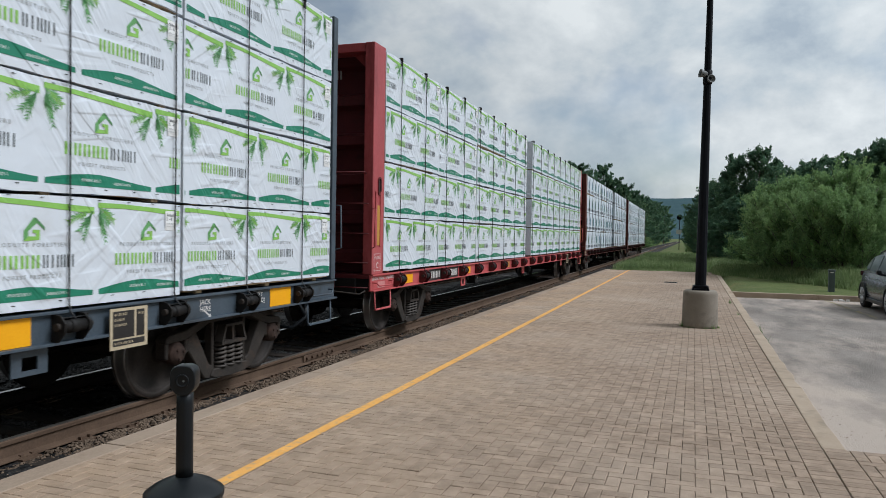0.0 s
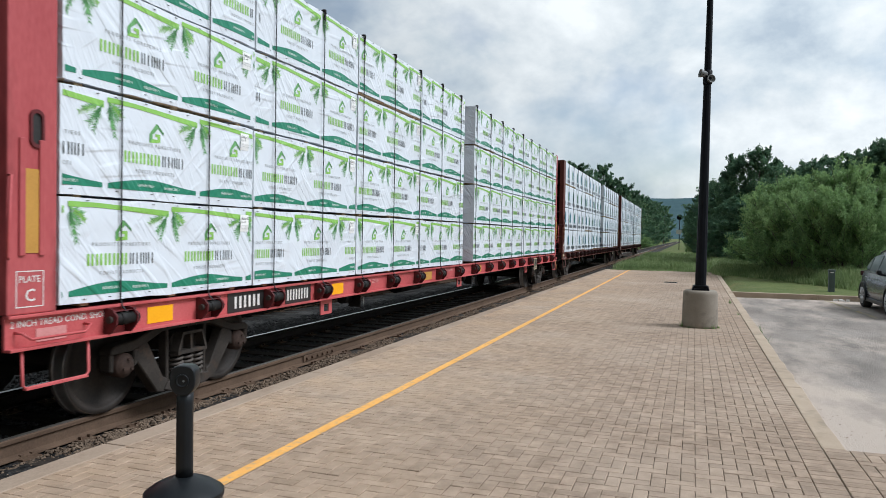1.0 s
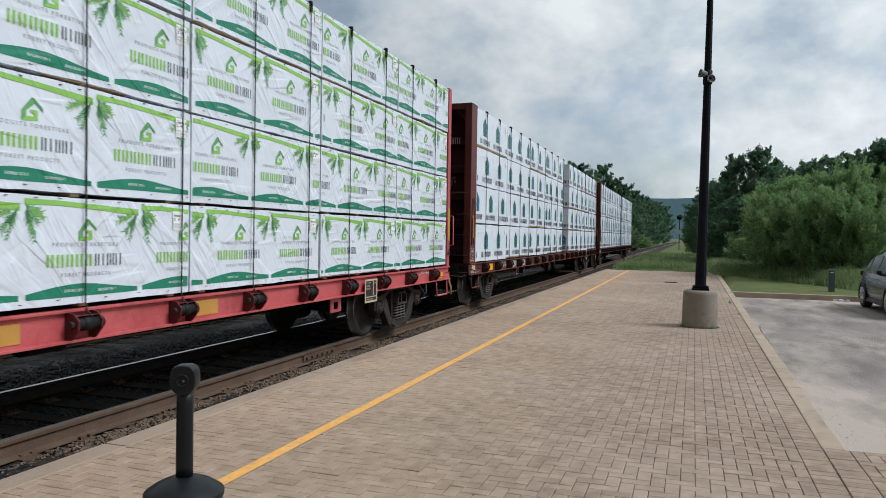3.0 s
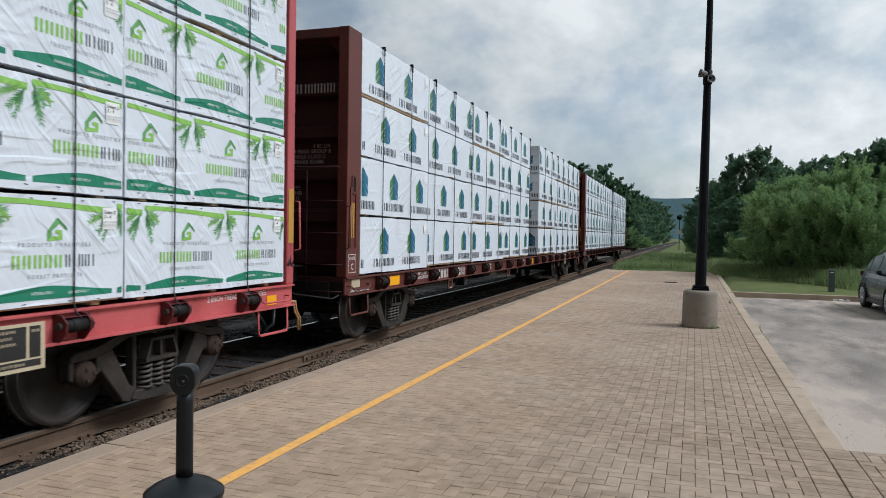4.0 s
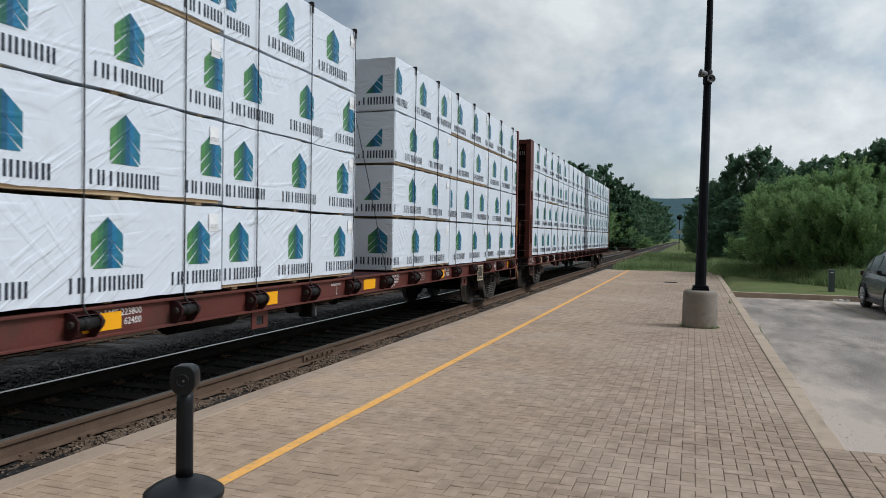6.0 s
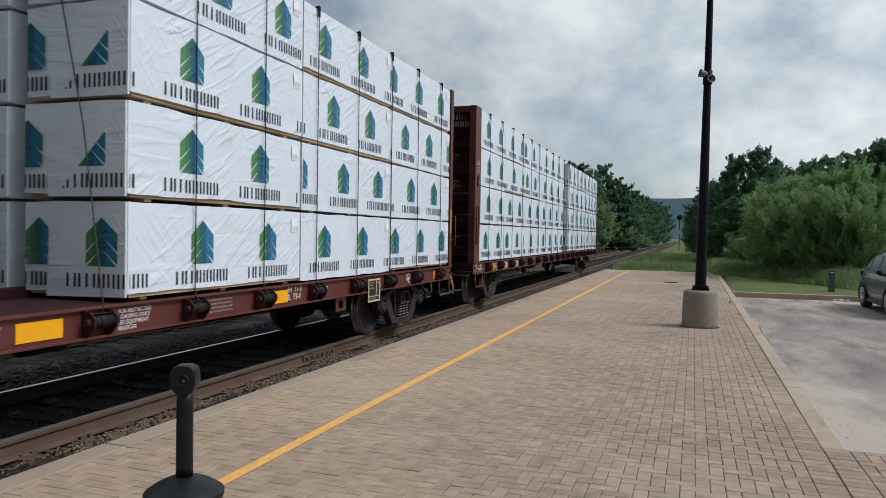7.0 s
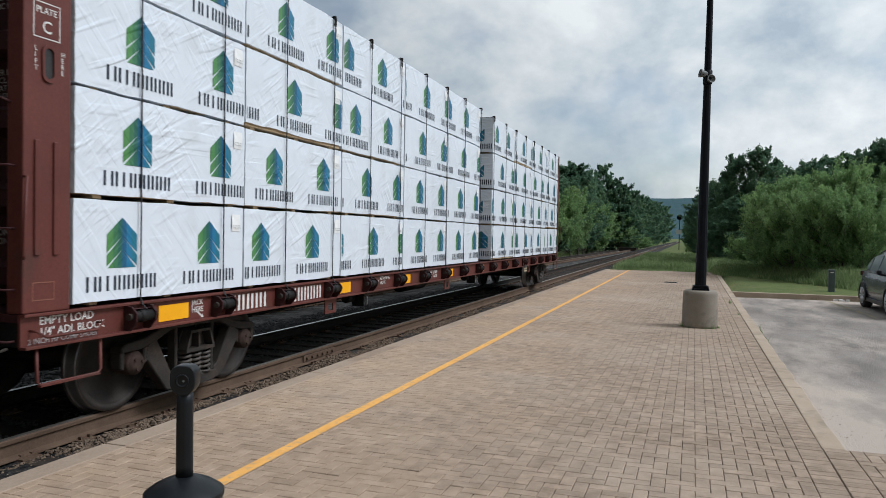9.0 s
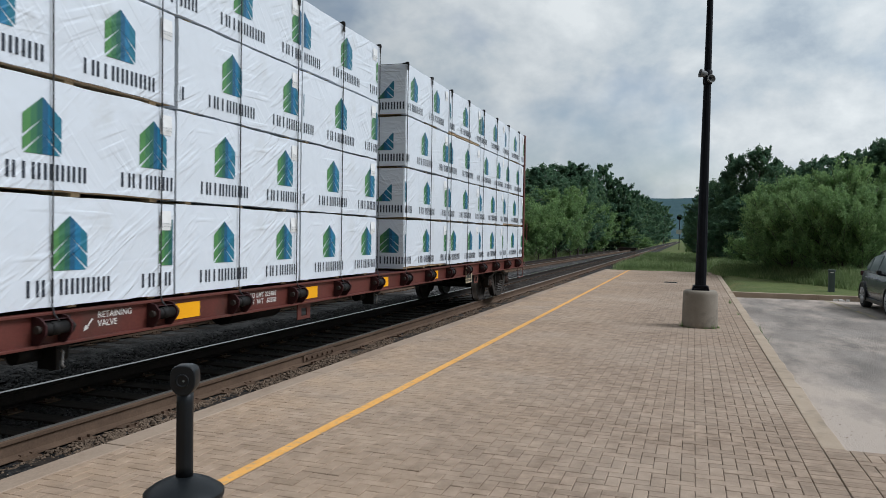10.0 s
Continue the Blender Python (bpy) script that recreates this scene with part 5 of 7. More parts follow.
lettering("PULL HERE", 0.038, car_c, on_side(SILL - 0.043, 4.33, 0.588))
bm = bmesh.new()
rod(bm, (0.96, 11.16, 0.735), (0.96, 11.80, 0.735), 0.050, seg=16)
rod(bm, (0.96, 11.80, 0.72), (0.96, 11.85, 0.72), 0.085, seg=16)
part("brake_cylinder", bm, "black_iron", car_c)
jack_here(car_c, 19.9, 0.95)
plate(car_c, 0.07, 0.5, on_side(SILL + 0.003, 22.225, 1.70), "amber_dull", "reflector", "amber reflective strip")
lettering("2 INCH HF COMP SHOES", 0.06, car_c, on_side(SILL - 0.016, 21.3, 0.82), "stencil")
end_writing(car_c, -0.032, [("6-1/2 X 9 BRGS GROUP B\n36 TW WHLS CLASS C\nNO. 24 BRAKE BEAMS", -0.12, 2.875, 0.082, "stencil_dim"), ("4 IIC D4", 0.48, 2.955, 0.082, "stencil_dim"),
                            ("FMI. TYPE\nEOC - 10B\n43\" EF511", -0.08, 2.33, 0.085, "stencil_dim")])
bars(car_c, 4, 0.10, 0.14, 0.02, on_end(-0.08, -0.19, 3.74), "stencil_dim"); bars(car_c, 5, 0.085, 0.14, 0.02, on_end(0.42, -0.19, 3.74), "stencil_dim")
hoses(car_c, 22.36, 1)

bm = bmesh.new()
pipe(bm, [(SILL + 0.06, 12.99, 0.95), (SILL - 0.03, 13.06, 1.16), (SILL - 0.45, 13.27, 2.6), (SILL - 0.92, 13.305, 4.52), (SILL - 0.95, 13.45, 4.59)], 0.007, 5)
part("tie_down_cable", bm, "cable", car_c, "thin black steel cable slung across the bundle ends")

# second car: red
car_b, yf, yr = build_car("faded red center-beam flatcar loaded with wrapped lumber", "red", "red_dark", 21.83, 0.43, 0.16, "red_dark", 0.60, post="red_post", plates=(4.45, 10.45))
carry(car_b, 0, -43.89, 0)
plate_c(car_b, -0.39, 1.10)
lift_part(car_b, -0.22, 2.42, "red_dark")
plate(car_b, 0.14, 0.62, on_side(SILL + 0.003, -0.32, 1.50), "amber_dull", "reflector", "amber reflective strip")
lettering("2 INCH TREAD COND. SHOES", 0.07, car_b, on_side(SILL - 0.016, -0.42, 0.955))
plate(car_b, 0.28, 0.10, on_side(SILL - 0.018, -0.20, 0.83), "pink_patch", "repaint_patch", "paler red repainted patch")
amber_plates(car_b, (0.98, 4.55), w=0.34)
amber_plates(car_b, (8.14, 11.6, 13.95), w=0.46, mat="amber_dull")
plate(car_b, 0.72, 0.215, on_side(SILL - 0.018, 2.18, 0.81), "black_panel", "mark_panel", "black panel behind the painted mark")
bars(car_b, 3, 0.14, 0.13, 0.035, on_side(SILL - 0.013, 2.30, 0.85))
plate(car_b, 0.62, 0.215, on_side(SILL - 0.018, 3.34, 0.81), "black_panel", "mark_panel", "black panel behind the painted mark")
bars(car_b, 4, 0.105, 0.13, 0.03, on_side(SILL - 0.013, 3.38, 0.85))
lettering("LD LMT 223100", 0.085, car_b, on_side(SILL - 0.016, 5.55, 0.92), "pink_patch")
lettering("LESSEE-CANADIAN", 0.075, car_b, on_side(SILL - 0.016, 9.25, 0.94), "pink_patch")
stencil_board(car_b, 17.9, 0.64)
lettering("2 INCH TREAD COND. SHOES", 0.08, car_b, on_side(SILL - 0.016, 20.35, 0.955))
plate(car_b, 0.2, 0.11, on_side(SILL - 0.018, 21.45, 0.83), "amber", "reflector", "amber reflective strip")
plate(car_b, 0.12, 0.66, on_side(SILL + 0.003, 21.87, 1.55), "amber_dull", "reflector", "amber reflective strip")
bars(car_b, 4, 0.10, 0.14, 0.03, on_end(0.1, -0.19, 4.12), "stencil_dim")
bm = bmesh.new()
pipe(bm, [(0, 0, 0), (0.03, 0.07, 0), (0.06, 0.02, 0), (0.02, -0.01, 0), (0.07, 0.11, 0), (0.08, 0.0, 0), (0.12, 0.05, 0), (0.10, -0.02, 0), (0.15, 0.01, 0)], 0.009, 4)
part("scrawl", bm, "spray", car_b, "dark spray-painted scrawl", at=on_side(SILL + 0.003, 21.86, 1.28))
hoses(car_b, 22.0, 1)

# first car: slate
car_a, yf, yr = build_car("slate-grey center-beam flatcar loaded with wrapped lumber", "slate", "slate", 21.9, 0.43, 0.12, "black_iron")
A0 = -45.70 - 21.9
carry(car_a, 0, A0, 0)
for y in (-4.98 - 0.2, -1.47):
    plate(car_a, 0.46, 0.22, on_side(SILL - 0.018, 21.9 + y, 0.79 + 0.02), "amber", "reflector", "amber reflective strip")
stencil_board(car_a, 21.9 - 4.0, 0.665)
jack_here(car_a, 21.9 - 2.75, 0.94)
lettering("EMPTY\n3/8\" ADJ", 0.075, car_a, on_side(SILL - 0.016, 21.9 - 1.85, 0.95))


# ---- lumber bundles ----
def ink(name, c, sort):
    return creased(surface(name, tuple(v * 0.88 for v in c), c, 3.0, 0.42, bump=0.0, fine=30, spread=0.5), sort, FILM_DEPTH[sort])


for name, c in (("lime", (0.25, 0.52, 0.10)), ("pine", (0.125, 0.35, 0.115)), ("pine_dark", (0.075, 0.235, 0.085)), ("swoosh", (0.010, 0.20, 0.115)), ("grey_ink", (0.09, 0.105, 0.11)),
                ("pale_ink", (0.33, 0.35, 0.35)), ("white_ink", (0.6, 0.66, 0.63))):
    M[name] = ink(name, c, "green")
for name, c in (("navy", (0.022, 0.030, 0.046)), ("leaf_green", (0.075, 0.235, 0.070)), ("moss", (0.040, 0.165, 0.075)), ("deep_green", (0.016, 0.110, 0.085)),
                ("deep_blue", (0.008, 0.095, 0.19)), ("azure", (0.010, 0.165, 0.31)), ("teal", (0.012, 0.160, 0.235))):
    M[name] = ink(name, c, "blue")
BH = 0.872      # height of a bundle with its bearers


def cut(poly, a, b, c):
    """The part of a flat outline where a*u + b*v <= c."""
    out = []
    for k, p in enumerate(poly):
        q = poly[(k + 1) % len(poly)]
        dp, dq = a * p[0] + b * p[1] - c, a * q[0] + b * q[1] - c
        if dp <= 0:
            out.append(p)
        if dp * dq < 0:
            t = dp / (dp - dq)
            out.append((p[0] + t * (q[0] - p[0]), p[1] + t * (q[1] - p[1])))
    return out


def rect(u0, u1, v0, v1):
    return [(u0, v0), (u1, v0), (u1, v1), (u0, v1)]


def strokes(u0, u1, v0, v1, pattern, weight, c):
    """A word as rows of plain upright bars of its size; weight: a bar's width in metres."""
    unit = (u1 - u0) / (len(pattern) * 1.3 - 0.3)
    out = []
    for k, p in enumerate(pattern):
        for f in ((0.5,) if p == "1" else (0.04, 0.96)):
            a = u0 + k * 1.3 * unit + f * (unit - weight)
            out.append((c, rect(a, a + weight, v0, v1)))
    return out


def spray_of_needles(u, v, side, rnd):
    """A printed pine twig hanging from the top band."""
    out = []
    hang = (((0.13, -0.03), 0.07, "pine"), ((0.05, -0.17), 0.085, "pine"), ((0.15, -0.07), 0.06, "lime"), ((0.02, -0.10), 0.07, "pine_dark"), ((0.07, -0.24), 0.065, "pine"), ((0.10, -0.10), 0.07, "pine"))
    reach = (((0.20, -0.03), 0.075, "pine"), ((0.14, -0.13), 0.08, "pine"), ((0.24, -0.06), 0.06, "lime"), ((0.08, -0.08), 0.07, "pine_dark"), ((0.10, -0.19), 0.06, "pine"))
    for tip, ln, tone in (hang if side > 0 else reach):
        bx, by = u, v + 0.03
        tx, ty = u + side * tip[0], v + tip[1]
        dx, dy = tx - bx, ty - by
        d = math.hypot(dx, dy)
        dx, dy = dx / d, dy / d
        out.append((tone, [(bx, by), (bx + 0.012 * side, by), (tx, ty)]))
        for k in range(7):
            f = 0.35 + 0.65 * k / 6
            px, py = bx + (tx - bx) * f, by + (ty - by) * f
            for s in (-1, 1):
                a = math.atan2(dy, dx) + s * rnd.uniform(0.5, 0.95)
                l2 = ln * rnd.uniform(0.55, 0.95)
                nx, ny = -math.sin(a) * 0.006, math.cos(a) * 0.006
                out.append((tone, [(px + nx, py + ny), (px - nx, py - ny), (px + l2 * math.cos(a), py + l2 * math.sin(a))]))
    return out


PLAIN_WORDS = {}


def word_polys(words, width, height):
    """Outlines of set type, fitted to a width and a height, from the origin."""
    if words not in PLAIN_WORDS:
        me = text_mesh(words, 1.0, "pale_ink")
        co = [v.co for v in me.vertices]
        x0, x1 = min(c.x for c in co), max(c.x for c in co)
        y0, y1 = min(c.y for c in co), max(c.y for c in co)
        PLAIN_WORDS[words] = [[((co[i].x - x0) / (x1 - x0), (co[i].y - y0) / (y1 - y0)) for i in p.vertices] for p in me.polygons]
        bpy.data.meshes.remove(me)
    return [[(u * width, v * height) for u, v in p] for p in PLAIN_WORDS[words]]


def green_cell(w, rnd):
    """The print of one repeat: wavy band, two twigs, a roof-like mark, word bars, and a swoosh."""
    h = w / 2
    band = [(0.02, 0.795), (0.30, 0.80), (0.62, 0.785), (0.9, 0.765), (w - 0.02, 0.745), (w - 0.02, 0.80), (0.9, 0.812), (0.62, 0.825), (0.30, 0.838), (0.02, 0.84)]
    out = [("band", "lime", band)]
    for c, p in spray_of_needles(0.03, 0.77, 1, rnd) + spray_of_needles(w - 0.03, 0.74, -1, rnd):
        out.append(("twig", c, p))
    m = [(-0.085, 0.60), (0.0, 0.70), (0.02, 0.70), (0.10, 0.63), (0.10, 0.605), (0.03, 0.66), (-0.045, 0.60), (-0.045, 0.56), (-0.085, 0.525)]
    out.append(("mark", "pine", [(h + u, v) for u, v in m]))
    out.append(("mark", "lime", [(h + u, v) for u, v in ((-0.085, 0.525), (-0.045, 0.56), (0.02, 0.56), (0.02, 0.585), (-0.01, 0.585), (-0.01, 0.61), (0.055, 0.61), (0.055, 0.535), (-0.06, 0.525))]))
    out.append(("mark", "pine_dark", [(h + u, v) for u, v in ((0.0, 0.70), (0.02, 0.70), (0.10, 0.63), (0.10, 0.605))]))
    out += [("words", c, p) for c, p in strokes(h - 0.39, h + 0.055, 0.322, 0.420, "22222", 0.024, "lime")]
    out += [("words", c, p) for c, p in strokes(h + 0.085, h + 0.39, 0.322, 0.420, "21221", 0.014, "grey_ink")]
    for words, half, v0 in (("P R O D U I T S   F O R E S T I E R S", 0.335, 0.482), ("F O R E S T   P R O D U C T S", 0.25, 0.243)):
        out += [("words", "pale_ink", [(h - half + u, v0 + v) for u, v in p]) for p in word_polys(words, 2 * half, 0.031)]
    top = [(0.03, 0.128), (0.16, 0.150), (0.30, 0.170), (0.44, 0.183), (0.56, 0.186), (0.70, 0.176), (0.86, 0.156), (1.02, 0.138), (w - 0.03, 0.126)]
    out.append(("swoosh", "swoosh", [(0.03, 0.085), (w - 0.03, 0.085)] + top[::-1]))
    out += [("words", c, p) for c, p in strokes(h - 0.22, h - 0.02, 0.122, 0.145, "22222212211", 0.0045, "white_ink") + strokes(h + 0.12, h + 0.32, 0.112, 0.135, "22222212211", 0.0045, "white_ink")]
    return out


def blue_cell(w, rnd):
    """A house-shaped mark in leaning bands of green and blue, and word bars."""
    h = w / 2
    out = []
    for s, tones in ((-1, ("deep_green", "moss", "leaf_green")), (1, ("deep_blue", "azure", "teal"))):
        half = [(0, 0.295), (s * 0.175, 0.295), (s * 0.175, 0.580), (0, 0.725)]
        if s > 0:
            half = half[::-1]
        # two slits rise from the outer edge to the middle and taper there
        pieces, k = [], -s * 0.80
        rest = half
        for mid, wide in ((0.565, 0.022), (0.450, 0.026)):
            kk = k - s * wide / 0.175
            pieces.append(cut(rest, k, -1, -mid))
            rest = cut(rest, -kk, 1, mid)
        pieces.append(rest)
        for p in pieces:
            for q, tone in enumerate(tones):
                b = cut(p, s, 0, 0.05 + 0.055 * q) if q < 2 else p
                b = cut(b, -s, 0, -(0.05 + 0.055 * (q - 1))) if q and len(b) > 2 else b
                if len(b) > 2:
                    out.append(("mark", tone, [(h + u, v) for u, v in b]))
    out += [("words", c, p) for c, p in strokes(h - 0.42, h + 0.42, 0.105, 0.230, "12122222", 0.027, "navy")]
    return out


def print_meshes(kind, length, phase, rnd, off):
    """Flat ink on the film for one bundle, cut off at its ends: one mesh for each repeat and sort of print."""
    w = 1.2 if kind == "green" else 1.19
    cell = green_cell if kind == "green" else blue_cell
    groups = {}
    n0 = -2
    for k in range(n0, int(length / w) + 2):
        shapes = cell(w, rnd)
        for sort, tone, poly in shapes:
            p = [(u + k * w + phase, v) for u, v in poly]
            p = cut(p, 1, 0, length - 0.03)
            p = cut(p, -1, 0, -0.03) if len(p) > 2 else p
            if len(p) > 2:
                key = (sort, 0 if sort in ("band", "swoosh") else k)
                groups.setdefault(key, []).append((tone, p))
    out = []
    names = {"band": "printed_band", "swoosh": "printed_swoosh", "twig": "printed_twig", "mark": "printed_mark", "words": "printed_word"}
    for (sort, k), polys in groups.items():
        tones = sorted({t for t, _ in polys})
        verts, faces, mi = [], [], []
        lift = {"swoosh": 0.0025, "band": 0.0025, "twig": 0.004}.get(sort, 0.0034)
        for tone, p in polys:
            b = len(verts)
            verts += [(lift + (0.0008 if tone == "pine_dark" else 0.0004 if tone == "lime" else 0), u, v) for u, v in p]
            area = sum(p[i][0] * p[(i + 1) % len(p)][1] - p[(i + 1) % len(p)][0] * p[i][1] for i in range(len(p)))
            idx = list(range(b, b + len(p)))
            faces.append(idx if area > 0 else idx[::-1])
            mi.append(tones.index(tone))
        me = bpy.data.meshes.new(names[sort])
        me.from_pydata(verts, [], faces)
        for t in tones:
            me.materials.append(M[t])
        me.polygons.foreach_set("material_index", mi)
        lay_film(me, off)
        out.append((names[sort], me))
    return out


def lay_film(me, off):
    """Runs the film's folds on over a mesh: metres along and up, from the bundle's own start."""
    uv = me.uv_layers.new(name="crease")
    for lp in me.loops:
        co = me.vertices[lp.vertex_index].co
        uv.data[lp.index].uv = (co.y + co.x * 0.8 + off, co.z + co.x * 0.5 + off * 0.37)


def wrap_mesh(name, length, width, mat, seed, off, hem=0.0):
    """The film round one bundle: soft corners, a flat flank, a ragged lower hem."""
    h0, h1, r = 0.020, BH, 0.012
    ny, nz, nx = max(6, int(length / 0.12)), 8, 6
    bm = bmesh.new()
    grid = {}
    face = [0]        # each side has corners of its own, so that its edges stay crisp

    def vert(i, j, k):
        key = (face[0], i, j, k)
        if key in grid:
            return grid[key]
        p = Vector((-width + width * i / nx, length * j / ny, h0 + (h1 - h0) * k / nz))
        c = Vector((min(max(p.x, -width + r), -r), min(max(p.y, r), length - r), min(max(p.z, h0 - 9), h1 - r)))
        d = p - c
        q = c + d.normalized() * r if d.length > 1e-6 else p
        n = noise.noise(Vector((p.x * 3 + seed, p.y * 3.1, p.z * 3.0)))
        if k == nz:
            q.z += 0.012 * n
        if i < nx:
            q.x += 0.010 * n
        if j in (0, ny):
            q.y += (0.009 * noise.noise(Vector((p.x * 4 + seed, p.z * 5, j)))) * (1 if j else -1) - (0.007 if j else -0.007)
        if k == 0:
            if i == nx:
                q.x += 0.010 * noise.noise(Vector((seed + 5, p.y * 2.3, 0)))
            q.z += hem + 0.016 * noise.noise(Vector((seed, p.y * 1.1, p.x))) + 0.010 * noise.noise(Vector((seed, p.y * 4.5, p.x)))
        grid[key] = bm.verts.new(q)
        return grid[key]

    def quad(a, b, c, d):
        f = bm.faces.new((vert(*a), vert(*b), vert(*c), vert(*d)))
        f.smooth = True

    for j in range(ny):
        for k in range(nz):
            face[0] = 1
            quad((nx, j, k), (nx, j + 1, k), (nx, j + 1, k + 1), (nx, j, k + 1))
            face[0] = 2
            quad((0, j + 1, k), (0, j, k), (0, j, k + 1), (0, j + 1, k + 1))
        for i in range(nx):
            face[0] = 3
            quad((i, j, nz), (i + 1, j, nz), (i + 1, j + 1, nz), (i, j + 1, nz))
            face[0] = 4
            quad((i, j + 1, 0), (i + 1, j + 1, 0), (i + 1, j, 0), (i, j, 0))
    for i in range(nx):
        for k in range(nz):
            face[0] = 5
            quad((i, 0, k), (i + 1, 0, k), (i + 1, 0, k + 1), (i, 0, k + 1))
            face[0] = 6
            quad((i + 1, ny, k), (i, ny, k), (i, ny, k + 1), (i + 1, ny, k + 1))
    me = mesh_of(name, bm, mat)
    lay_film(me, off)
    return me


def bearer_mesh(width):
    bm = bmesh.new()
    box(bm, -width + 0.06, -0.05, -0.045, 0.045, -0.006, 0.026, 0.003)
    return mesh_of("bearer", bm, "lumber")


WIDE = 1.17


def course_mesh(length, seed):
    """The lowest course of boards, laid along the car, bare under the film's hem."""
    rnd = random.Random(seed)
    bm = bmesh.new()
    box(bm, -WIDE + 0.03, -0.022, 0.03 + rnd.uniform(0, 0.02), length - 0.03 - rnd.uniform(0, 0.02), 0.024, 0.062, 0.003)
    return mesh_of("lumber_course", bm, "lumber")




def staple_mesh(length, rnd):
    bm = bmesh.new()
    for v, gap in ((0.848, 0.31), (0.058, 0.42)):
        y = rnd.uniform(0.05, 0.3)
        while y < length - 0.05:
            z, t = v + rnd.uniform(-0.008, 0.008), rnd.uniform(-0.004, 0.004)
            slab(bm, [(y, z), (y + 0.028, z + t), (y + 0.028, z + t + 0.005), (y, z + 0.005)], 0.001, 0.005, "YZ")
            y += gap * rnd.uniform(0.6, 1.3)
    return mesh_of("staple_seam", bm, "black_iron")


def tag_mesh():
    bm = bmesh.new()
    rows = [[bm.verts.new((0.004 + 0.008 * math.sin(k * 0.9) * (k / 4), u, -0.045 * k)) for u in (0, 0.15)] for k in range(5)]
    for a, b in zip(rows, rows[1:]):
        bm.faces.new((b[0], b[1], a[1], a[0]))
    for f in bm.faces:
        f.smooth = True
    return mesh_of("paper_tag", bm, "tag_paper")


M["tag_paper"] = surface("tag_paper", (0.74, 0.74, 0.72), (0.84, 0.84, 0.83), 6, 0.7, bump=0.1)
TAG = tag_mesh()
BEARER = bearer_mesh(WIDE)


def bundle_kind(kind, length, phase, seed, far=False):
    """One wrapped bundle at the origin: its flank at x = 0, its first end at y = 0."""
    rnd = random.Random(seed)
    label = ("lumber bundle in white film printed with green bands" if kind == "green" else "lumber bundle in white film printed with green-blue marks")
    b = thing("lumber_bundle", label, "lumber bundle", group="lumber bundles on the train")
    off, hem = rnd.uniform(0, 40), rnd.choice((-0.008, 0.0, 0.0, 0.006, 0.012, 0.036) if kind == "blue" else (-0.012, -0.008, 0.0, 0.0, 0.006, 0.022))
    place("film", wrap_mesh("film", length, WIDE, "wrap_green" if kind == "green" else "wrap_blue", seed, off, hem), b, pose(0, 0, 0))
    if kind == "green":
        tagged(place("staple_seam", staple_mesh(length, rnd), b, pose(0, 0, 0), "dark staples along the film's edges"), kind="stuff")
    place("lumber_course", course_mesh(length, seed), b, pose(0, 0, 0), "bare lowest course of boards")
    for f in (0.10, 0.5, 0.90):
        place("bearer", BEARER, b, pose(0, length * f + rnd.uniform(-0.06, 0.06), 0))
    if not far:
        for nm, me in print_meshes(kind, length, phase, rnd, off):
            o = place(nm, me, b, pose(0, 0, 0))
            if nm in ("printed_word", "printed_twig"):
                tagged(o, kind="stuff")
        tg = place("paper_tag", TAG, b, pose(0.004, length - 0.235 + rnd.uniform(-0.03, 0.03), 0.80, 0, 0, 0), "white paper tag")
        if kind == "green":
            lettering("Select 2\n2 - 4", 0.040, tg, on_side(0.011, 0.010, -0.05), "grey_ink")
        for q in range(2):
            bars(tg, 5, 0.016, 0.014, 0.012, on_side(0.015, 0.010, -0.125 - 0.025 * q), "pale_ink")
    return b


def end_print(b, middle, folded):
    """The film's folded end, towards the front: a flap, the mark on it, and the part of the next one beyond the fold."""
    edge = -0.875
    bm = bmesh.new()
    corner = 0.858
    flap = [(-0.012, corner), (edge + 0.30, corner + 1.03 * (edge + 0.30)), (edge, corner + 1.03 * (edge + 0.30) - 0.06), (edge, 0.03), (-0.012, 0.03)]
    if not folded:
        flap = [(-0.012, corner), (-0.34, 0.60), (edge, 0.34), (edge - 0.02, 0.012), (-0.012, 0.03)]
    fr = [bm.verts.new((u, -0.010, v)) for u, v in flap]
    ba = [bm.verts.new((u, 0.010, v)) for u, v in flap]
    bm.faces.new(fr)
    for k in range(5):
        bm.faces.new((fr[k], ba[k], ba[(k + 1) % 5], fr[(k + 1) % 5]))
    bmesh.ops.recalc_face_normals(bm, faces=bm.faces)
    o = part("film_flap", bm, "wrap_blue", b, "folded flap of the film's end")
    lay_film(o.data, 7.3)
    by = {}
    for sort, tone, poly in blue_cell(1.19, random.Random(2)):
        whole = cut([(u - 0.595 + middle, v) for u, v in poly], 1, 0, -0.012)
        whole = cut(whole, -1, 0, -edge - 0.005) if len(whole) > 2 else []
        if folded and len(whole) > 2:
            whole = cut(whole, -1.03, 1, corner - 0.02)
        rest = cut([(u - 0.595 + middle - 0.72, v) for u, v in poly], 1, 0, edge - 0.01)
        rest = cut(rest, -1, 0, WIDE - 0.02) if len(rest) > 2 else []
        for p, y in ((whole, -0.0125), (rest, -0.006)):
            if len(p) > 2:
                by.setdefault(sort, []).append((tone, p, y))
    for sort, polys in by.items():
        tones = sorted({t for t, _, _ in polys})
        bm = bmesh.new()
        for tone, p, y in polys:
            f = bm.faces.new([bm.verts.new((u, y, v)) for u, v in p])
            f.material_index = tones.index(tone)
        o = part("printed_mark" if sort == "mark" else "printed_word", bm, tones, b)
        lay_film(o.data, 7.3)
        tagged(o, kind="stuff")


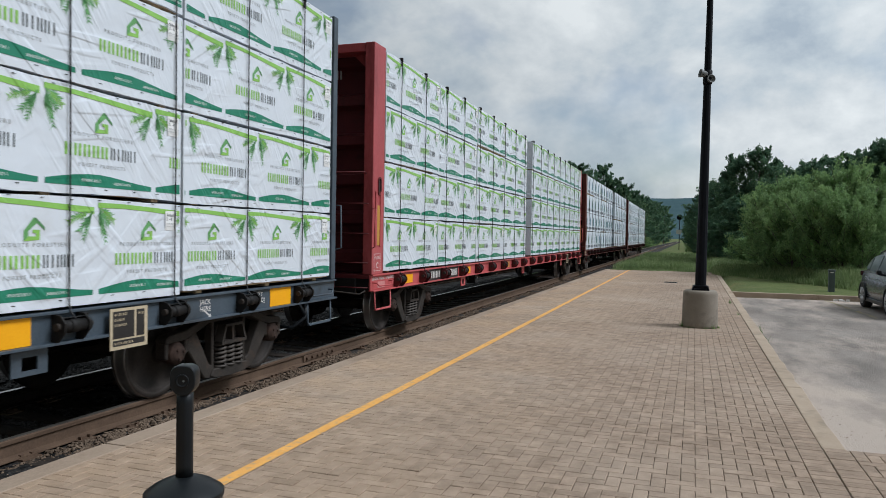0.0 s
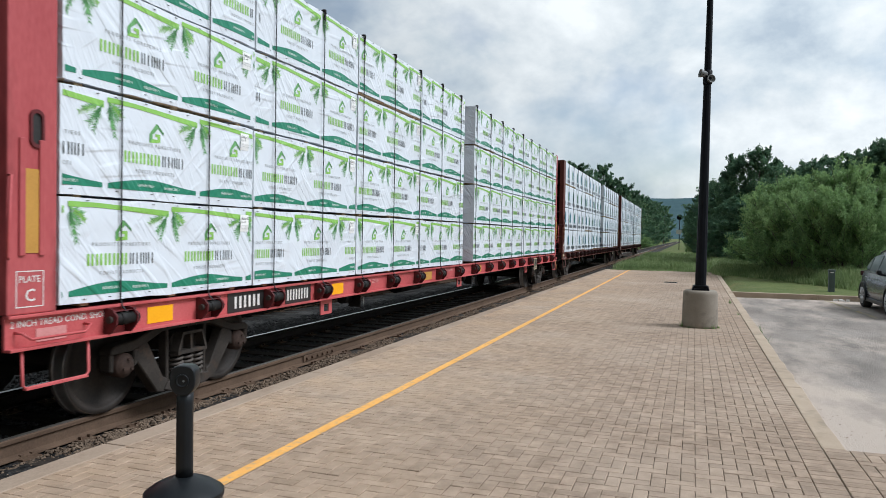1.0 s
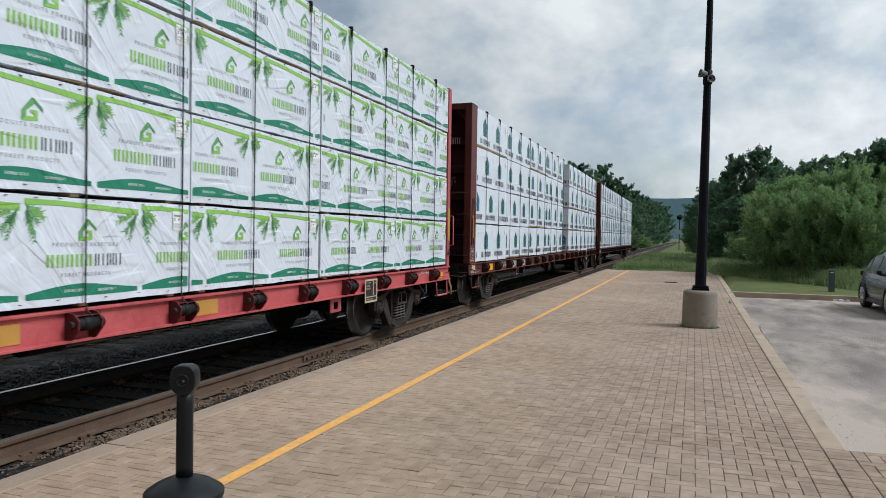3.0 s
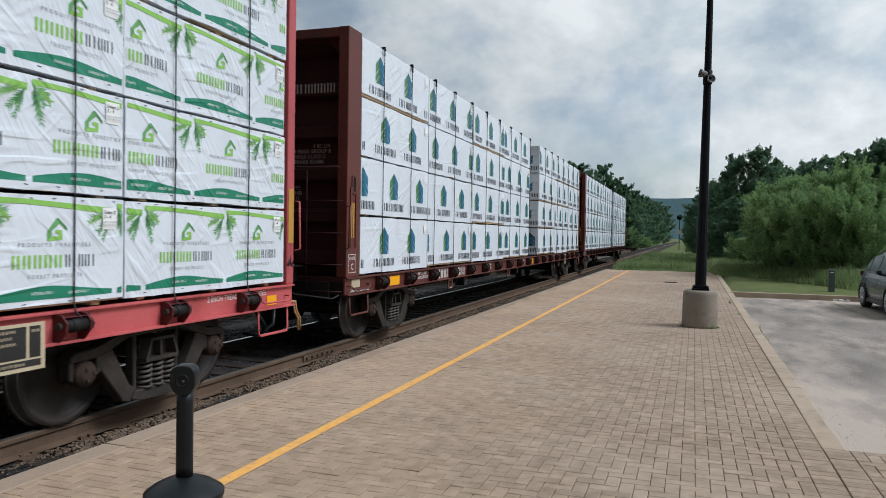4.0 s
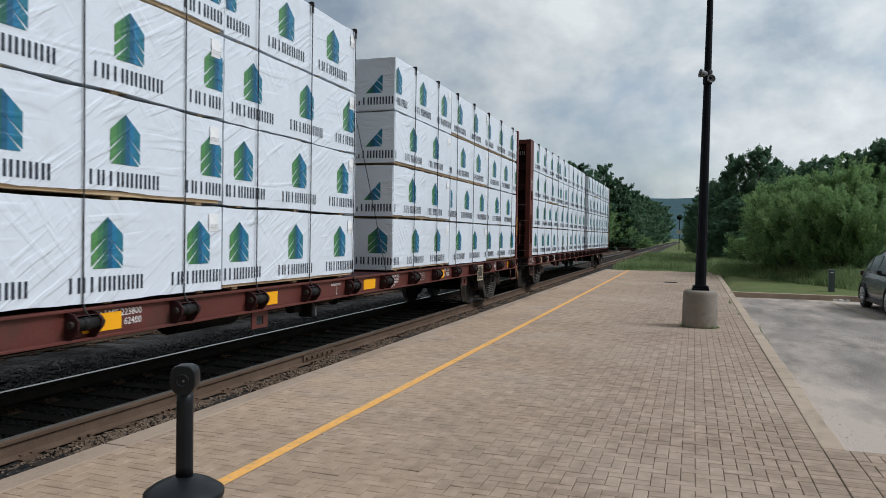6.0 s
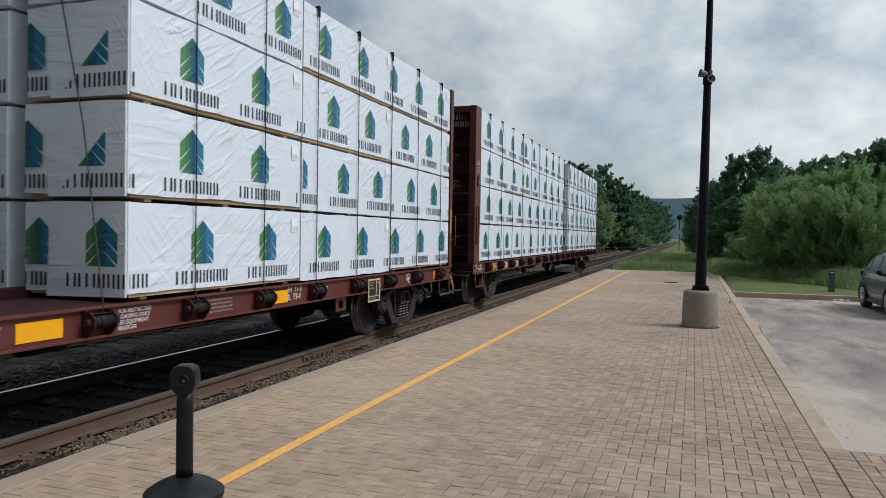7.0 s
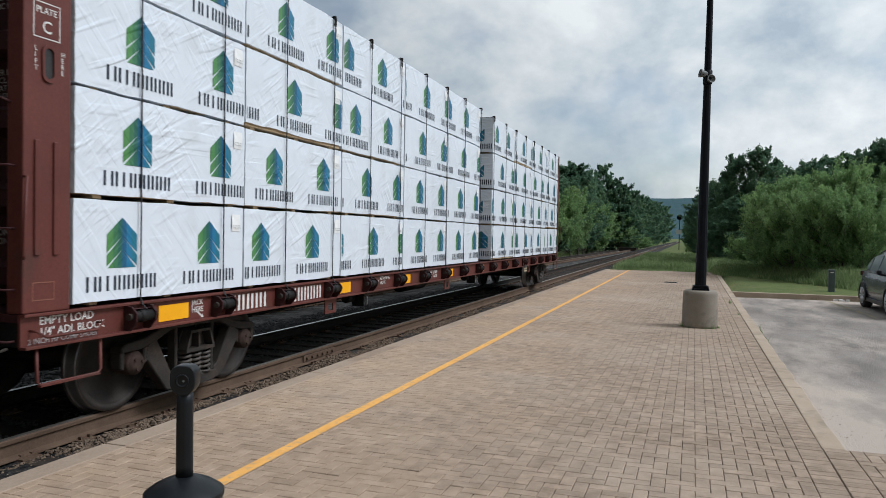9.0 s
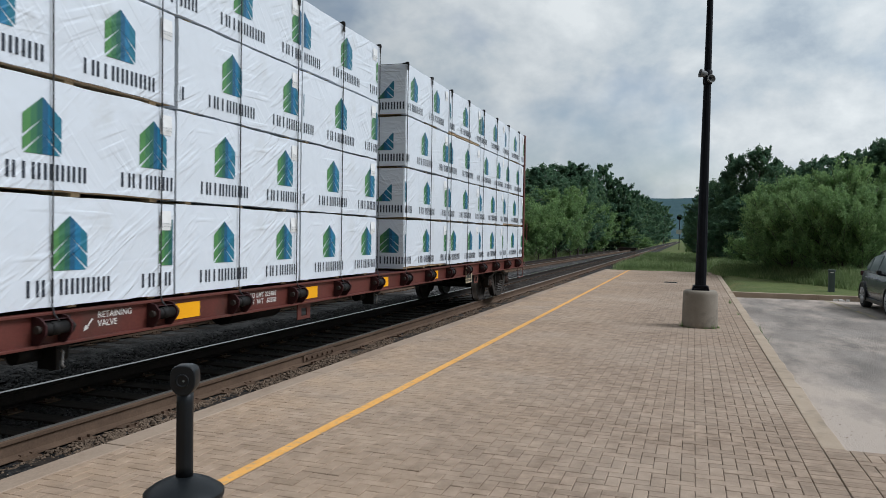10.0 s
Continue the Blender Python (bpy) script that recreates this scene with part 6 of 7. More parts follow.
def load_car(y_car, kind, halves, seed, known):
    """Bundles in four layers; halves: (first end, bundle lengths) along the car; known: where the print's repeat begins,
    by half, layer and place."""
    rnd = random.Random(seed)
    w = 1.2 if kind == "green" else 1.19
    for half, (y0, lengths) in enumerate(halves):
        stock, plain = {}, {}
        for layer in range(4):
            for k, length in enumerate(lengths):
                want = known.get((half, layer, k), rnd.uniform(0, w))
                v = round(want / w * 36) % 36
                y = y_car + y0 + sum(lengths[:k]) + rnd.gauss(0, 0.006)
                x = SILL - 0.004 + rnd.gauss(-0.004, 0.005)
                z = 1.062 + layer * 0.881
                if (length, v) not in stock:
                    ob = stock[length, v] = bundle_kind(kind, length - 0.010, w * v / 36 - w, seed * 100 + half * 20 + v)
                else:
                    ob = copy_thing(stock[length, v], pose(0, 0, 0))
                carry(ob, min(x, SILL), y, z)
                if kind == "blue" and half == 1 and k == 0:
                    ENDS.append(ob)
                if length not in plain:
                    far = plain[length] = bundle_kind(kind, length - 0.010, 0, seed * 10 + 9, far=True)
                else:
                    far = copy_thing(plain[length], pose(0, 0, 0))
                carry(far, -0.10, y, z)
                if kind == "blue" and half == 1 and k == 0:
                    FAR_ENDS.append(far)


ENDS, FAR_ENDS = [], []
load_car(4.486, "blue", [(0.0, [2.33] * 5), (12.82, [2.31] * 4)], 1,
         {(0, 0, 0): 1.12, (0, 0, 1): 0.91, (0, 0, 2): 0.5, (0, 0, 3): 0.16, (0, 0, 4): 0.18, (0, 1, 0): 0.09, (0, 1, 1): 0.01, (0, 1, 2): 0.24, (0, 1, 3): 0.18, (0, 1, 4): 0.28, (0, 2, 0): 0.12, (0, 2, 1): 0.43, (0, 2, 2): 1.03, (0, 2, 3): 0.28, (0, 2, 4): 0.45, (0, 3, 0): 0.03, (0, 3, 1): 0.23, (0, 3, 2): 0.76, (0, 3, 3): 0.47, (0, 3, 4): 0.64, (1, 0, 0): 0.49, (1, 0, 1): 1.0, (1, 1, 0): 0.52, (1, 1, 1): 0.6, (1, 2, 0): 0.32, (1, 2, 1): 0.7})
load_car(-19.973, "blue", [(0.0, [2.91, 2.91, 2.91, 3.16]), (13.33, [2.96, 2.87, 3.01])], 2,
         {(0, 0, 0): 0.31, (0, 0, 1): 0.53, (0, 0, 2): 0.72, (0, 0, 3): 0.90, (0, 1, 0): 0.66, (0, 1, 1): 0.29, (0, 1, 2): 0.93, (0, 1, 3): 0.97, (0, 2, 0): 0.31, (0, 2, 1): 0.97, (0, 2, 2): 0.97, (0, 2, 3): 1.13, (0, 3, 0): 0.07, (0, 3, 1): 0.82, (0, 3, 2): 0.87, (0, 3, 3): 0.62, (1, 0, 0): 0.43, (1, 0, 1): 0.03, (1, 0, 2): 0.8, (1, 1, 0): 0.25, (1, 1, 1): 0.56, (1, 1, 2): 0.3, (1, 2, 0): 0.23, (1, 2, 1): 0.24, (1, 2, 2): 0.01, (1, 3, 1): 1.16, (1, 3, 2): 0.62})
load_car(-43.89, "green", [(0.0, [2.64] * 4), (11.33, [2.62] * 4)], 3,
         {(0, 0, 0): 0.07, (0, 0, 1): 0.86, (0, 0, 2): 0.02, (0, 0, 3): 0.54, (0, 1, 0): 0.47, (0, 1, 1): 1.18, (0, 1, 2): 1.06, (0, 1, 3): 0.92, (0, 2, 0): 0.18, (0, 2, 1): 0.32, (0, 2, 3): 0.04, (0, 3, 0): 0.63, (0, 3, 1): 0.3, (1, 0, 0): 0.75, (1, 0, 1): 0.22, (1, 0, 2): 0.11, (1, 0, 3): 0.23, (1, 1, 0): 0.19, (1, 1, 1): 1.01, (1, 1, 2): 0.45, (1, 1, 3): 0.89, (1, 2, 0): 0.41, (1, 2, 1): 0.02, (1, 2, 2): 0.3, (1, 2, 3): 0.78, (1, 3, 0): 0.39, (1, 3, 1): 0.32})
load_car(A0, "green", [(0.0, [3.05] * 4), (12.8, [3.03] * 3)], 4,
         {(1, 0, 1): 0.77, (1, 0, 2): 1.05, (1, 1, 1): 0.24, (1, 1, 2): 0.05, (1, 2, 1): 0.58, (1, 2, 2): 0.64})
for k, ob in enumerate(ENDS):
    end_print(ob, -0.27 if k % 4 == 0 else -0.40, k % 4 > 0)
for ob in FAR_ENDS:
    end_print(ob, -0.46, False)


# ---- things on the platform ----
def build_lamp():
    lamp = thing("lamp_post", "tall black steel lamp post on a concrete drum", "lamp post", pose(0.205, 13.97, 0))
    bm = bmesh.new()
    lathe(bm, [(0.315, -0.02), (0.312, 0.05), (0.298, 0.60), (0.288, 0.645), (0.26, 0.665), (0.05, 0.668)], 40)
    for v in bm.verts:
        v.co.x += 0.006 * noise.noise(v.co * 5); v.co.y += 0.006 * noise.noise(v.co * 5 + Vector((9, 0, 0)))
    part("footing", bm, "drum_concrete", lamp, "weathered concrete drum footing")
    bm = bmesh.new()
    box(bm, -0.15, 0.15, -0.15, 0.15, 0.665, 0.70, 0.006)
    box(bm, -0.12, 0.12, -0.12, 0.12, 0.70, 0.755, 0.012)
    part("base_plate", bm, "black_steel", lamp)
    for sx in (-1, 1):
        for sy in (-1, 1):
            bm = bmesh.new()
            rod(bm, (sx * 0.125, sy * 0.125, 0.69), (sx * 0.125, sy * 0.125, 0.745), 0.014, seg=6)
            part("anchor_bolt", bm, "black_steel", lamp)
    bm = bmesh.new()
    lathe(bm, [(0.098, 0.70), (0.096, 1.0), (0.078, 3.0), (0.060, 5.0), (0.045, 7.2)], 12, smooth=False)
    for v in bm.verts:
        v.co.x += 0.010 * (v.co.z - 0.7)
    part("pole", bm, "black_steel", lamp, "tapered black steel pole")
    # a pair of small round horns strapped to the pole
    for name, x, y, z, r, mat, tilt in (("speaker", -0.055, -0.10, 4.56, 0.075, "grey_plastic", -70), ("speaker", 0.085, -0.06, 4.46, 0.075, "grey_plastic", 30)):
        bm = bmesh.new()
        lathe(bm, [(0.02, -0.10), (0.045, -0.08), (r * 0.8, -0.02), (r, 0.03), (r, 0.045), (r * 0.9, 0.04), (r * 0.5, 0.0)], 24)
        part(name, bm, mat, lamp, at=pose(x, y, z, 80, 0, tilt))
    bm = bmesh.new()
    lathe(bm, [(0.072, 4.38), (0.080, 4.39), (0.080, 4.62), (0.072, 4.63)], 16)
    for v in bm.verts:
        v.co.x += 0.010 * (v.co.z - 0.7)
    part("clamp", bm, "black_steel", lamp)


def build_ash_post():
    """Smokers' receptacle: weighted base with a domed shoulder, a stem, and a head with side openings."""
    post = thing("ash_receptacle", "black plastic smokers' ash receptacle with a domed base", "ash receptacle", pose(-2.51, 3.19, 0, 0, 0, 20))
    bm = bmesh.new()
    lathe(bm, [(0.185, 0.0), (0.195, 0.02), (0.196, 0.188), (0.203, 0.192), (0.205, 0.197), (0.205, 0.204), (0.201, 0.207), (0.205, 0.210), (0.205, 0.217), (0.199, 0.224), (0.180, 0.238), (0.150, 0.258), (0.115, 0.275), (0.085, 0.286), (0.062, 0.294), (0.048, 0.300)], 56)
    part("base", bm, "black_plastic", post)
    bm = bmesh.new()
    prof = []
    for k in range(8):
        z = 0.295 + 0.46 * k / 7
        prof.append((0.0445 - 0.002 * k / 7, z))
    lathe(bm, prof, 32)
    for v in bm.verts:
        a = math.atan2(v.co.y, v.co.x)
        f = 1 - 0.05 * (math.cos(4 * a) > 0.75)
        v.co.x *= f; v.co.y *= f
    part("stem", bm, "black_plastic", post)
    # head: thick disc with a flattened crown, cut corners and a funnel below, an eye on two sides
    bm = bmesh.new()
    n = 36
    outline = []
    for k in range(n):
        a = 2 * math.pi * k / n
        c, s = math.cos(a), math.sin(a)
        x = 0.0665 * math.copysign(abs(c) ** 0.62, c)
        z = 0.079 * math.copysign(abs(s) ** (0.62 if s > 0 else 0.80), s)
        outline.append((x * (1 - 0.30 * max(0, -s) ** 2), z))
    rings = []
    for d, sc in ((-0.050, 0.93), (-0.047, 0.975), (-0.040, 1.0), (0.040, 1.0), (0.047, 0.975), (0.050, 0.93)):
        rings.append([bm.verts.new((x * sc, d, 0.812 + z * sc)) for x, z in outline])
    for a, b in zip(rings, rings[1:]):
        for k in range(n):
            bm.faces.new((a[k], a[(k + 1) % n], b[(k + 1) % n], b[k])).smooth = True
    bm.faces.new(rings[0][::-1]); bm.faces.new(rings[-1])
    bmesh.ops.recalc_face_normals(bm, faces=bm.faces)
    head = part("head", bm, "black_plastic", post)
    for s in (-1, 1):
        bm = bmesh.new()
        rr = []
        for r, h in ((0.036, 0.0), (0.036, 0.005), (0.026, 0.005), (0.018, -0.012), (0.016, -0.03)):
            rr.append((r, h))
        lathe(bm, rr, 24)
        o = part("opening", bm, "black_plastic", head, "round ash opening", at=pose(0, s * 0.0505, 0.812, 90 * s * -1 if s > 0 else 90, 0, 0))
    bm = bmesh.new()
    rod(bm, (0.004, -0.030, 0.808), (0.008, -0.052, 0.812), 0.006, seg=10)
    part("lock_pin", bm, "grey_plastic", head, "small steel lock pin")


# ---- car park and lawn things ----
M["car_paint"] = surface("car_paint", (0.150, 0.158, 0.172), (0.19, 0.198, 0.212), 2.0, 0.24, metal=0.45, bump=0.0, rough_vary=0.03)
M["tyre"] = surface("tyre", (0.015, 0.015, 0.015), (0.03, 0.03, 0.03), 5, 0.85, bump=0.3, fine=60, dist=0.003)
M["alloy"] = surface("alloy", (0.42, 0.42, 0.43), (0.55, 0.55, 0.56), 5, 0.38, metal=0.6, bump=0.0)
# Pale base colour stands for the sky mirrored in the panes.
M["tinted_glass"] = surface("tinted_glass", (0.17, 0.20, 0.215), (0.22, 0.25, 0.265), 2, 0.05, bump=0.0, rough_vary=0.01)
M["tail_lens"] = surface("tail_lens", (0.030, 0.008, 0.008), (0.045, 0.010, 0.010), 9, 0.15, bump=0.0)
M["lamp_glass"] = surface("lamp_glass", (0.45, 0.46, 0.47), (0.6, 0.6, 0.6), 9, 0.1, metal=0.4, bump=0.0)
M["post_green"] = surface("post_green", (0.055, 0.075, 0.072), (0.085, 0.105, 0.10), 3, 0.6, bump=0.15, fine=50)


def build_suv():
    """A small sport utility car, tail towards the far kerb."""
    car = thing("parked_car", "dark grey small sport utility car backed up to the kerb", "car", pose(5.24, 20.32, -0.125, 0, 0, 180))
    car.scale = (1, 1, 0.94)
    # stations along the length: y, half width, bottom, belt, roof, roof half width (roof 0: none)
    body = [(-1.98, 0.66, 0.42, 0.90), (-1.90, 0.80, 0.30, 1.02), (-1.6, 0.885, 0.25, 1.05), (-0.9, 0.90, 0.22, 1.01), (0.0, 0.90, 0.22, 0.99), (0.75, 0.90, 0.22, 0.98), (1.1, 0.89, 0.23, 1.03),
            (1.6, 0.885, 0.25, 1.02), (1.98, 0.86, 0.28, 0.98), (2.12, 0.76, 0.32, 0.86), (2.17, 0.66, 0.38, 0.72)]
    bm = bmesh.new()
    rings = []
    for y, w, z0, z1 in body:
        h = z1 - z0
        sec = [(0, z0), (w * 0.86, z0), (w * 0.97, z0 + 0.08 * h), (w, z0 + 0.40 * h), (w * 0.985, z0 + 0.72 * h), (w * 0.93, z0 + 0.93 * h), (w * 0.84, z1), (0, z1 + 0.02)]
        pts = sec + [(-x, z) for x, z in reversed(sec[1:-1])]
        rings.append([bm.verts.new((x, y, z)) for x, z in pts])
    n = len(rings[0])
    for a, b in zip(rings, rings[1:]):
        for k in range(n):
            bm.faces.new((a[k], a[(k + 1) % n], b[(k + 1) % n], b[k])).smooth = True
    bm.faces.new(rings[0][::-1]); bm.faces.new(rings[-1])
    bmesh.ops.recalc_face_normals(bm, faces=bm.faces)
    shell = part("body", bm, "car_paint", car)
    roof = [(-1.78, 0.74, 1.0, 0.66, 1.07), (-1.48, 0.79, 1.0, 0.63, 1.27), (-1.02, 0.82, 0.99, 0.60, 1.49), (-0.4, 0.82, 0.98, 0.60, 1.59), (0.15, 0.82, 0.98, 0.59, 1.56), (0.85, 0.80, 0.985, 0.66, 1.16), (1.08, 0.78, 0.985, 0.74, 1.01)]
    bm = bmesh.new()
    rings = []
    for y, w, z0, wr, zr in roof:
        sec = [(w, z0), (w * 0.5 + wr * 0.5, (z0 + zr) / 2 + 0.01), (wr + 0.02, zr - 0.06 * (zr - z0)), (wr - 0.07, zr), (0, zr + 0.015)]
        pts = sec + [(-x, z) for x, z in reversed(sec[:-1])]
        rings.append([bm.verts.new((x, y, z)) for x, z in pts])
    n = len(rings[0])
    for i, (a, b) in enumerate(zip(rings, rings[1:])):
        for k in range(n - 1):
            f = bm.faces.new((a[k], b[k], b[k + 1], a[k + 1]))
            f.smooth = True
    bm.faces.new(rings[0]); bm.faces.new(rings[-1][::-1])
    bmesh.ops.recalc_face_normals(bm, faces=bm.faces)
    part("cabin", bm, "car_paint", car)
    # panes laid into the cabin's flanks and screens
    for s in (-1, 1):
        for name, pts in (("door_window", [(-0.12, 1.03), (0.72, 1.03), (0.66, 1.14), (0.16, 1.46), (-0.12, 1.49)]), ("door_window", [(-0.98, 1.03), (-0.20, 1.03), (-0.20, 1.49), (-0.98, 1.44)]), ("quarter_window", [(-1.46, 1.10), (-1.06, 1.04), (-1.06, 1.42), (-1.20, 1.33)])):
            bm = bmesh.new()
            def flank(y, z):
                t = (z - 0.985) / 0.62
                return s * (0.822 - 0.205 * t + 0.012)
            lo = [bm.verts.new((flank(y, z) - s * 0.03, y, z)) for y, z in pts]
            hi = [bm.verts.new((flank(y, z), y, z)) for y, z in pts]
            bm.faces.new(hi); bm.faces.new(lo[::-1])
            for k in range(len(pts)):
                bm.faces.new((lo[k], lo[(k + 1) % len(pts)], hi[(k + 1) % len(pts)], hi[k]))
            bmesh.ops.recalc_face_normals(bm, faces=bm.faces)
            part(name, bm, "tinted_glass", car)
        bm = bmesh.new()
        box(bm, -0.05, 0.05, -0.09, 0.09, -0.06, 0.06, 0.03)
        part("door_mirror", bm, "black_plastic", car, at=pose(s * 1.0, 0.80, 1.06))
        bm = bmesh.new()
        pipe(bm, [(s * 0.86, 0.80, 1.0), (s * 0.97, 0.80, 1.03)], 0.02, 6)
        part("mirror_arm", bm, "black_plastic", car)
        for y in (0.0, -0.85):
            bm = bmesh.new()
            pipe(bm, [(s * 0.88, y - 0.09, 0.86), (s * 0.915, y - 0.07, 0.865), (s * 0.915, y + 0.07, 0.865), (s * 0.88, y + 0.09, 0.86)], 0.011, 6)
            part("door_handle", bm, "alloy", car)
        bm = bmesh.new()
        box(bm, -0.08, 0.08, -0.14, 0.14, -0.05, 0.05, 0.03)
        tail = bmesh.new()
        box(tail, -0.09, 0.09, -0.05, 0.05, -0.07, 0.07, 0.03)
        part("tail_light", tail, "tail_lens", car, "red tail light", at=pose(s * 0.775, -1.80, 0.93, 0, 0, -s * 30))
        rack = bmesh.new()
        pipe(rack, [(s * 0.555, -1.10, 1.44), (s * 0.555, -1.0, 1.54), (s * 0.555, -0.3, 1.64), (s * 0.55, 0.10, 1.62), (s * 0.55, 0.18, 1.55)], 0.017, 6)
        part("roof_rail", rack, "black_plastic", car)
        part("headlight", bm, "lamp_glass", car, at=pose(s * 0.76, 1.90, 0.76, 0, 0, -s * 25))
        bm = bmesh.new()
        box(bm, min(s * 0.78, s * 0.905), max(s * 0.78, s * 0.905), -1.0, 0.95, 0.20, 0.30, 0.02)
        part("sill_cladding", bm, "black_plastic", car)
        for y in (1.28, -1.28):
            bm = bmesh.new()
            pts = [(s * 0.905, y + 0.37 * math.cos(a), 0.335 + 0.37 * math.sin(a)) for a in np.linspace(-0.3, math.pi + 0.3, 15)]
            pipe(bm, pts, 0.03, 6)
            part("wheel_arch", bm, "black_plastic", car)
            bm = bmesh.new()
            lathe(bm, [(0.215, -0.10), (0.31, -0.105), (0.335, -0.08), (0.338, 0.08), (0.31, 0.105), (0.215, 0.10)], 40, axis="X")
            tyre = part("wheel", bm, "tyre", car, "black tyre on an alloy rim", at=pose(s * 0.815, y, 0.338))
            bm = bmesh.new()
            lathe(bm, [(0.03, 0.065), (0.05, 0.075), (0.055, 0.05)], 16, axis="X")
            for k in range(10):
                a = 2 * math.pi * k / 10
                rod(bm, (0.095, 0.04 * math.cos(a), 0.04 * math.sin(a)), (0.108, 0.215 * math.cos(a + 0.1), 0.215 * math.sin(a + 0.1)), 0.019, seg=6)
            lathe(bm, [(0.205, 0.04), (0.205, 0.105), (0.225, 0.112), (0.225, 0.04)], 32, axis="X")
            if s < 0:
                for v in bm.verts:
                    v.co.x *= -1
            bmesh.ops.recalc_face_normals(bm, faces=bm.faces)
            part("rim", bm, "alloy", tyre)


def build_post():
    post = thing("lawn_post", "dark grey-green square utility post on the lawn", "post", pose(4.21, 25.3, 0.0))
    bm = bmesh.new()
    box(bm, -0.085, 0.085, -0.085, 0.085, -0.06, 0.62, 0.01)
    part("shaft", bm, "post_green", post)
    bm = bmesh.new()
    box(bm, -0.095, 0.095, -0.095, 0.095, 0.62, 0.70, 0.02)
    part("cap", bm, "post_green", post)
    bm = bmesh.new()
    box(bm, -0.05, 0.05, -0.10, -0.094, 0.60, 0.63)
    part("lens", bm, "white_paint", post, "pale lens under the cap")
    # scrap by the kerb
    bm = bmesh.new()
    for k in range(6):
        r = random.Random(k)
        x = 0.07 * k + r.uniform(-0.02, 0.02)
        box(bm, x, x + r.uniform(0.04, 0.09), r.uniform(-0.05, 0), r.uniform(0.02, 0.06), 0, r.uniform(0.03, 0.07), 0.006)
    o = part("broken_concrete", bm, "white_paint", at=pose(3.9, 23.17, -0.125))
    tagged(o, "pale broken concrete rubble lying at the kerb", "rubble", kind="stuff")


def build_signal():
    sig = thing("rail_signal", "black round railway signal on a slender mast", "railway signal", pose(-1.45, 111.5, -0.15))
    bm = bmesh.new()
    rod(bm, (0, 0, -0.1), (0, 0, 4.9), 0.06, seg=10)
    part("mast", bm, "black_steel", sig)
    bm = bmesh.new()
    rod(bm, (0, -0.10, 4.8), (0, -0.04, 4.8), 0.40, seg=28)
    part("target", bm, "black_steel", sig, "round black target")
    bm = bmesh.new()
    lathe(bm, [(0.11, 0.0), (0.14, 0.02), (0.15, 0.28), (0.13, 0.28), (0.11, 0.05)], 18)
    part("hood", bm, "black_steel", sig, at=pose(0, -0.08, 4.8, 90, 0, 0))
    bm = bmesh.new()
    box(bm, -0.72, 0.02, -0.08, -0.06, 2.35, 2.95)
    part("sign_plate", bm, "white_paint", sig, "pale sign plate, tilted", at=pose(0, 0, 0, 0, 6, 0))
    pole = thing("marker_post", "pale weathered wooden marker post beside the track", "post", pose(-8.3, 112.0, -0.35))
    bm = bmesh.new()
    rod(bm, (0, 0, -0.1), (0, 0, 5.6), 0.12, 0.08, seg=8)
    part("shaft", bm, "tie_pale", pole)
    stop = thing("buffer_stop", "low dark timber end stop on the siding", "buffer stop", pose(-8.2, 103.3, -0.22))
    bm = bmesh.new()
    box(bm, -1.3, 1.3, -0.2, 0.2, -0.05, 0.42, 0.02)
    part("beam", bm, "tie", stop)


M["tie_pale"] = surface("tie_pale", (0.22, 0.20, 0.17), (0.32, 0.29, 0.25), 3, 0.9, bump=0.3, fine=30, stretch=(1, 1, 0.2))


# ---- trees, shrubs, grass ----
def leaves(pts, rnd, size, droop=0.3):
    """Small leaves at the points, turned at random, one three-cornered blade each."""
    n = len(pts)
    rng = np.random.default_rng(rnd.randrange(1 << 30))
    p = np.array([tuple(v) for v in pts])
    d = rng.normal(0, 1, (n, 3)) * (1, 1, 0.7) - (0, 0, droop)
    d /= np.linalg.norm(d, axis=1)[:, None]
    q = np.cross(d, rng.normal(0, 1, (n, 3)))
    q /= np.linalg.norm(q, axis=1)[:, None] + 1e-9
    z = size * rng.uniform(0.6, 1.35, (n, 1))
    verts = np.stack([p - d * z * 0.5 - q * z * 0.42, p - d * z * 0.3 + q * z * 0.46, p + d * z * 0.75], axis=1).reshape(-1, 3)
    faces = np.arange(3 * n).reshape(-1, 3)
    return verts.tolist(), faces.tolist()


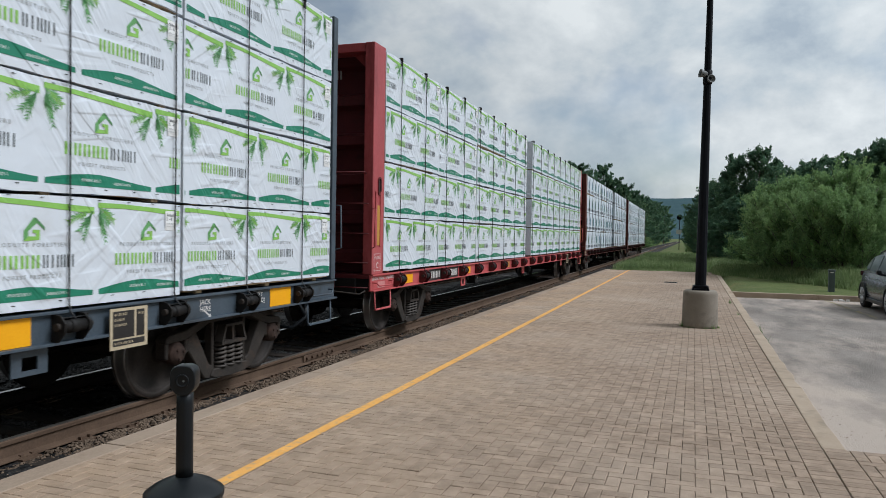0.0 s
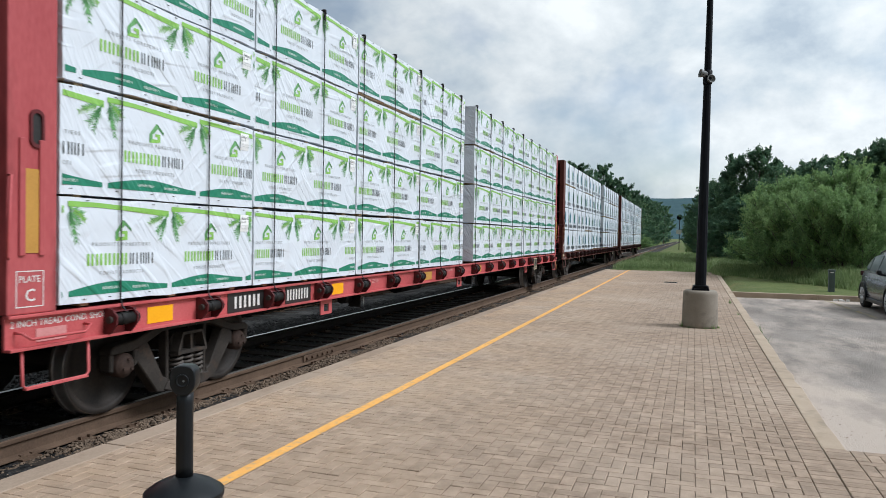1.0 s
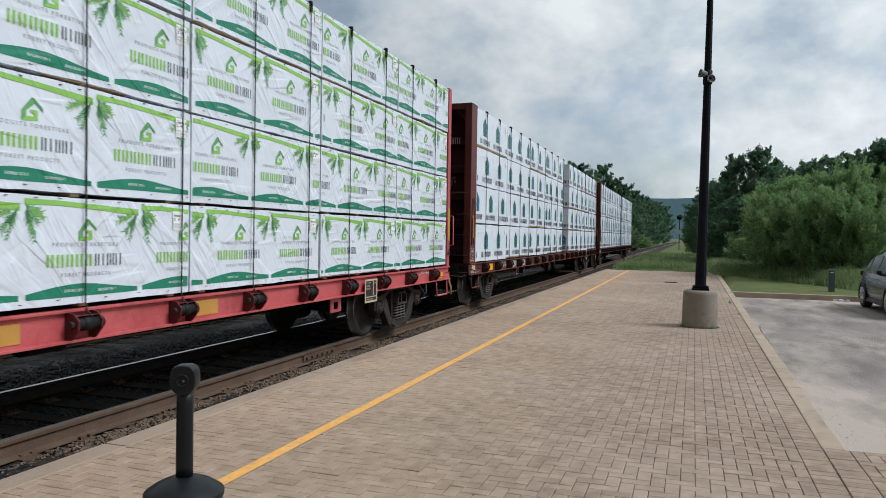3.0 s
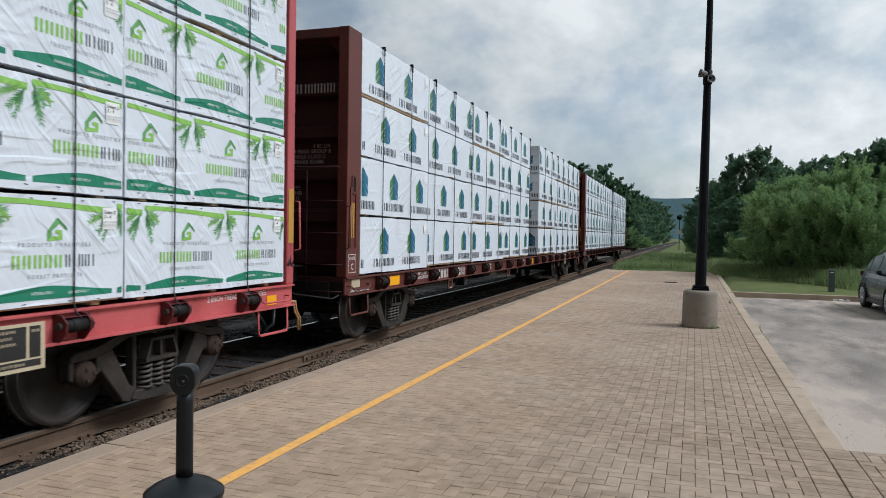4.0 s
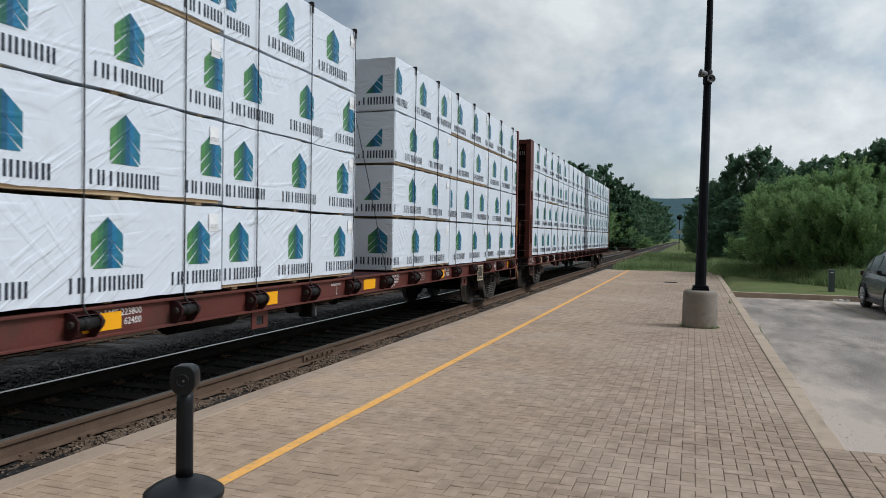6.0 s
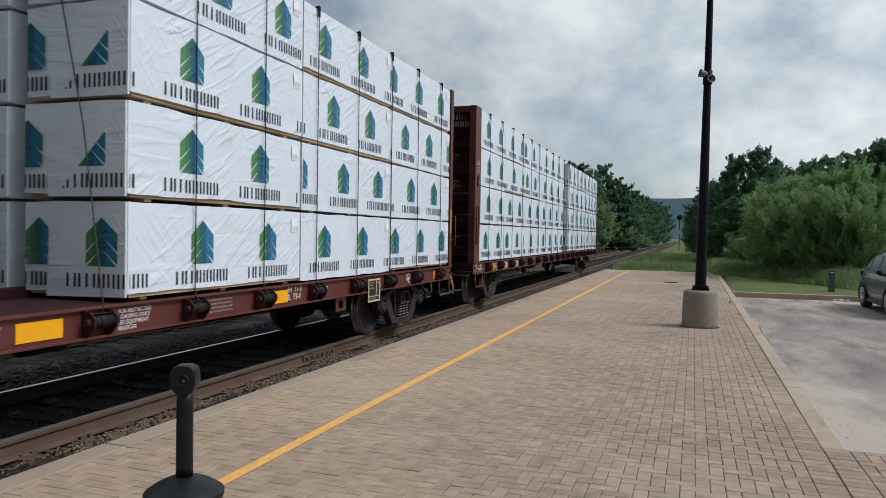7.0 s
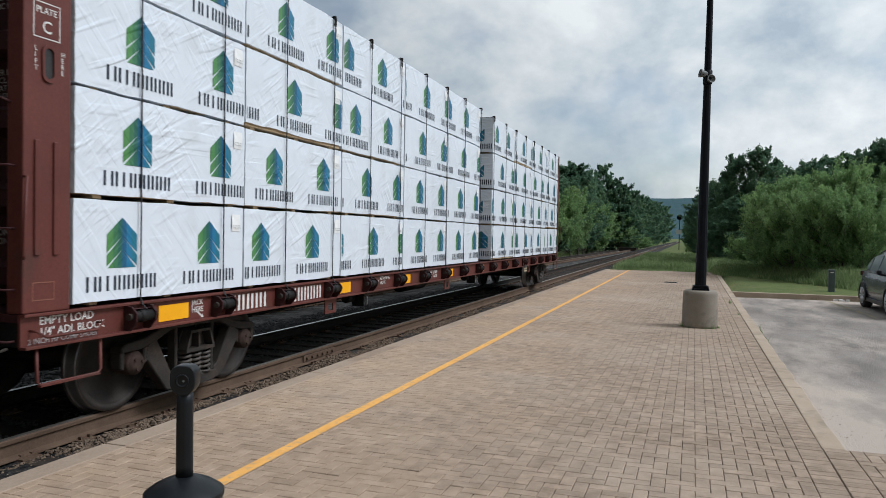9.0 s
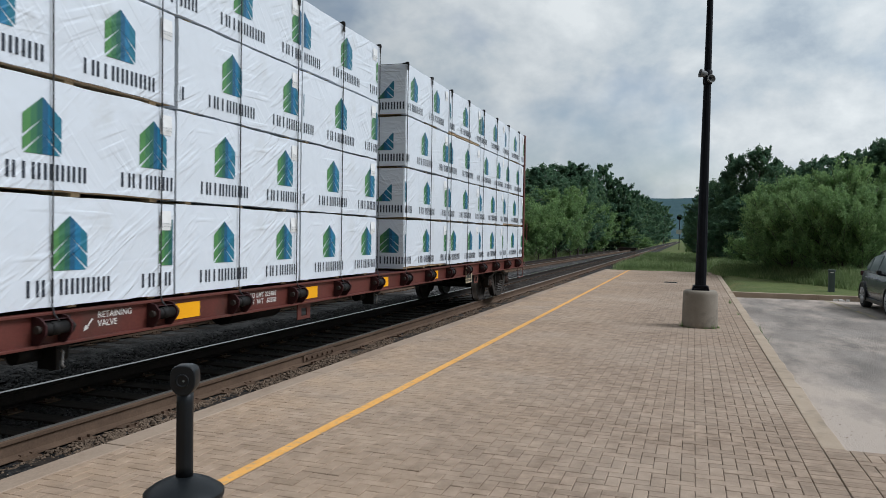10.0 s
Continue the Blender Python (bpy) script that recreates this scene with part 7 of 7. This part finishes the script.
def tree_kind(name, label, category, height, spread, leaf_mat, seed, n_limbs, twigs, per, size, low, pointed):
    """A tapered trunk with limbs that fork into twigs, and a crown of many small leaves along the twigs."""
    rnd = random.Random(seed)
    tree = thing(name, label, category)
    bm = bmesh.new()
    lean = (rnd.uniform(-0.25, 0.25), rnd.uniform(-0.25, 0.25))
    def stem(t):
        return Vector((lean[0] * t + 0.12 * math.sin(3 * t + seed), lean[1] * t, height * 0.95 * t - 0.25))
    r0 = 0.011 * height + 0.02
    ring_pts = [stem(k / 8) for k in range(9)]
    seg = 7
    rings = []
    for k, p in enumerate(ring_pts):
        r = r0 * (1 - 0.9 * k / 8)
        rings.append([bm.verts.new(p + Vector((r * math.cos(2 * math.pi * q / seg), r * math.sin(2 * math.pi * q / seg), 0))) for q in range(seg)])
    for a, b in zip(rings, rings[1:]):
        for q in range(seg):
            bm.faces.new((a[q], a[(q + 1) % seg], b[(q + 1) % seg], b[q])).smooth = True
    part("trunk", bm, "bark", tree)
    pts = []
    bm = bmesh.new()
    for k in range(n_limbs):
        t = low + (0.98 - low) * ((k + rnd.random()) / n_limbs) ** 0.9
        a = k * 2.4 + rnd.uniform(-0.5, 0.5)
        f = (t - low) / (1 - low)
        if pointed:
            shape = min(1.0, 0.66 + 1.1 * f) * max(0.0, 1 - f ** 2.2) ** 0.75 + 0.14
        else:
            shape = min(1.0, 0.78 + 1.2 * f) * max(0.0, 1 - f ** 2.4) ** 0.6 + 0.10
        ln = spread * 0.5 * shape * rnd.uniform(0.62, 1.16)
        base = stem(t)
        tip = base + Vector((ln * math.cos(a), ln * math.sin(a), ln * rnd.uniform(0.3, 1.1) if pointed else ln * rnd.uniform(0.35, 1.2)))
        midp = (base + tip) / 2 + Vector((0, 0, -0.06 * ln))
        pipe(bm, [base, midp, tip], r0 * 0.20 * (1 - 0.6 * t) + 0.005, 4)
        way = (tip - base).normalized()
        for c in range(max(3, int(twigs * (0.45 + 0.55 * ln / (spread * 0.5))))):
            at = base.lerp(tip, rnd.uniform(0.30, 1.0) ** 0.8)
            turn = Vector((rnd.gauss(0, 0.8), rnd.gauss(0, 0.8), rnd.gauss(0.45, 0.6)))
            d = (way * 0.8 + turn).normalized() * rnd.uniform(0.22, 0.62) * (0.45 + 0.4 * ln)
            wide = rnd.uniform(0.05, 0.10) * (0.6 + 0.4 * ln)
            for _ in range(int(per * rnd.uniform(0.6, 1.4))):
                g = rnd.random()
                pts.append(at + d * g + Vector((rnd.gauss(0, wide), rnd.gauss(0, wide), rnd.gauss(-0.3 * wide, wide))) * (1.25 - 0.6 * g))
    for c in range(9):
        at, d = stem(rnd.uniform(0.86, 0.97)), Vector((rnd.gauss(0, 0.32), rnd.gauss(0, 0.32), rnd.uniform(0.1, 0.45)))
        for _ in range(per):
            g = rnd.random()
            pts.append(at + d * g + Vector((rnd.gauss(0, 0.09), rnd.gauss(0, 0.09), rnd.gauss(0, 0.07))) * (1.2 - 0.6 * g))
    part("branchwork", bm, "bark", tree)
    v, f = leaves(pts, rnd, size)
    crown = raw("crown", v, f, leaf_mat, tree)
    tagged(crown, kind="stuff")
    return tree


# x, y, height, crown width, d: tall dark tree, l: lighter shrub
WOODS = [
    (3.4, 36, 3.6, 2.2, "l"), (4.1, 35, 4.0, 2.4, "l"), (4.9, 35.5, 3.7, 2.2, "l"), (5.5, 34, 4.4, 2.3, "l"), (6.2, 33.5, 4.2, 2.1, "l"), (6.8, 33, 3.6, 1.9, "l"),
    (7.4, 32.5, 3.4, 1.9, "l"), (4.0, 33.0, 3.2, 1.8, "l"), (4.8, 31.5, 3.4, 1.9, "l"), (5.5, 31, 3.3, 1.8, "l"), (3.6, 34, 2.7, 1.7, "l"), (6.1, 30.5, 2.8, 1.5, "l"),
    (0.6, 128, 6.7, 3.0, "d"), (0.9, 62, 5.5, 2.5, "d"), (1.5, 54, 5.8, 2.4, "d"), (2.1, 50, 6.1, 2.3, "d"), (2.7, 48, 7.0, 2.2, "d"), (3.8, 47, 7.3, 2.4, "d"),
    (4.9, 49, 6.8, 2.2, "d"), (6.1, 52, 6.4, 2.3, "d"), (7.8, 58, 7.3, 2.6, "d"), (9.0, 60, 7.8, 2.8, "d"), (10.4, 62, 8.2, 2.6, "d"), (10.9, 60, 8.2, 2.8, "d"),
    (11.5, 58, 8.0, 2.6, "d"), (12.0, 56, 8.4, 2.9, "d"), (12.9, 55, 8.6, 3.1, "d"), (2.3, 45, 4.2, 2.1, "d"), (3.2, 44, 4.1, 2.3, "d"), (3.2, 41, 1.5, 2.1, "l"),
    (0.35, 72, 2.5, 1.2, "l"), (2.7, 44, 1.1, 1.7, "d"), (1.8, 52, 1.4, 2.1, "d"), (-15.8, 66, 8.1, 4.7, "d"), (-15.1, 70, 9.0, 4.6, "d"), (-14.4, 74, 9.7, 4.5, "d"),
    (-13.5, 78, 10.2, 4.5, "d"), (-12.4, 80, 10.5, 4.2, "d"), (-12.1, 87.6, 10.6, 3.9, "d"), (-12.1, 97.4, 10.8, 3.9, "d"), (-11.9, 107, 13.2, 4.0, "d"), (-10.4, 107, 11.1, 3.7, "d"),
    (-9.3, 107, 10.3, 3.5, "d"), (-8.9, 116.8, 10.2, 3.5, "d"), (-8.9, 135.5, 10.6, 3.8, "d"), (-8.9, 158.8, 11.3, 4.0, "d"), (-9.0, 188.6, 12.0, 4.5, "d"), (-9.0, 223.4, 13.2, 5.0, "d"),
    (-9.1, 279.8, 14.8, 5.8, "d"), (-12.6, 70, 7.1, 3.7, "d"), (-12.0, 83.4, 7.7, 4.0, "d"), (-12.1, 105.9, 8.0, 4.6, "d"), (-9.4, 107, 6.7, 4.3, "d"), (-8.8, 132.5, 6.6, 4.1, "d"),
    (-8.8, 175.0, 6.1, 4.4, "d"), (-12.9, 58, 4.1, 3.2, "l"), (-12.0, 60.3, 4.7, 3.4, "l"), (-12.0, 68.5, 6.0, 4.2, "l"), (-12.0, 77.9, 6.5, 4.4, "l"), (-12.0, 90.7, 6.1, 4.7, "l"),
    (-12.0, 106.7, 5.2, 4.7, "l"), (-10.3, 107, 4.8, 4.3, "l"), (-11.9, 90.7, 2.7, 4.0, "l"), (-8.8, 108.3, 3.0, 3.4, "l"), (-8.8, 129.6, 2.6, 3.7, "l"), (-8.7, 156.7, 1.6, 3.3, "l"),
]


def build_woods():
    tall, bushy = "slender dark green deciduous tree at the wood's edge", "bushy light green shrub at the wood's edge"
    dark = [tree_kind("tree", tall, "tree", 8.0, 3.6, "leaf_dark", 20 + k, 70, 9, 58, 0.105, 0.06, True) for k in range(4)]
    far = [tree_kind("tree", tall, "tree", 8.0, 3.6, "leaf_dark", 30 + k, 54, 7, 34, 0.165, 0.03, True) for k in range(2)]
    light = [tree_kind("shrub", bushy, "shrub", 4.0, 3.8, "leaf_light", 40 + k, 58, 10, 52, 0.085, 0.03, False) for k in range(3)]
    used = set()
    rnd = random.Random(77)
    for x, y, h, w, kind in WOODS:
        pool = (far if y > 84 else dark) if kind == "d" else light
        src = rnd.choice(pool)
        w *= 1.22 if kind == "d" else 1.25
        s, ws = h / (8.0 if kind == "d" else 4.0), w / (3.6 if kind == "d" else 3.8)
        m = pose(x, y, ground_height(x, y) + 0.02, 0, 0, rnd.uniform(0, 360))
        if src.name in used:
            ob = copy_thing(src, m)
        else:
            used.add(src.name)
            ob = src
            ob.matrix_basis = m
        ob.scale = (ws, ws, s)
        tagged(ob, group="trees along the tracks" if kind == "d" else "shrubs along the tracks")
    for ob in dark + far + light:
        if ob.name not in used:
            for c in ob.children_recursive:
                bpy.data.objects.remove(c)
            bpy.data.objects.remove(ob)


def far_woods():
    """The wooded line down the track and behind the first trees: uncountable, one object."""
    rnd = random.Random(31)
    verts, faces = [], []
    def bank(x0, x1, y0, y1, h, n, size):
        pts = []
        for _ in range(n):
            x, y = rnd.uniform(x0, x1), rnd.uniform(y0, y1)
            top = h * (0.74 + 0.30 * noise.noise((x * 0.22, y * 0.12, 5)) + 0.12 * noise.noise((x * 0.9, y * 0.5, 9)))
            pts.append(Vector((x, y, -0.3 + top * rnd.random() ** 0.75)))
        v, f = leaves(pts, rnd, size, 0.1)
        b = len(verts)
        verts.extend(v)
        faces.extend([(p + b, q + b, r + b) for p, q, r in f])
    bank(5, 45, 63, 72, 8.2, 70000, 0.24)
    bank(2.4, 30, 95, 180, 7.5, 26000, 0.45)
    bank(-50, -14.5, 84, 104, 10.5, 60000, 0.30)
    bank(-40, -11.5, 112, 190, 11.0, 36000, 0.48)
    bank(-40, -9.8, 190, 420, 13, 22000, 0.8)
    bank(4.0, 40, 180, 420, 10, 9000, 0.8)
    o = raw("distant_woods", verts, faces, "leaf_dark")
    tagged(o, "dense dark green woodland along the railway", "woods", kind="stuff")


def tall_grass():
    rnd = random.Random(9)
    verts, faces = [], []
    def tuft(x, y, h, n, r):
        z = ground_height(x, y) - 0.03
        for _ in range(n):
            a, l = rnd.uniform(0, 6.28), h * rnd.uniform(0.5, 1.2)
            bx, by = x + rnd.gauss(0, r), y + rnd.gauss(0, r)
            tx, ty = bx + math.cos(a) * l * 0.35, by + math.sin(a) * l * 0.35
            w = 0.006 + 0.007 * rnd.random()
            b = len(verts)
            px, py = -math.sin(a) * w, math.cos(a) * w
            mx, my = bx + math.cos(a) * l * 0.1, by + math.sin(a) * l * 0.1
            verts.extend([(bx - px, by - py, z), (bx + px, by + py, z), (mx + px, my + py, z + l * 0.55), (mx - px, my - py, z + l * 0.55), (tx, ty, z + l)])
            faces.extend([(b, b + 1, b + 2, b + 3), (b + 3, b + 2, b + 4)])
    for _ in range(4200):
        x, y = rnd.uniform(-3.6, 2.6), 37.1 + 34 * rnd.random() ** 1.6
        tuft(x, y, (0.20 if y < 38.5 else 0.42) + 0.35 * max(0, noise.noise((x * 0.5, y * 0.3, 2))), 12, 0.14)
    # the uncut edge of the lawn runs in a curve towards the car park
    for _ in range(5200):
        x = rnd.uniform(1.2, 11)
        edge = float(np.interp(x, (1.2, 2.7, 3.9, 4.5, 5.2, 12), (34.0, 32.4, 29.9, 28.4, 26.4, 25.5))) + 0.5 * noise.noise((x * 1.7, 0, 0))
        d = 11 * rnd.random() ** 1.2
        tuft(x, edge + d, 0.16 + 0.42 * smooth(0, 2.5, d) + 0.35 * max(0, noise.noise((x * 0.5, edge * 0.3 + d * 0.3, 2))), 11, 0.14)
    for _ in range(900):
        x, y = rnd.uniform(-13.5, -12.2), rnd.uniform(34, 95)
        tuft(x, y, 0.6, 7, 0.15)
    o = raw("tall_grass", verts, faces, "grass_blade")
    tagged(o, "uncut green grass and weeds beyond the platform", "grass", kind="stuff")
    # single weeds in the joints by the kerb and the lamp's footing
    for x, y, z, h, n in ((-0.11, 13.86, 0, 0.12, 26), (0.02, 13.69, 0, 0.04, 12), (0.30, 13.64, 0, 0.05, 16), (0.43, 13.72, 0, 0.08, 22), (0.52, 13.86, 0, 0.06, 14), (1.27, 14.5, -0.12, 0.15, 22), (1.22, 12.9, -0.12, 0.15, 24), (1.19, 12.0, -0.11, 0.08, 14), (1.22, 13.6, -0.12, 0.07, 14), (1.20, 16.2, -0.12, 0.07, 12), (0.98, 19.4, 0.0, 0.10, 26), (1.0, 16.5, 0.0, 0.06, 16)):
        verts, faces = [], []
        for _ in range(n):
            a, l, r = rnd.uniform(0, 6.28), h * rnd.uniform(0.5, 1.3), rnd.uniform(0, 0.05)
            bx, by = r * math.cos(a * 3), r * math.sin(a * 3)
            b = len(verts)
            px, py = -math.sin(a) * 0.005, math.cos(a) * 0.005
            verts.extend([(bx - px, by - py, 0), (bx + px, by + py, 0), (bx + math.cos(a) * l * 0.6, by + math.sin(a) * l * 0.6, l)])
            faces.append((b, b + 1, b + 2))
        w = raw("weed", verts, faces, "grass_blade")
        w.matrix_basis = pose(x, y, z)
        tagged(w, "small green weed growing in a paving joint", "weed", "weeds in the paving")


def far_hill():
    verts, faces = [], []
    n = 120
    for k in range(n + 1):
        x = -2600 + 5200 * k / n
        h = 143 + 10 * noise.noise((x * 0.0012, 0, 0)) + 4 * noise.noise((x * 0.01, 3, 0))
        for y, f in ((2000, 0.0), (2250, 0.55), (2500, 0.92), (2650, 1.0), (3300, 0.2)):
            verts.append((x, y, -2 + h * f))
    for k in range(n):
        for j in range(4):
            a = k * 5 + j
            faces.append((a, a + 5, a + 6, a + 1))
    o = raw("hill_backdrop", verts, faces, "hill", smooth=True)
    tagged(o, "distant wooded hill ridge, haze in its blue-grey colour", "hill", kind="structure")


build_lamp()
build_ash_post()
build_suv()
build_post()
build_signal()
build_woods()
far_woods()
tall_grass()
far_hill()


# ---- the train rolls past and its wheels turn ----
def motions():
    for ob, x, y, z in MOVING:
        walk(ob, [(t, pose(TRACK + x, y + shift(t), RAIL + z)) for t in TIMES])
    for wheel, x, y, z in WHEELS:
        rows = []
        for k in range(101):
            t = k / 10
            rows.append((t, pose(x, y, z, math.degrees(-(shift(t) - shift(0)) / 0.457))))
        walk(wheel, rows)


motions()
